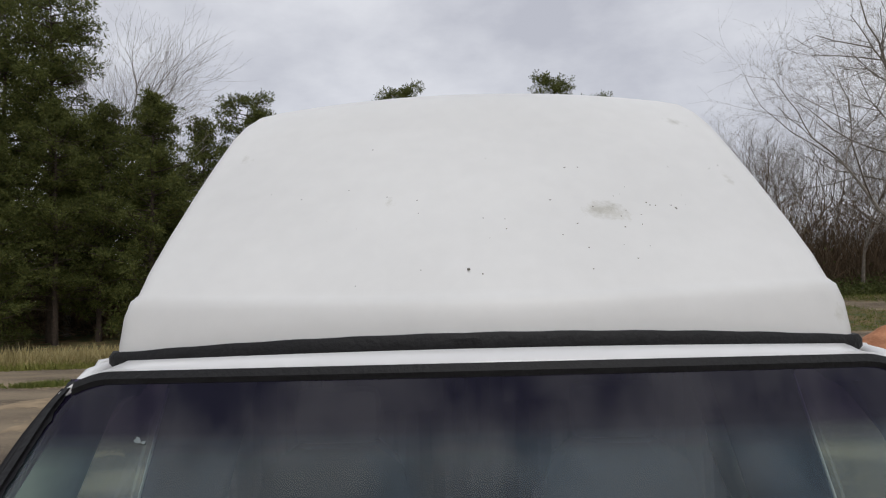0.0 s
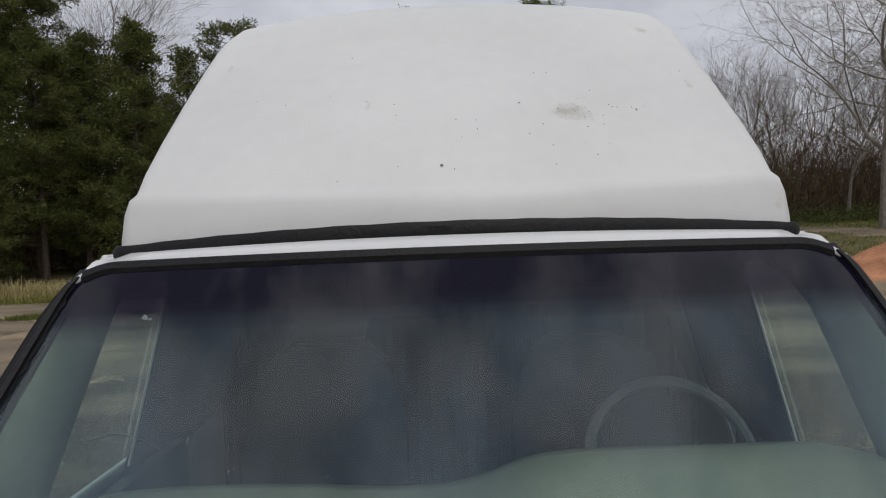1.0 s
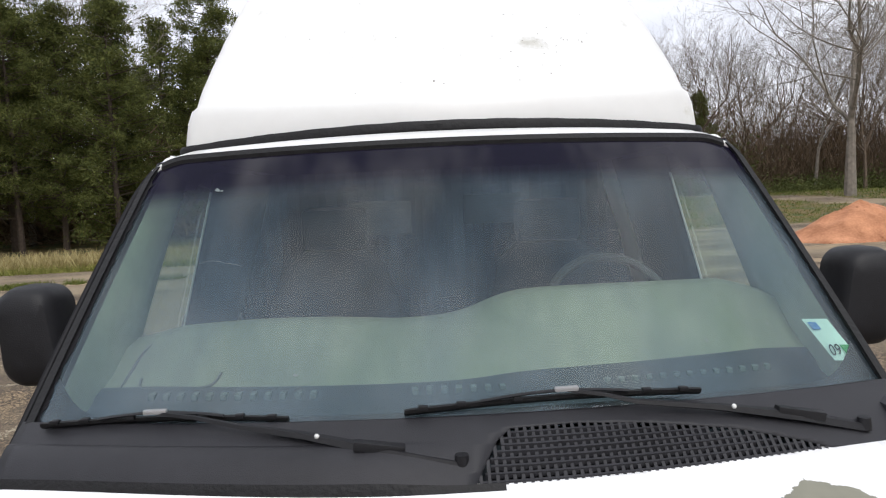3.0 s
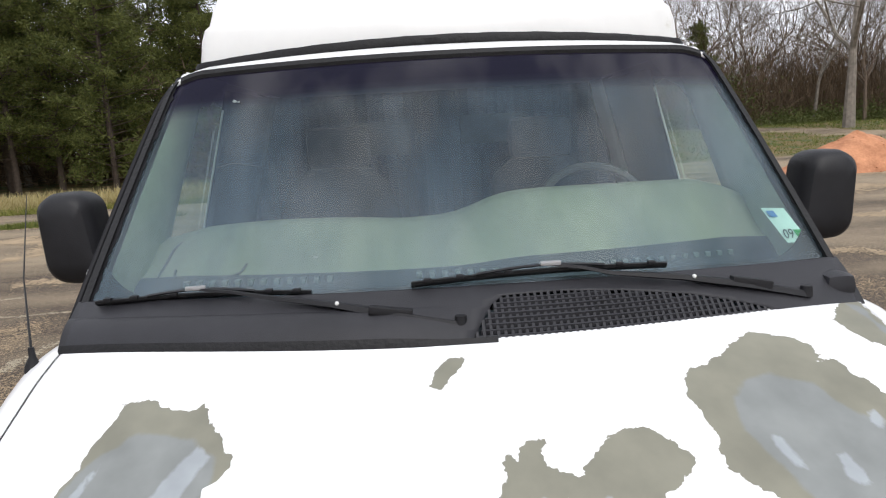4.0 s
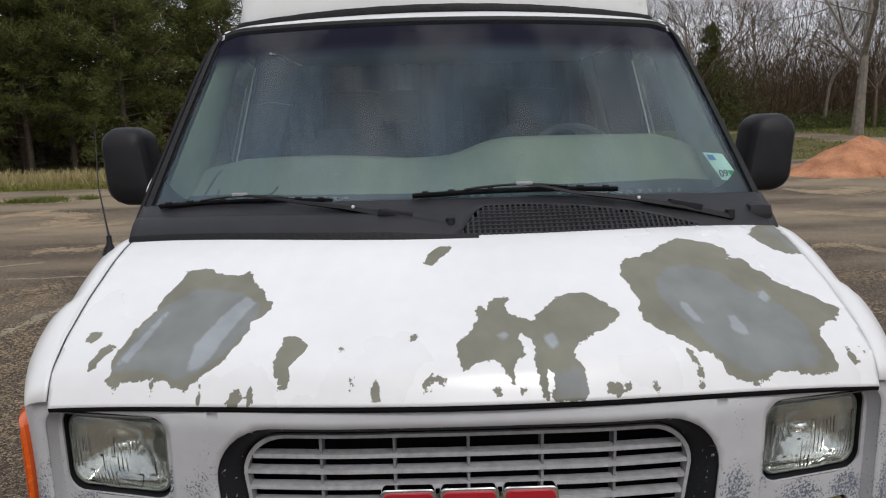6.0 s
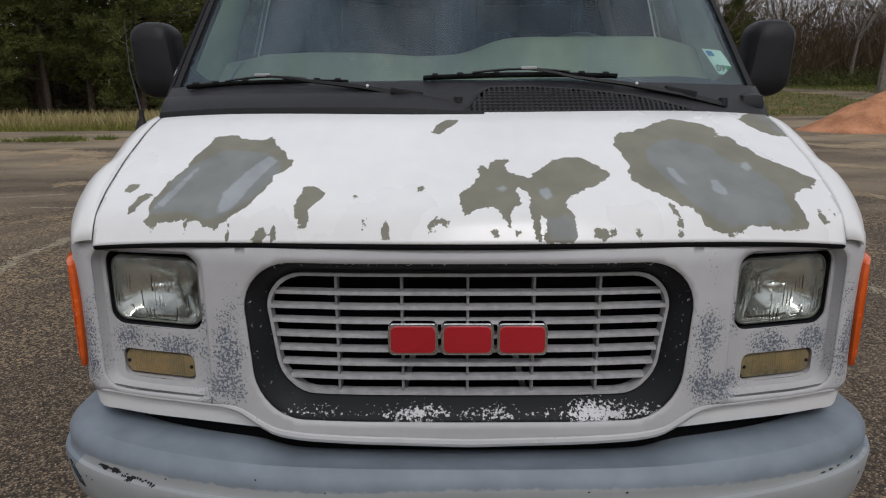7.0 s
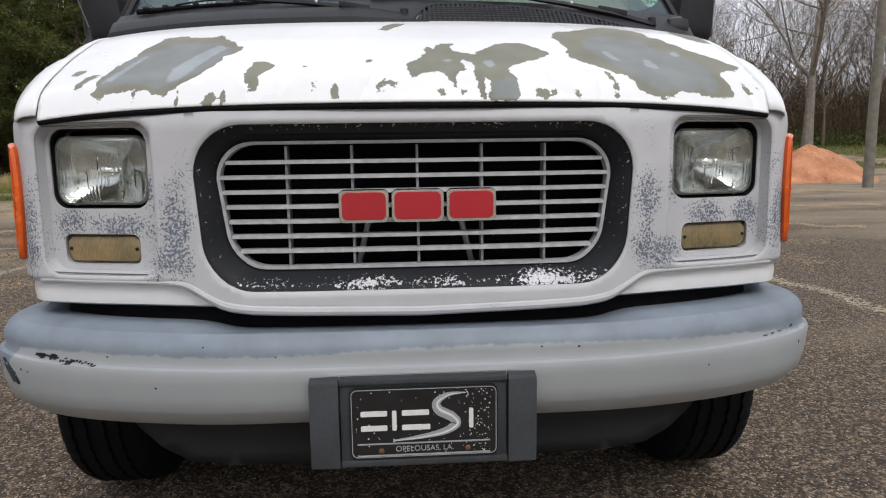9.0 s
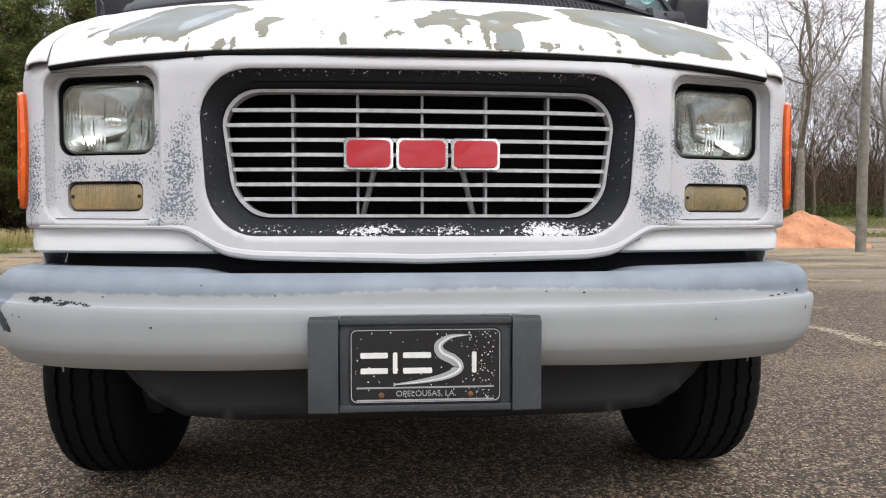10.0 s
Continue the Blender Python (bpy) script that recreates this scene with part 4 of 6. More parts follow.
def build_plate():
    bm = bmesh.new()
    box(bm, (0, -0.030, 0.502), (0.345, 0.030, 0.192), 0.006)
    br = part("plate_bracket", bm, M_BRACKET, van, "grey plastic licence plate bracket on the bumper")
    for z, h in ((0.588, 0.012), (0.414, 0.014)):
        bm = bmesh.new()
        box(bm, (0, -0.046, z), (0.345, 0.012, h), 0.003)
        part("bracket_rail", bm, M_BRACKET, br)
    for s in (-1, 1):
        bm = bmesh.new()
        loft(bm, [[(s * x, y, z) for x, y, z in ((x0, -0.015, z0), (x0, yf, z0), (x1, yf + 0.004, z0), (x1, -0.015, z0))] for z0, x0, x1, yf in ((0.404, 0.174, 0.230, -0.050), (0.408, 0.174, 0.233, -0.056), (0.585, 0.174, 0.233, -0.056), (0.592, 0.174, 0.232, -0.052), (0.600, 0.174, 0.230, -0.034))])
        part("bracket_wing", bm, M_BRACKET, br)
    br.location = (0, 0.02, 0.002)
    face = -0.0505
    o = rrect(0, 0.499, 0.1525, 0.0762, 0.014, 5)
    bm = bmesh.new()
    loft(bm, [[(x, -0.044, z) for x, z in o], [(x, face, z) for x, z in o]])
    part("dealer_plate", bm, M_PLATE, br, "black dealer plate with worn silver print")

    def flat(name, pts, m, proud=0.0012):
        b = bmesh.new()
        loft(b, [[(x, face + 0.0005, z) for x, z in pts], [(x, face - proud, z) for x, z in pts]])
        part(name, b, m, br)
    # border line, broken bars above and below the small words
    bm = bmesh.new()
    a, c = rrect(0, 0.499, 0.149, 0.0725, 0.012, 5), rrect(0, 0.499, 0.1475, 0.071, 0.011, 5)
    loft(bm, [[(x, face + 0.0004, z) for x, z in a], [(x, face - 0.0008, z) for x, z in a], [(x, face - 0.0008, z) for x, z in c], [(x, face + 0.0004, z) for x, z in c]], True, False)
    part("border", bm, M_SILVER, br)
    for x0, x1, z in ((-0.138, 0.136, 0.4555), (-0.138, 0.136, 0.4305)):
        flat("rule", [(x0, z - 0.0015), (x1, z - 0.0015), (x1, z + 0.0015), (x0, z + 0.0015)], M_SILVER)
    # the dealer's mark: plain bars and a swoosh
    for x0, x1, z0, z1 in ((-0.130, -0.076, 0.515, 0.526), (-0.130, -0.076, 0.484, 0.495), (-0.066, -0.057, 0.484, 0.526), (-0.046, 0.010, 0.515, 0.526), (-0.046, 0.012, 0.484, 0.495), (0.092, 0.101, 0.484, 0.526)):
        flat("mark_bar", rrect((x0 + x1) / 2, (z0 + z1) / 2, (x1 - x0) / 2, (z1 - z0) / 2, 0.0025, 3), M_LETTER, 0.002)
    bm = bmesh.new()
    mid = [(0.085, 0.560), (0.050, 0.557), (0.026, 0.542), (0.030, 0.524), (0.055, 0.510), (0.066, 0.494), (0.040, 0.478), (-0.010, 0.468), (-0.065, 0.462)]
    wid = [0.0005, 0.004, 0.008, 0.010, 0.010, 0.009, 0.007, 0.004, 0.0005]
    top, bot = [], []
    for i in range(49):
        u = i / 6
        p, q = smooth_line(mid, min(u, 7.99)), smooth_line(mid, min(u + 0.05, 8))
        d = (q - p).normalized() if (q - p).length else Vector((-1, 0))
        w = wid[min(int(u), 7)] + (wid[min(int(u) + 1, 8)] - wid[min(int(u), 7)]) * (u - int(u))
        top.append(p + Vector((-d.y, d.x)) * w)
        bot.append(p - Vector((-d.y, d.x)) * w)
    loft(bm, [[(p.x, face - k, p.y) for p, k in ((t, 0.0), (t, 0.0022), (b, 0.0022), (b, 0.0))] for t, b in zip(top, bot)])
    part("swoosh", bm, M_SILVER, br)
    bm = bmesh.new()
    loft(bm, [[((t * 0.62 + b * 0.38 + (t - b) * k).x, face - d, (t * 0.62 + b * 0.38 + (t - b) * k).y) for k, d in ((0.12, 0.0), (0.12, 0.003), (-0.12, 0.003), (-0.12, 0.0))] for t, b in zip(top, bot)])
    part("swoosh_line", bm, M_LETTER, br)
    bm = text_mesh("OPELOUSAS, LA.", 0.0165, 0.0006)
    bmesh.ops.transform(bm, matrix=pose(0.0, face - 0.0006, 0.4430, 90, 0, 0), verts=bm.verts)
    part("small_words", bm, M_SILVER, br, "silver words OPELOUSAS, LA.")
    for x, z in ((-0.089, 0.4405), (0.089, 0.4405)):
        bm = bmesh.new()
        bmesh.ops.create_uvsphere(bm, u_segments=10, v_segments=6, radius=0.006, matrix=Matrix.Translation((x, face - 0.001, z)) @ Matrix.Diagonal((1, 0.5, 1, 1)))
        part("screw", bm, M_RUST, br, "rusty screw head")
    # chipped white specks over the plate
    rnd = random.Random(5)
    bm = bmesh.new()
    for _ in range(170):
        x = rnd.uniform(-0.14, 0.14) if rnd.random() < 0.4 else rnd.gauss(0.115, 0.02)
        z = rnd.uniform(0.43, 0.568)
        if abs(x) > 0.143:
            continue
        r = rnd.uniform(0.0006, 0.0019)
        bm.faces.new(ring(bm, [(x + r * math.cos(a) * rnd.uniform(0.6, 1.3), face - 0.0004, z + r * math.sin(a)) for a in (0, 1.2, 2.5, 3.7, 5)]))
    tagged(part("chips", bm, M_LETTER, br), kind="stuff")


build_plate()


def build_windscreen():
    hw = lambda v: 0.830 - 0.082 * v
    o = []
    for a, b in (((-1, 0), (1, 0)), ((1, 0), (1, 1)), ((1, 1), (-1, 1)), ((-1, 1), (-1, 0))):
        for k in range(24):
            t = k / 24
            o.append((a[0] + (b[0] - a[0]) * t, a[1] + (b[1] - a[1]) * t))
    o = [(x * hw(v), v) for x, v in o]
    bm = bmesh.new()
    sheet(bm, o, [], 0.03, glass_at)
    ws = part("windscreen", bm, M_WS, van, "green-tinted windscreen with a dark blue shade band", angle=80)
    ws.visible_shadow = False

    def band(x, y, z):
        v = (z - 1.445) / 0.545
        t = max(0.0, min(1.0, (v - 0.775 + 0.03 * (x / 0.7) ** 2) / 0.10))
        return t * t * (3 - 2 * t)
    field(ws, "band", band)
    # the dusty film and its painted haze thin out towards the head
    field(ws, "low", lambda x, y, z: 1.20 - 0.42 * (z - 1.445) / 0.545)
    # rubber gasket round the glass
    bm = bmesh.new()
    loops = []
    for k in range(97):
        t = k / 96
        x = (-1 + 2 * t) * 0.728
        p = glass_at(x, 1.0 - 0.030 * max(0.0, (abs(x) - 0.66) / 0.068) ** 2)
        loops.append([p + Vector(d) for d in ((0, -0.010, -0.011), (0, -0.012, 0.000), (0, -0.004, 0.012), (0, 0.018, 0.014), (0, 0.012, -0.01))])
    loft(bm, loops)
    part("gasket", bm, M_RUBBER, ws)
    for s in (-1, 1):
        bm = bmesh.new()
        loops = []
        for k in range(41):
            v = -0.03 + 1.00 * k / 40
            x = s * (hw(v) - 0.010 * max(0.0, (v - 0.9) / 0.07) ** 2)
            p = glass_at(x, v)
            w = (0.022 - 0.006 * v) * (1 - 0.5 * max(0.0, (v - 0.88) / 0.09) ** 2)
            loops.append([p + Vector(d) for d in ((-s * 0.006, -0.010, 0.004), (s * w * 0.5, -0.008, 0.002), (s * w, 0.010, -0.004), (s * w, 0.05, -0.02), (-s * 0.006, 0.012, -0.012))])
        loft(bm, loops)
        part("pillar_trim", bm, M_RUBBER, ws)
    # black printed border along the foot of the glass
    bm = bmesh.new()
    rows = []
    for x in np.linspace(-0.818, 0.818, 81):
        a = abs(x)
        edge = 0.065 + 0.10 * max(0, (a - 0.66) / 0.14) ** 2.2
        rows.append([glass_at(float(x), v) + Vector((0, 0.003, -0.003)) for v in (-0.02, edge * 0.5, edge)])
    loft(bm, rows, False, False)
    part("printed_border", bm, M_BLACK, ws)
    for s in (-1, 1):
        bm = bmesh.new()
        rows = []
        for v in np.linspace(0.0, 0.99, 90):
            x1 = hw(float(v))
            w = 0.010 + 0.006 * noise.noise(Vector((s * 3.0, float(v) * 9, 0))) + 0.007 * noise.noise(Vector((s, float(v) * 37, 2))) + (0.004 if s < 0 else -0.003)
            rows.append([glass_at(s * (x1 - w * t), float(v)) + Vector((0, -0.0015, 0.0015)) for t in (0, 1)])
        loft(bm, rows, False, False)
        part("printed_edge", bm, M_BLACK, ws)
    # inspection sticker
    def on_glass(x, v, lift=0.002):
        return glass_at(x, v) + Vector((0, -lift, lift))

    def patch(name, x0, x1, v0, v1, m, lift, lean=0.032):
        b = bmesh.new()
        loft(b, [[on_glass(x0 + (x1 - x0) * i / 3 + 0.25 * (0.18 - v), v - 0.10 * (x0 + (x1 - x0) * i / 3 - 0.765), lift) for v in (v0, v1)] for i in range(4)], False, False)
        part(name, b, m, ws)
    patch("sticker", 0.728, 0.791, 0.115, 0.245, M_PAPER, -0.006)
    patch("sticker_print", 0.733, 0.754, 0.208, 0.232, M_BLUE, -0.004)
    patch("sticker_print", 0.766, 0.790, 0.122, 0.160, M_GREEN, -0.004)
    bm = text_mesh("09", 0.036, 0.0004)
    for v in bm.verts:
        v.co = on_glass(0.748 + v.co.x * 0.8 + 0.008, 0.145 + v.co.y / 0.77, -0.004)
    part("sticker_number", bm, M_BLACK, ws, "number 09 on the sticker")
    # stone chip and specks
    for x, v, r in ((-0.555, 0.83, 0.008), (-0.543, 0.824, 0.0035), (-0.31, 0.165, 0.004), (-0.335, 0.46, 0.0022), (-0.328, 0.466, 0.0016), (0.475, 0.20, 0.004), (0.62, 0.235, 0.0032), (0.08, 0.215, 0.0022), (0.30, 0.53, 0.0016), (-0.19, 0.45, 0.0016)):
        rnd = random.Random(int(1000 * (x + v)))
        b = bmesh.new()
        pts = [on_glass(x + r * (0.5 + rnd.random()) * math.cos(k * math.tau / 9), v + r * (0.5 + rnd.random()) * math.sin(k * math.tau / 9), 0.0015) for k in range(9)]
        b.faces.new(ring(b, pts))
        part("stone_chip", b, M_CHIPPED, ws)
    b = bmesh.new()
    line = [(-0.585, 0.515), (-0.555, 0.528), (-0.525, 0.535), (-0.495, 0.525), (-0.465, 0.515), (-0.455, 0.508)]
    pts = [smooth_line(line, k / 5) for k in range(5 * (len(line) - 1))]
    tube(b, [on_glass(p.x, p.y + 0.004 * noise.noise(Vector((p.x * 90, 0, 0))), 0.0008) for p in pts], 0.00035, 5)
    part("crack", b, M_CHIPPED, ws, "short pale crack in the glass")
    return ws


build_windscreen()


def hood_rear(x):
    return 0.515 + 0.145 * (x / 0.83) ** 2


def build_cowl():
    bm = bmesh.new()
    vent_top = lambda x: 0.86 - 0.55 * max(0, (x - 0.20) / 0.5)
    def lift(x, k):
        """k from 0 at the hood to 1 at the glass."""
        a = Vector((x, hood_rear(x) - 0.02, hood_z(x, hood_rear(x)) - 0.014))
        b = glass_at(x, 0.045) + Vector((0, -0.006, 0.006))
        p = a + (b - a) * k
        p.z += 0.008 * math.sin(math.pi * k)
        if x < -0.03:
            p.z += 0.011 * min(1, (-0.03 - x) / 0.12) * max(0, math.sin(math.pi * min(1, k / 0.62))) ** 0.6
        return p
    hole = [(0.0, 0.07), (0.64, 0.07), (0.58, 0.22), (0.45, 0.50), (0.30, 0.70), (0.18, 0.78), (0.07, 0.76), (0.045, 0.60)]
    sheet(bm, [(-0.845, 0), (0.845, 0), (0.845, 1), (-0.845, 1)], [hole], 0.025, lift)
    cowl = part("cowl", bm, M_COWL, van, "black plastic cowl with a lattice air intake")
    thick(cowl, 0.004)
    # near-black sheet painting the shade under the lattice
    bm = bmesh.new()
    sheet(bm, hole, [], 0.03, lambda x, k: lift(x, k) - Vector((0, 0, 0.03)))
    part("intake_floor", bm, M_DARK, cowl)
    bm = bmesh.new()

    def strip(p0, p1, w, down=0.0):
        """One bar of the lattice between two places on the cowl."""
        a, b = (lift(*p) - Vector((0, 0, down)) for p in (p0, p1))
        d = (b - a).normalized()
        nrm = d.cross(Vector((1, 0, 0)) if abs(d.x) < 0.7 else Vector((0, 1, 0.4))).normalized()
        sd = d.cross(nrm) * w
        dn = Vector((0, 0, -0.008))
        loft(bm, [[q + sd, q - sd, q - sd + dn, q + sd + dn] for q in (a, b)])
    def top_at(x):
        return curve_at([(0.0, 0.07), (0.045, 0.60), (0.07, 0.76), (0.18, 0.78), (0.30, 0.70), (0.45, 0.50), (0.58, 0.22), (0.64, 0.07)], x)
    for i in range(47):
        x = 0.012 + i * 0.0136
        if top_at(x) > 0.12:
            strip((x, 0.07), (x, top_at(x)), 0.0028)
    for k in (0.15, 0.23, 0.31, 0.39, 0.47, 0.55, 0.63, 0.71):
        xs = [x for x in np.linspace(0.0, 0.64, 65) if top_at(x) > k]
        if len(xs) > 2:
            for a, b in zip(xs[::6], xs[6::6] + [xs[-1]]):
                strip((float(a), k), (float(b), k), 0.0019, 0.001)
    part("intake_lattice", bm, M_COWL, cowl)
    # the raised corner cap by the driver's pillar
    bm = bmesh.new()
    box(bm, (0.803, 0.70, 1.412), (0.070, 0.075, 0.062), 0.026)
    part("corner_cap", bm, M_COWL, cowl)
    bm = bmesh.new()
    loft(bm, [[lift(x, k) + Vector((0, -0.003, d)) for k, d in ((0.0, 0.004), (0.0, -0.03), (0.1, -0.03), (0.1, 0.006))] for x in [float(t) for t in np.linspace(-0.84, 0.05, 31)]])
    part("cowl_lip", bm, M_RUBBER, cowl)


build_cowl()


def build_wiper(pivot, joint, elbow, clip, end0, end1):
    """An arm from its pivot over the cowl to the blade's clip, and the blade between its two ends."""
    pivot, joint, elbow, clip, end0, end1 = (Vector(p) for p in (pivot, joint, elbow, clip, end0, end1))
    bm = bmesh.new()
    loops = []
    line = [(pivot, 0.013), (joint, 0.013), (joint.lerp(elbow, 0.5) + Vector((0, 0, 0.004)), 0.009), (elbow, 0.006), (elbow.lerp(clip, 0.5) + Vector((0, 0, 0.003)), 0.0045), (clip, 0.0045)]
    for q, w in line:
        loops.append([q + Vector(d) for d in ((0, -w, -0.002), (0, -w * 0.6, w * 0.7), (0, w * 0.6, w * 0.8), (0, w, 0), (0, 0, -w * 0.7))])
    loft(bm, loops)
    w = part("wiper", bm, M_BLACK, van, "black windscreen wiper resting on the glass")
    bow = lambda t: Vector((0, 0.004, 0.006)) * math.sin(math.pi * t)
    spine = [end0.lerp(end1, k / 16) + bow(k / 16) for k in range(17)]
    bm = bmesh.new()
    loft(bm, [[q + Vector(d) for d in ((0, -0.003, 0.004), (0, 0.004, 0.005), (0, 0.012, -0.006), (0, 0.008, -0.009), (0, -0.002, -0.002))] for q in spine])
    part("blade", bm, M_RUBBER, w, "thin rubber wiper blade")
    bm = bmesh.new()
    loops = []
    for k in range(4, 13):
        h = 0.006 + 0.007 * math.sin(math.pi * (k - 4) / 8)
        q = spine[k] + Vector((0, -0.004, h))
        loops.append([q + Vector(d) for d in ((0, -0.005, 0), (0, 0, 0.003), (0, 0.006, 0), (0, 0, -0.003))])
    loft(bm, loops)
    part("bridge", bm, M_BLACK, w)
    for k in (1, 3, 6, 10, 13, 15):
        bm = bmesh.new()
        box(bm, spine[k] + Vector((0, -0.002, 0.005)), (0.016, 0.012, 0.008), 0.002)
        part("claw", bm, M_BLACK, w)
    bm = bmesh.new()
    box(bm, clip + Vector((0, -0.002, 0.003)), (0.042, 0.010, 0.009), 0.003)
    part("clip", bm, M_STEEL, w, "worn metal clip")
    bm = bmesh.new()
    bmesh.ops.create_cone(bm, cap_ends=True, segments=16, radius1=0.013, radius2=0.011, depth=0.022, matrix=Matrix.Translation(pivot + Vector((0.006, 0, 0.008))))
    part("pivot_cap", bm, M_BLACK, w)
    bm = bmesh.new()
    box(bm, joint + Vector((0, 0, 0.008)), (0.085, 0.020, 0.016), 0.003, Matrix.Rotation(math.atan2(elbow.z - pivot.z, elbow.x - pivot.x) * (1 if elbow.x > pivot.x else 1) - (math.pi if elbow.x < pivot.x else 0), 4, "Y").inverted())
    part("joint_cover", bm, M_BLACK, w)
    bm = bmesh.new()
    bmesh.ops.create_uvsphere(bm, u_segments=8, v_segments=6, radius=0.0045, matrix=Matrix.Translation(joint.lerp(elbow, 0.42) + Vector((0, -0.006, 0.010))))
    part("washer_jet", bm, M_LETTER, w)


build_wiper((-0.022, 0.545, 1.418), (-0.15, 0.565, 1.440), (-0.40, 0.625, 1.476), (-0.555, 0.672, 1.492), (-0.785, 0.715, 1.466), (-0.314, 0.645, 1.477))
build_wiper((0.70, 0.635, 1.412), (0.585, 0.625, 1.440), (0.295, 0.615, 1.486), (0.175, 0.632, 1.508), (-0.109, 0.618, 1.487), (0.418, 0.645, 1.491))


def build_mirror(s):
    m = part("wing_mirror", mirror_shell(s), M_BLACK, van, "large black plastic door mirror")
    bm = bmesh.new()
    tube(bm, [(s * 0.86, 1.16, 1.44), (s * 0.95, 1.18, 1.44), (s * 1.02, 1.20, 1.47)], [0.035, 0.028, 0.03], 10)
    part("mirror_arm", bm, M_BLACK, m)


def mirror_shell(s):
    bm = bmesh.new()
    loops = []
    for k, y in ((0.50, 1.128), (0.80, 1.134), (0.94, 1.150), (1.0, 1.18), (1.0, 1.23), (0.97, 1.255), (0.9, 1.255), (0.88, 1.245)):
        o = []
        for x, z in rrect(0, 0, 0.076, 0.128, 0.056, 6):
            # the outer edge runs straight down, the inner one leans away from the van towards the top
            lean = 0.016 * (z / 0.128) - 0.012 * (z / 0.128) ** 2
            o.append((s * (1.060 if s > 0 else 1.052) + k * (x + s * (0.006 + lean * (0.4 if s * x > 0 else 1.0))), y, 1.552 + k * z))
        loops.append(o)
    loft(bm, loops)
    return bm


mirrored(build_mirror)


def build_antenna():
    bm = bmesh.new()
    c = Vector((-0.885, 0.63, 1.352))
    tube(bm, [c, c + Vector((0, 0, 0.014)), c + Vector((0.002, 0, 0.03)), c + Vector((0.002, 0, 0.05))], [0.018, 0.014, 0.007, 0.006], 10)
    a = part("antenna", bm, M_BLACK, van, "thin black whip antenna on the fender")
    bm = bmesh.new()
    tube(bm, [c + Vector((0.002, 0, 0.05)), c + Vector((-0.10, 0.18, 0.16)), c + Vector((-0.235, 0.47, 0.33))], [0.0026, 0.0017, 0.0010], 6)
    part("whip", bm, M_BLACK, a)


build_antenna()


def build_fender(s):
    """From the seam of the hood over the shoulder down to the wheel arch and the front panel's edge."""
    bm = bmesh.new()
    rows = []
    for y in np.linspace(0.188, 1.10, 48):
        y = float(y)
        x0 = curve_at([(0.188, 0.822), (0.30, 0.836), (0.5, 0.837)], y)
        z0 = hood_z(x0, min(y, 0.66)) - 0.003 + 0.10 * max(0, y - 0.66)
        x0 -= 0.06 * max(0, y - 0.66) / 0.44
        zl = 1.129 if y < 0.43 else 0.80
        x1 = side_x(y, 1.0) if y > 0.42 else 0.862 + 0.100 * math.sin(min(1, (y - 0.188) / 0.26) * math.pi / 2)
        drop = min(0.26, z0 - zl)
        row = []
        for k in range(11):
            a = k / 10 * math.pi / 2
            row.append((s * (x0 + (x1 - x0) * math.sin(a)), y, z0 - drop * (1 - math.cos(a))))
        row.append((s * x1, y, zl))
        rows.append(row)
    loft(bm, rows, False, False)
    fe = part("fender", bm, M_WHITE, van, angle=50)
    thick(fe, 0.004, 1 if s < 0 else -1)
    # lower side with the wheel arch
    arch = [(0.88 + 0.45 * math.cos(a), 0.40 + 0.45 * math.sin(a)) for a in np.linspace(math.pi, 0, 24)]
    bm = bmesh.new()
    sheet(bm, [(0.36, 0.80), (0.36, 0.72), (0.46, 0.60)] + arch + [(1.35, 0.38), (1.35, 0.80)], [], 0.05, lambda y, z: Vector((s * side_x(y, z), y, z)))
    thick(part("fender_lower", bm, M_WHITE, van), 0.004)


mirrored(build_fender)


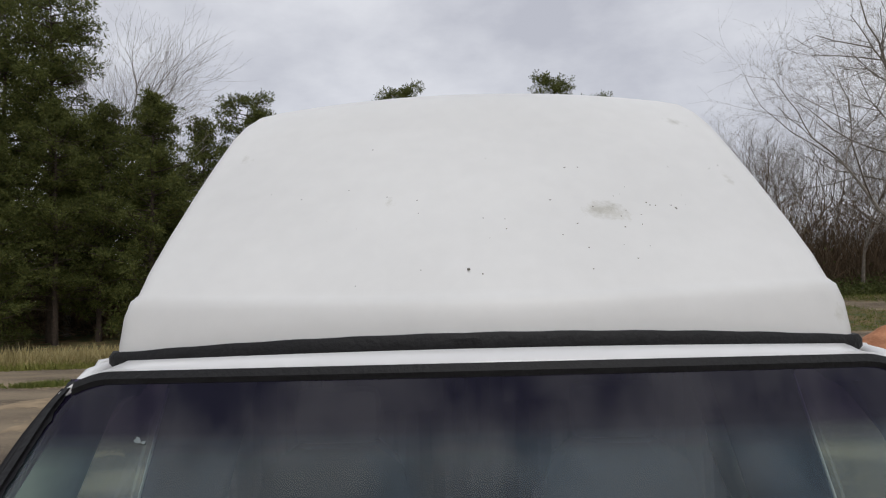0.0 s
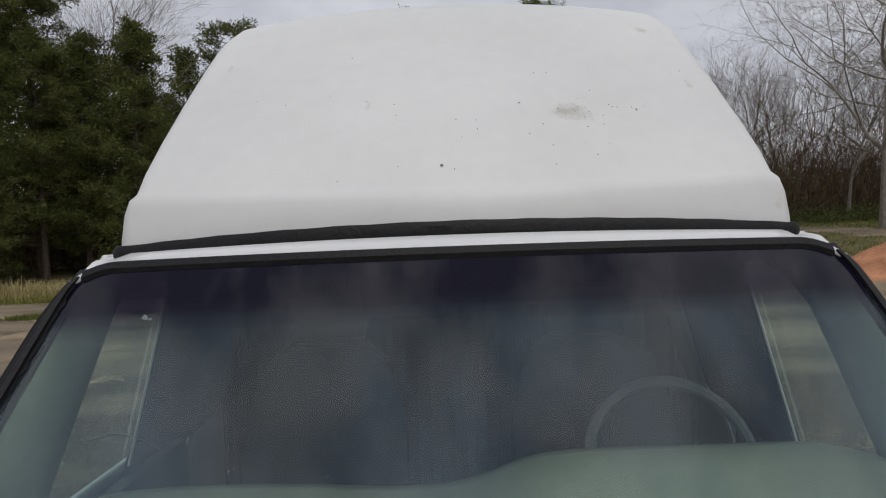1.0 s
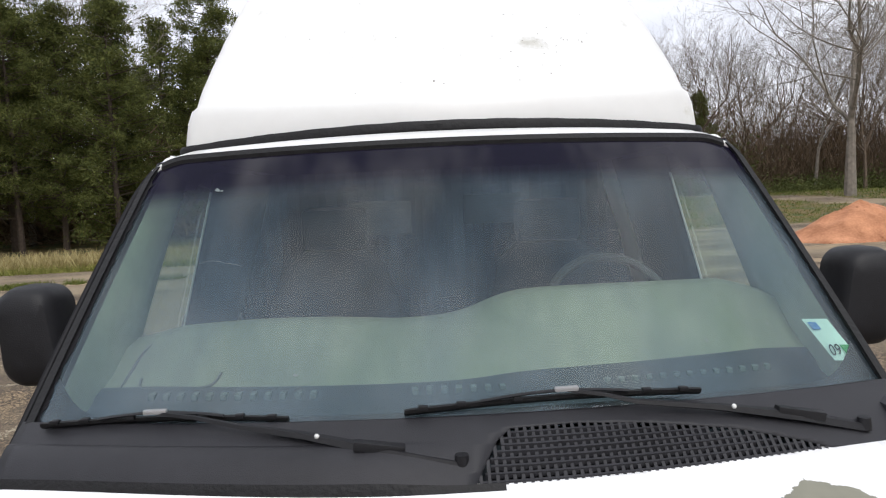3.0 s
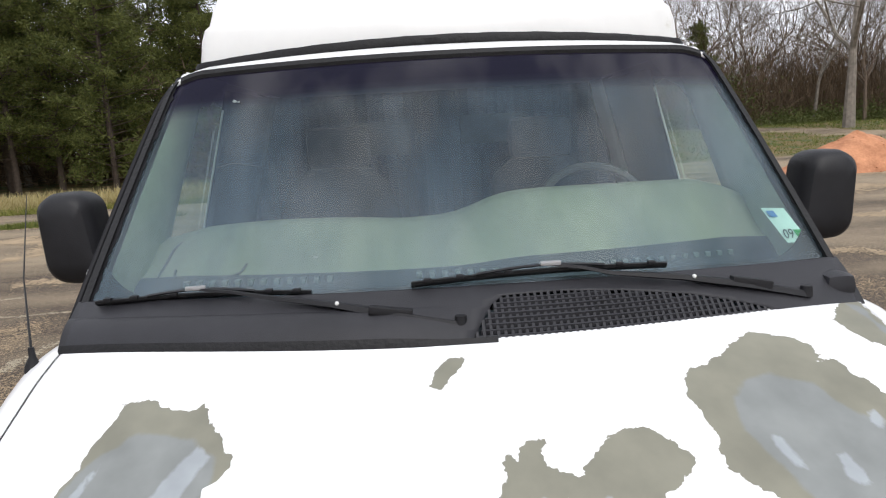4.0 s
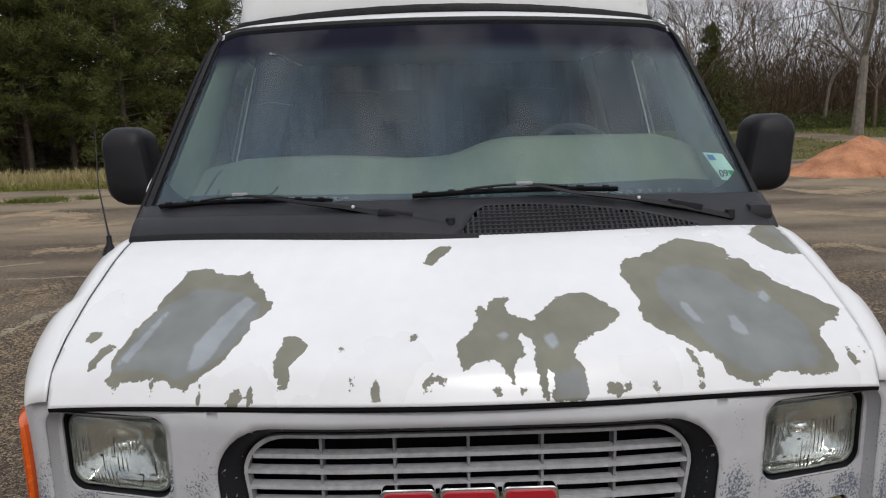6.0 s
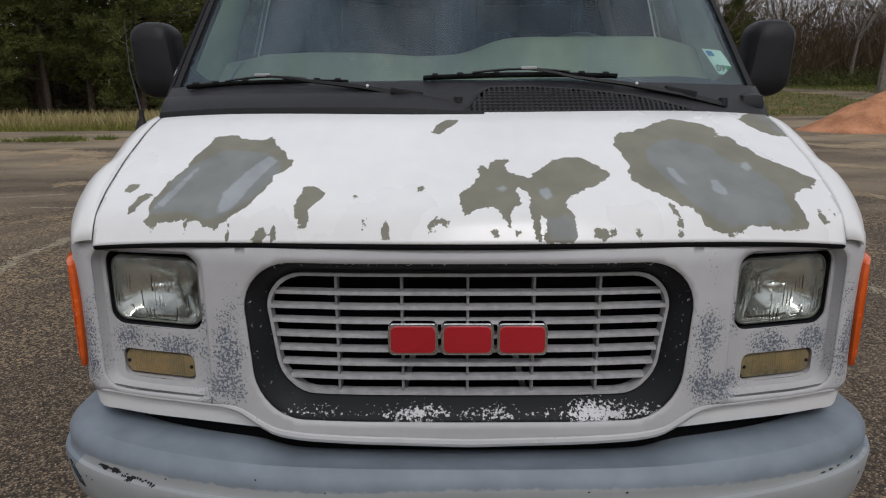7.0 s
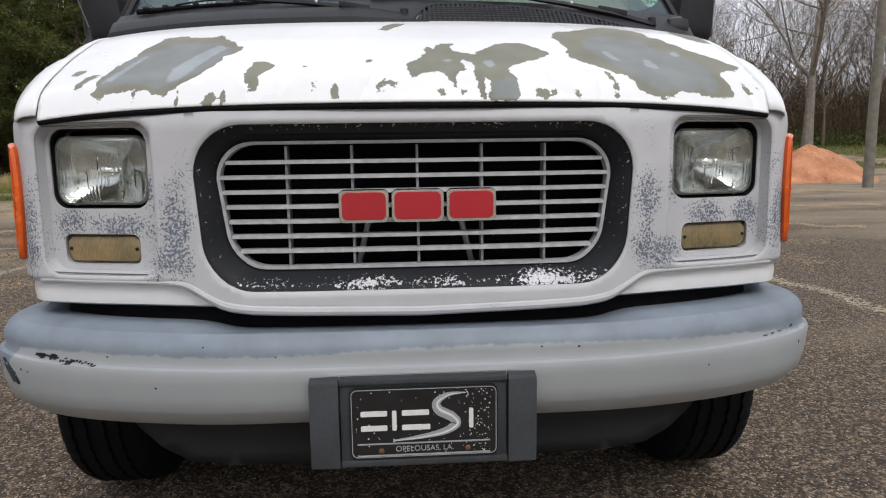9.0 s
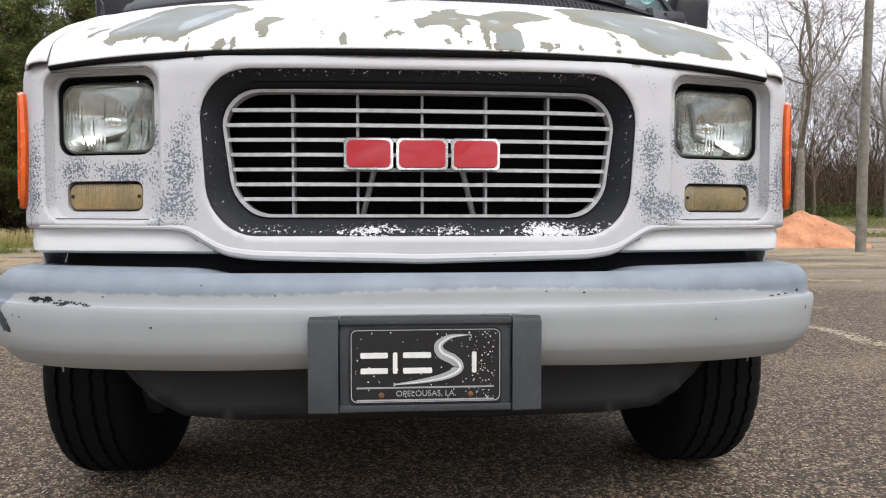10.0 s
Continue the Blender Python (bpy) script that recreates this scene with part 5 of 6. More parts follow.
def build_side(s):
    win = [(1.20, 1.44), (1.80, 1.44), (1.78, 1.91), (1.58, 1.93), (1.47, 1.90), (1.27, 1.71), (1.17, 1.58), (1.155, 1.50)]
    bm = bmesh.new()
    sheet(bm, [(1.105, 0.38), (2.25, 0.38), (2.25, 2.0), (1.36, 2.0), (0.88, 1.50), (0.88, 1.40), (1.105, 1.40)], [win], 0.06, lambda y, z: Vector((s * side_x(y, z), y, z)))
    door = part("front_door", bm, M_WHITE, van)
    thick(door, 0.012, 1 if s < 0 else -1)
    bm = bmesh.new()
    sheet(bm, win, [], 0.1, lambda y, z: Vector((s * (side_x(y, z) - 0.012), y, z)))
    g = part("door_glass", bm, M_SIDEGLASS, door)
    g.visible_shadow = False
    bm = bmesh.new()
    edge = lambda z: side_x(1.65, z) - 0.022
    tube(bm, [(s * edge(z), 1.660, z) for z in (1.44, 1.6, 1.75, 1.905)], 0.0032, 6)
    part("glass_edge", bm, M_LETTER, door, "bright edge of the window glass")
    bm = bmesh.new()
    sheet(bm, [(1.678, 1.36), (2.44, 1.36), (2.44, 1.985), (1.660, 1.985)], [], 0.1, lambda y, z: Vector((s * (edge(z) + (side_x(y, z) - 0.018 - edge(z)) * max(0.0, (y - 1.659) / 0.781)), y, z)))
    thick(part("pillar_trim_panel", bm, M_CURTAIN, door), 0.01, 0)
    bm = bmesh.new()
    box(bm, (s * 0.875, 1.55, 1.10), (0.05, 0.9, 0.62), 0.02)
    part("door_card", bm, M_TRIM, door)
    arch = [(4.32 + 0.44 * math.cos(a), 0.38 + 0.44 * math.sin(a)) for a in np.linspace(math.pi, 0, 24)]
    bm = bmesh.new()
    sheet(bm, [(2.256, 0.38)] + arch + [(5.60, 0.38), (5.60, 2.0), (2.256, 2.0)], [], 0.08, lambda y, z: Vector((s * side_x(y, z), y, z)))
    thick(part("side_panel", bm, M_WHITE, van), 0.03, 1 if s < 0 else -1)


mirrored(build_side)


def build_roof():
    # header over the windscreen and the body's roof below the high top
    bm = bmesh.new()
    rows = []
    for x in np.linspace(-0.752, 0.752, 63):
        x = float(x)
        p = glass_at(x, 1.0 - 0.03 * max(0.0, (abs(x) - 0.66) / 0.068) ** 2)
        e = max(0, abs(x) - 0.66)
        dip = 0.010 * (x / 0.7) ** 2
        row = [p + Vector((0, -0.001, -0.006)), p + Vector((0, 0.004, 0.012 - e * 0.1)), p + Vector((0, 0.030, 0.026 - dip - e * 0.45)), p + Vector((0, 0.09, 0.034 - dip - e * 0.6)), p + Vector((0, 0.30, 0.036 - dip - e * 0.7))]
        rows.append(row)
    loft(bm, rows, False, False)
    thick(part("roof_header", bm, M_WHITE, van, angle=60), 0.006, 1)
    # the rounded edge of the roof, from the windscreen's corner back over the door
    for s in (-1, 1):
        bm = bmesh.new()
        p = glass_at(s * 0.744, 0.955)
        tube(bm, [p + Vector((0, 0.012, -0.012)), p + Vector((-s * 0.004, 0.03, 0.006)), p + Vector((-s * 0.006, 0.075, 0.022)), p + Vector((-s * 0.010, 0.16, 0.028)), p + Vector((-s * 0.010, 0.30, 0.026)), (s * 0.742, 2.3, 1.985)], [0.004, 0.012, 0.017, 0.019, 0.02, 0.02], 12)
        part("roof_edge", bm, M_WHITE, van, angle=60)
    for s in (-1, 1):
        bm = bmesh.new()
        rows = []
        for v in np.linspace(-0.05, 0.965, 30):
            v = float(v)
            a = glass_at(s * (0.830 - 0.082 * v + 0.022 - 0.005 * v - 0.022 * max(0.0, (v - 0.78) / 0.185) ** 2), v) + Vector((0, 0.006, -0.003))
            k = 0.05 + 0.01 * v
            rows.append([a, a + Vector((s * 0.010, 0.03, -0.006)), a + Vector((s * (0.03 - 0.02 * v), 0.085, -0.02 - 0.01 * v))])
        loft(bm, rows, False, False)
        thick(part("windscreen_pillar", bm, M_PILLARBLACK, van, angle=60), 0.012, 1 if s < 0 else -1)
        bm = bmesh.new()
        rows = []
        for v in np.linspace(0.02, 0.99, 24):
            v = float(v)
            a = glass_at(s * (0.812 - 0.082 * v), v) + Vector((0, 0.02, -0.012))
            d = 0.34 - 0.23 * v + 0.10 * max(0.0, 0.25 - v)
            rows.append([a, a + Vector((-s * 0.014, 0.30 * d, -0.02)), a + Vector((-s * 0.018, 0.65 * d, -0.03)), a + Vector((-s * 0.012, 0.92 * d, -0.035)), a + Vector((s * 0.004, d, -0.035)), a + Vector((s * 0.04, d + 0.01, -0.035))])
        loft(bm, rows, False, False)
        part("pillar_lining", bm, M_PILLAR, van, angle=60)
    bm = bmesh.new()
    loft(bm, [[(x, y, z) for x, z in ((-0.74, 1.99), (-0.70, 2.025), (0.70, 2.025), (0.74, 1.99))] for y in (1.45, 5.58)])
    part("roof_pan", bm, M_WHITE, van)
    bm = bmesh.new()
    box(bm, (0, 5.58, 1.2), (1.86, 0.06, 1.62), 0.02)
    part("rear_door_panel", bm, M_WHITE, van)
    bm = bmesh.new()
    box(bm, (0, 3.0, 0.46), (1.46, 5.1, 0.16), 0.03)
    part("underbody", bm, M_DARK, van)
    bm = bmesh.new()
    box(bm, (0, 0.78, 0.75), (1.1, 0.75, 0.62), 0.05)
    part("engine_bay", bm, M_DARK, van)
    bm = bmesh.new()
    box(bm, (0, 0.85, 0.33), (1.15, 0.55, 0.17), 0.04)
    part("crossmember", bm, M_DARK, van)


build_roof()

TOP_Z = [(2.030, 0.703, 1.196), (2.05, 0.702, 1.197), (2.085, 0.695, 1.203), (2.104, 0.685, 1.211), (2.112, 0.672, 1.222), (2.16, 0.670, 1.262), (2.24, 0.660, 1.335), (2.34, 0.644, 1.43), (2.44, 0.626, 1.53), (2.52, 0.609, 1.612), (2.565, 0.593, 1.665), (2.593, 0.571, 1.705), (2.608, 0.540, 1.745), (2.616, 0.485, 1.79)]


def top_loop(z, w, yf, rear=5.45):
    """A level of the high top: a bowed front, rounded corners and straight sides."""
    pts = []
    r = 0.055
    bow = lambda x: yf + 0.115 * (x / 0.68) ** 2
    for i in range(41):
        x = -(w - r) + 2 * (w - r) * i / 40
        pts.append((x, bow(x), z))
    yc = bow(w - r) + r
    for k in range(1, 7):
        a = radians(-90 + 90 * k / 6)
        pts.append((w - r + r * math.cos(a), yc + r * math.sin(a), z))
    for y in np.linspace(yc + 0.15, rear, 12):
        pts.append((w, float(y), z))
    right = [p for p in pts if p[0] > 0 and p[1] > bow(w - r)]
    for p in right[::-1]:
        pts.append((-p[0], p[1], p[2]))
    return pts


def build_high_top():
    bm = bmesh.new()
    fine = []
    for (z0, w0, y0), (z1, w1, y1) in zip(TOP_Z, TOP_Z[1:]):
        n = max(1, math.ceil(math.hypot(z1 - z0, y1 - y0) / 0.018))
        fine += [(z0 + (z1 - z0) * k / n, w0 + (w1 - w0) * k / n, y0 + (y1 - y0) * k / n) for k in range(n)]
    fine.append(TOP_Z[-1])
    crown = [(2.622, 0.42, 1.86), (2.63, 0.30, 2.0), (2.634, 0.15, 2.2)]
    loops = []
    for z, w, yf in fine + crown:
        rear = 5.45 - max(0, z - 2.11) * 0.5 - (0.3 if w < 0.45 else 0)
        l = top_loop(z, w, yf, rear)
        cz = 0.022 * max(0, (z - 2.5) / 0.12)
        bend = curve_at([(2.03, -0.028), (2.08, -0.004), (2.112, 0.016), (2.3, 0.006), (2.5, 0.0)], z)
        loops.append([(x, y, zz + cz * (1 - (x / 0.55) ** 2) + bend * min(1, x * x / 0.46)) for x, y, zz in l])
    rs = loft(bm, loops, True, False)
    bm.faces.new(rs[-1])
    top = part("high_top", bm, M_TOP, van, "weathered white fibreglass high top with specks and a smudge", angle=50)
    rnd = random.Random(11)
    specks = []
    for _ in range(46):
        specks.append((rnd.gauss(0.47, 0.10), rnd.gauss(2.27, 0.05), rnd.uniform(0.0006, 0.0013)))
    for _ in range(55):
        specks.append((rnd.uniform(-0.45, 0.6), rnd.gauss(2.24, 0.09), rnd.uniform(0.0005, 0.0013)))
    smudges = [(0.255, 2.275, 0.05, 0.026, 0), (0.285, 2.262, 0.03, 0.02, 0), (-0.17, 2.305, 0.018, 0.018, 0), (0.50, 2.52, 0.04, 0.014, -20), (-0.53, 2.44, 0.018, 0.026, 20), (0.665, 2.06, 0.016, 0.026, 0), (0.56, 2.35, 0.014, 0.03, 30)]
    field(top, "bare", lambda x, y, z: blobs(smudges, x, z) * 0.8 - 0.008)
    for x, z, r in specks + [(0.405, 2.275, 0.0032), (-0.02, 2.157, 0.0024), (0.005, 2.148, 0.0014)]:
        if not 2.13 < z < 2.55 or abs(x) > 0.6:
            continue
        yf = curve_at([(a, c) for a, _, c in TOP_Z], z) + 0.115 * (x / 0.68) ** 2
        b = bmesh.new()
        w = rnd.uniform(0.8, 1.8)
        b.faces.new(ring(b, [(x + w * r * math.cos(a), yf - 0.0012 + r * math.sin(a) * 0.9, z + 0.0012 + r * math.sin(a)) for a in (0, 0.8, 1.6, 2.4, 3.1, 3.9, 4.7, 5.5)]))
        part("speck", b, M_SPECK, top)
    # the black seal between the roof and the high top
    bm = bmesh.new()
    loops = []
    start = top_loop(2.034, 0.704, 1.195)
    pts = [p for p in start if p[1] < 1.50]
    pts = sorted(pts, key=lambda p: (math.atan2(p[0], 1.9 - p[1])))
    for i, p in enumerate(pts):
        c = Vector(p)
        c.z -= 0.028 * min(1, c.x * c.x / 0.46)
        out = Vector((c.x * 0.9, -0.6 if abs(c.x) < 0.66 else -0.1, 0)).normalized() if abs(c.x) > 0.62 else Vector((c.x * 0.3, -1, 0)).normalized()
        h = 0.0145 + 0.0006 * math.sin(i * 1.7)
        loops.append([c + out * o + Vector((0, 0, z)) for o, z in ((-0.01, h), (0.010, h), (0.016, 0.4 * h), (0.016, -0.5 * h), (0.010, -h), (-0.01, -h))])
    loft(bm, loops)
    part("roof_seal", bm, M_RUBBER, top, "black rubber roof seal")


build_high_top()


def build_wheel(x, y, s):
    r, w = 0.372, 0.245
    prof = [(0.205, -0.085), (0.235, -0.105), (0.29, -0.122), (0.335, -0.12), (0.357, -0.108), (0.368, -0.09)]
    for g in (-0.065, -0.025, 0.025, 0.065):
        prof += [(0.372, g - 0.006), (0.362, g - 0.004), (0.362, g + 0.004), (0.372, g + 0.006)]
    prof += [(0.368, 0.09), (0.357, 0.108), (0.335, 0.12), (0.29, 0.122), (0.235, 0.105), (0.205, 0.085)]
    wheel = part("wheel", lathe(prof, 192, 0.004), M_TYRE, van, "worn black tyre on a steel rim")
    wheel.location = (x, y, 0.366)
    bm = lathe([(0.0, s * 0.06), (0.06, s * 0.075), (0.07, s * 0.05), (0.16, s * 0.04), (0.19, s * 0.085), (0.207, s * 0.09), (0.20, s * 0.0), (0.20, -s * 0.09)], 40)
    part("rim", bm, M_STEEL, wheel)
    return wheel


def lathe(prof, n, zigzag=0.0):
    bm = bmesh.new()
    # the grooves of a tread wander a little, and its shoulders are cut into blocks
    loops = []
    for k in range(n):
        c, q = math.cos(k * math.tau / n), math.sin(k * math.tau / n)
        wave = zigzag * ((k // 2) % 2 - 0.5)
        loops.append([(o + (wave if a > 0.36 and abs(o) < 0.08 else 0), (a - (zigzag if a > 0.34 and abs(o) > 0.08 and k % 4 == 0 else 0)) * c, (a - (zigzag if a > 0.34 and abs(o) > 0.08 and k % 4 == 0 else 0)) * q) for a, o in prof])
    rs = [ring(bm, l) for l in loops]
    for i in range(n):
        bridge(bm, rs[i], rs[(i + 1) % n], False)
    bmesh.ops.remove_doubles(bm, verts=bm.verts, dist=0.0001)
    return bm


for sx in (-1, 1):
    build_wheel(-0.914 if sx < 0 else 0.893, 0.89 if sx < 0 else 0.86, sx)
    build_wheel(sx * 0.845, 4.32, sx)


def build_cabin():
    bm = bmesh.new()
    rows = []
    for x in np.linspace(-0.86, 0.86, 61):
        x = float(x)
        hump = 0.062 / (1 + math.exp(-(x - 0.07) * 26)) - 0.03 * max(0, (x - 0.62) / 0.2) ** 2
        k = 0.112 * (x / 0.75) ** 2
        end = 0.03 * max(0, (abs(x) - 0.66) / 0.2)
        left = 0.014 * max(0.0, 1 - ((x + 0.45) / 0.3) ** 2)
        rows.append([(x, 0.64 + k, 1.395), (x, 0.74 + k, 1.42), (x, 0.80 + k * 0.8, 1.432), (x, 0.83 + k * 0.7, 1.446 + hump * 0.1), (x, 0.95 + k * 0.4, 1.505 + hump * 0.6 - end), (x, 1.06, 1.553 + hump - end + left), (x, 1.13, 1.562 + hump - end + left), (x, 1.20, 1.545 + hump - end + left), (x, 1.24, 1.46 + hump), (x, 1.24, 1.10)])
    loft(bm, rows, False, False)
    pad = bmesh.new()
    loft(pad, [[(r[0][0], r[0][1] - 0.05, r[0][2] - 0.03), (r[0][0], r[0][1] - 0.012, r[0][2] + 0.008), (r[1][0], r[1][1], r[1][2] + 0.005), (r[2][0], r[2][1] + 0.01, r[2][2] + 0.011), (r[3][0], r[3][1] + 0.004, r[3][2] + 0.009), (r[3][0], r[3][1] + 0.035, r[3][2] + (r[4][2] - r[3][2]) * 0.035 / (r[4][1] - r[3][1]) + 0.006)] for r in rows], False, False)
    dash = part("dashboard", bm, M_DASH, van, "grey-green vinyl dashboard behind the glass", angle=60)
    part("dash_pad", pad, M_DASHFOOT, dash, "dark pad at the foot of the windscreen")
    for pts in (((-0.745, 0.945, 1.464), (-0.735, 0.99, 1.497), (-0.72, 1.04, 1.532), (-0.67, 1.09, 1.562)), ((-0.70, 0.955, 1.484), (-0.69, 0.93, 1.470), (-0.62, 0.915, 1.468), (-0.54, 0.912, 1.472), (-0.52, 0.95, 1.494))):
        bm = bmesh.new()
        tube(bm, [smooth_line(pts, k / 6) for k in range(6 * (len(pts) - 1))], 0.003, 6)
        part("dash_seam", bm, M_TRIM, dash)
    for x0, x1 in ((-0.67, -0.29), (-0.11, 0.10), (0.29, 0.68)):
        bm = bmesh.new()
        n = int((x1 - x0) / 0.03)
        for i in range(n):
            x = x0 + (x1 - x0) * (i + 0.5) / n
            box(bm, (x, 0.846 + 0.075 * (x / 0.75) ** 2, 1.4585), (0.013, 0.034, 0.013), 0.002)
        part("defrost_vent", bm, M_VENT, dash)
    bm = bmesh.new()
    loft(bm, [[Vector((0.47, 1.42, 1.49)) + Matrix.Rotation(radians(-28), 3, "X") @ Vector(((0.185 + 0.014 * math.cos(b)) * math.cos(a), 0.014 * math.sin(b), (0.185 + 0.014 * math.cos(b)) * math.sin(a))) for b in [q * math.tau / 8 for q in range(8)]] for a in [k * math.tau / 40 for k in range(41)]], True, False)
    wheel = part("steering_wheel", bm, M_TRIM, van, "dark grey steering wheel")
    bm = bmesh.new()
    box(bm, (0.47, 1.43, 1.47), (0.34, 0.03, 0.07), 0.012, Matrix.Rotation(radians(-28), 4, "X"))
    part("hub", bm, M_TRIM, wheel)
    for x in (-0.42, 0.42):
        bm = bmesh.new()
        loft(bm, [[(x + dx * w, 1.95 + 0.18 * t + dy, 0.95 + 0.72 * t) for dx, dy in ((-1, -0.06), (-0.6, -0.10), (0.6, -0.10), (1, -0.06), (0.9, 0.06), (-0.9, 0.06))] for t, w in ((0, 0.25), (0.3, 0.26), (0.7, 0.25), (0.92, 0.2), (1.0, 0.12))])
        seat = part("seat", bm, M_CLOTH, van, "dark cloth front seat")
        bm = bmesh.new()
        box(bm, (x, 1.75, 0.93), (0.5, 0.5, 0.16), 0.05)
        part("cushion", bm, M_CLOTH, seat)
        bm = bmesh.new()
        box(bm, (x, 2.13, 1.75), (0.26, 0.10, 0.17), 0.04)
        part("headrest", bm, M_CLOTH, seat)
    bm = bmesh.new()
    rows = []
    for i in range(121):
        x = -0.9 + 1.8 * i / 120
        rows.append([(x, 2.45 + 0.018 * math.sin(i * 1.1), z) for z in (0.55, 1.3, 2.0)])
    loft(bm, rows, False, False)
    part("cabin_curtain", bm, M_CURTAIN, van, "dark curtain behind the front seats")
    # two paler cloth squares hanging on it
    for x, z, w, h in ((-0.26, 1.78, 0.27, 0.15), (0.235, 1.80, 0.25, 0.13)):
        bm = bmesh.new()
        box(bm, (x, 2.42, z), (w, 0.008, h), 0.003)
        part("cloth_square", bm, M_SQUARE, van, "paler cloth square on the dark curtain")
    bm = bmesh.new()
    box(bm, (0, 1.9, 0.56), (1.8, 1.6, 0.05), 0.01)
    part("cabin_floor", bm, M_CURTAIN, van)
    bm = bmesh.new()
    box(bm, (0, 1.95, 2.0), (1.4, 1.2, 0.03), 0.008)
    part("headliner", bm, M_TRIM, van)


build_cabin()


# ---- the ground ----
def land(x, y):
    """The height of the ground: flat asphalt, then a low grassy bank behind it."""
    d = y - (27 + 0.10 * (x - 16)) if x > 0 else y - 30
    z = 1.3 * (1 / (1 + math.exp(-(d - 8) / 3.2))) if d > -6 else 0.0
    if x < 0:
        z *= 0.35 + 0.3 * min(1, -x / 30)
    return z * (1.0 if y > 0 else 0.0)


def mat_ground():
    m = mat("asphalt", (0.082, 0.058, 0.039), 0.85, var=0.35, scale=0.35, bump=0.0)
    nt = m.node_tree
    N, L = nt.nodes.new, nt.links.new
    b = nt.nodes["Principled BSDF"]
    base = b.inputs["Base Color"].links[0].from_socket
    co = N("ShaderNodeTexCoord")
    # close-set stones of two sizes in the worn binder, each with its own tone
    def stones(scale, dark, mid, light):
        vo = N("ShaderNodeTexVoronoi")
        vo.inputs["Scale"].default_value = scale
        L(co.outputs["Object"], vo.inputs["Vector"])
        sep = N("ShaderNodeSeparateColor")
        L(vo.outputs["Color"], sep.inputs[0])
        rp = N("ShaderNodeValToRGB")
        q = rp.color_ramp.elements
        q[0].position, q[0].color = 0.15, (*dark, 1)
        q[1].position, q[1].color = 1.0, (*light, 1)
        m2 = q.new(0.68)
        m2.color = (*mid, 1)
        L(sep.outputs[0], rp.inputs[0])
        gap = N("ShaderNodeMapRange")
        gap.inputs["From Min"].default_value, gap.inputs["From Max"].default_value = 0.35, 0.75
        gap.inputs["To Min"].default_value, gap.inputs["To Max"].default_value = 1.0, 0.45
        L(vo.outputs["Distance"], gap.inputs["Value"])
        mul = N("ShaderNodeMixRGB")
        mul.blend_type, mul.inputs[0].default_value = "MULTIPLY", 1.0
        L(rp.outputs[0], mul.inputs[1])
        L(gap.outputs[0], mul.inputs[2])
        return vo, mul
    vo, fine = stones(125, (0.013, 0.010, 0.007), (0.112, 0.078, 0.049), (0.72, 0.55, 0.37))
    vo2, coarse = stones(60, (0.018, 0.014, 0.010), (0.112, 0.078, 0.049), (0.54, 0.40, 0.26))
    both = N("ShaderNodeMixRGB")
    both.inputs[0].default_value = 0.4
    L(fine.outputs[0], both.inputs[1])
    L(coarse.outputs[0], both.inputs[2])
    mix = N("ShaderNodeMixRGB")
    mix.inputs[0].default_value = 0.82
    L(base, mix.inputs[1])
    L(both.outputs[0], mix.inputs[2])
    # sandy wash and pale bare patches, with a pale tone that grows away from the van
    n = N("ShaderNodeTexNoise"); n.inputs["Scale"].default_value, n.inputs["Detail"].default_value = 0.33, 6
    mp = N("ShaderNodeMapping"); mp.inputs["Scale"].default_value = (0.55, 1.5, 1)
    L(co.outputs["Object"], mp.inputs[0])
    L(mp.outputs[0], n.inputs["Vector"])
    r2 = N("ShaderNodeValToRGB")
    r2.color_ramp.elements[0].position, r2.color_ramp.elements[1].position = 0.50, 0.74
    r2.color_ramp.elements[1].color = (0.7, 0.7, 0.7, 1)
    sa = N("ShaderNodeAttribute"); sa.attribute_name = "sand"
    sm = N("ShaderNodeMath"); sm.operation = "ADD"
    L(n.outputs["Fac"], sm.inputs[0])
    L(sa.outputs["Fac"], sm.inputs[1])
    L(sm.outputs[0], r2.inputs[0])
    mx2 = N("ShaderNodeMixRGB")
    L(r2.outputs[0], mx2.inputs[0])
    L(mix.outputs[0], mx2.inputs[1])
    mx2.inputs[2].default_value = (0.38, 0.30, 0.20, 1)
    # grass, straw and leaf litter by place
    at = N("ShaderNodeAttribute"); at.attribute_name = "grass"
    g = N("ShaderNodeTexNoise"); g.inputs["Scale"].default_value, g.inputs["Detail"].default_value = 1.3, 8
    L(co.outputs["Object"], g.inputs["Vector"])
    gr = N("ShaderNodeValToRGB")
    gr.color_ramp.elements[0].position, gr.color_ramp.elements[0].color = 0.35, (0.055, 0.085, 0.022, 1)
    gr.color_ramp.elements[1].position, gr.color_ramp.elements[1].color = 0.62, (0.20, 0.125, 0.055, 1)
    L(g.outputs["Fac"], gr.inputs[0])
    s = N("ShaderNodeMath"); s.operation = "MULTIPLY_ADD"; s.inputs[1].default_value = 0.5
    L(g.outputs["Fac"], s.inputs[0])
    L(at.outputs["Fac"], s.inputs[2])
    gt = N("ShaderNodeMath"); gt.operation = "GREATER_THAN"; gt.inputs[1].default_value = 0.75
    L(s.outputs[0], gt.inputs[0])
    mx3 = N("ShaderNodeMixRGB")
    L(gt.outputs[0], mx3.inputs[0])
    L(mx2.outputs[0], mx3.inputs[1])
    L(gr.outputs[0], mx3.inputs[2])
    L(mx3.outputs[0], b.inputs["Base Color"])
    bp = N("ShaderNodeBump"); bp.inputs["Strength"].default_value, bp.inputs["Distance"].default_value = 0.8, 0.008
    L(vo.outputs["Distance"], bp.inputs["Height"])
    bp.invert = True
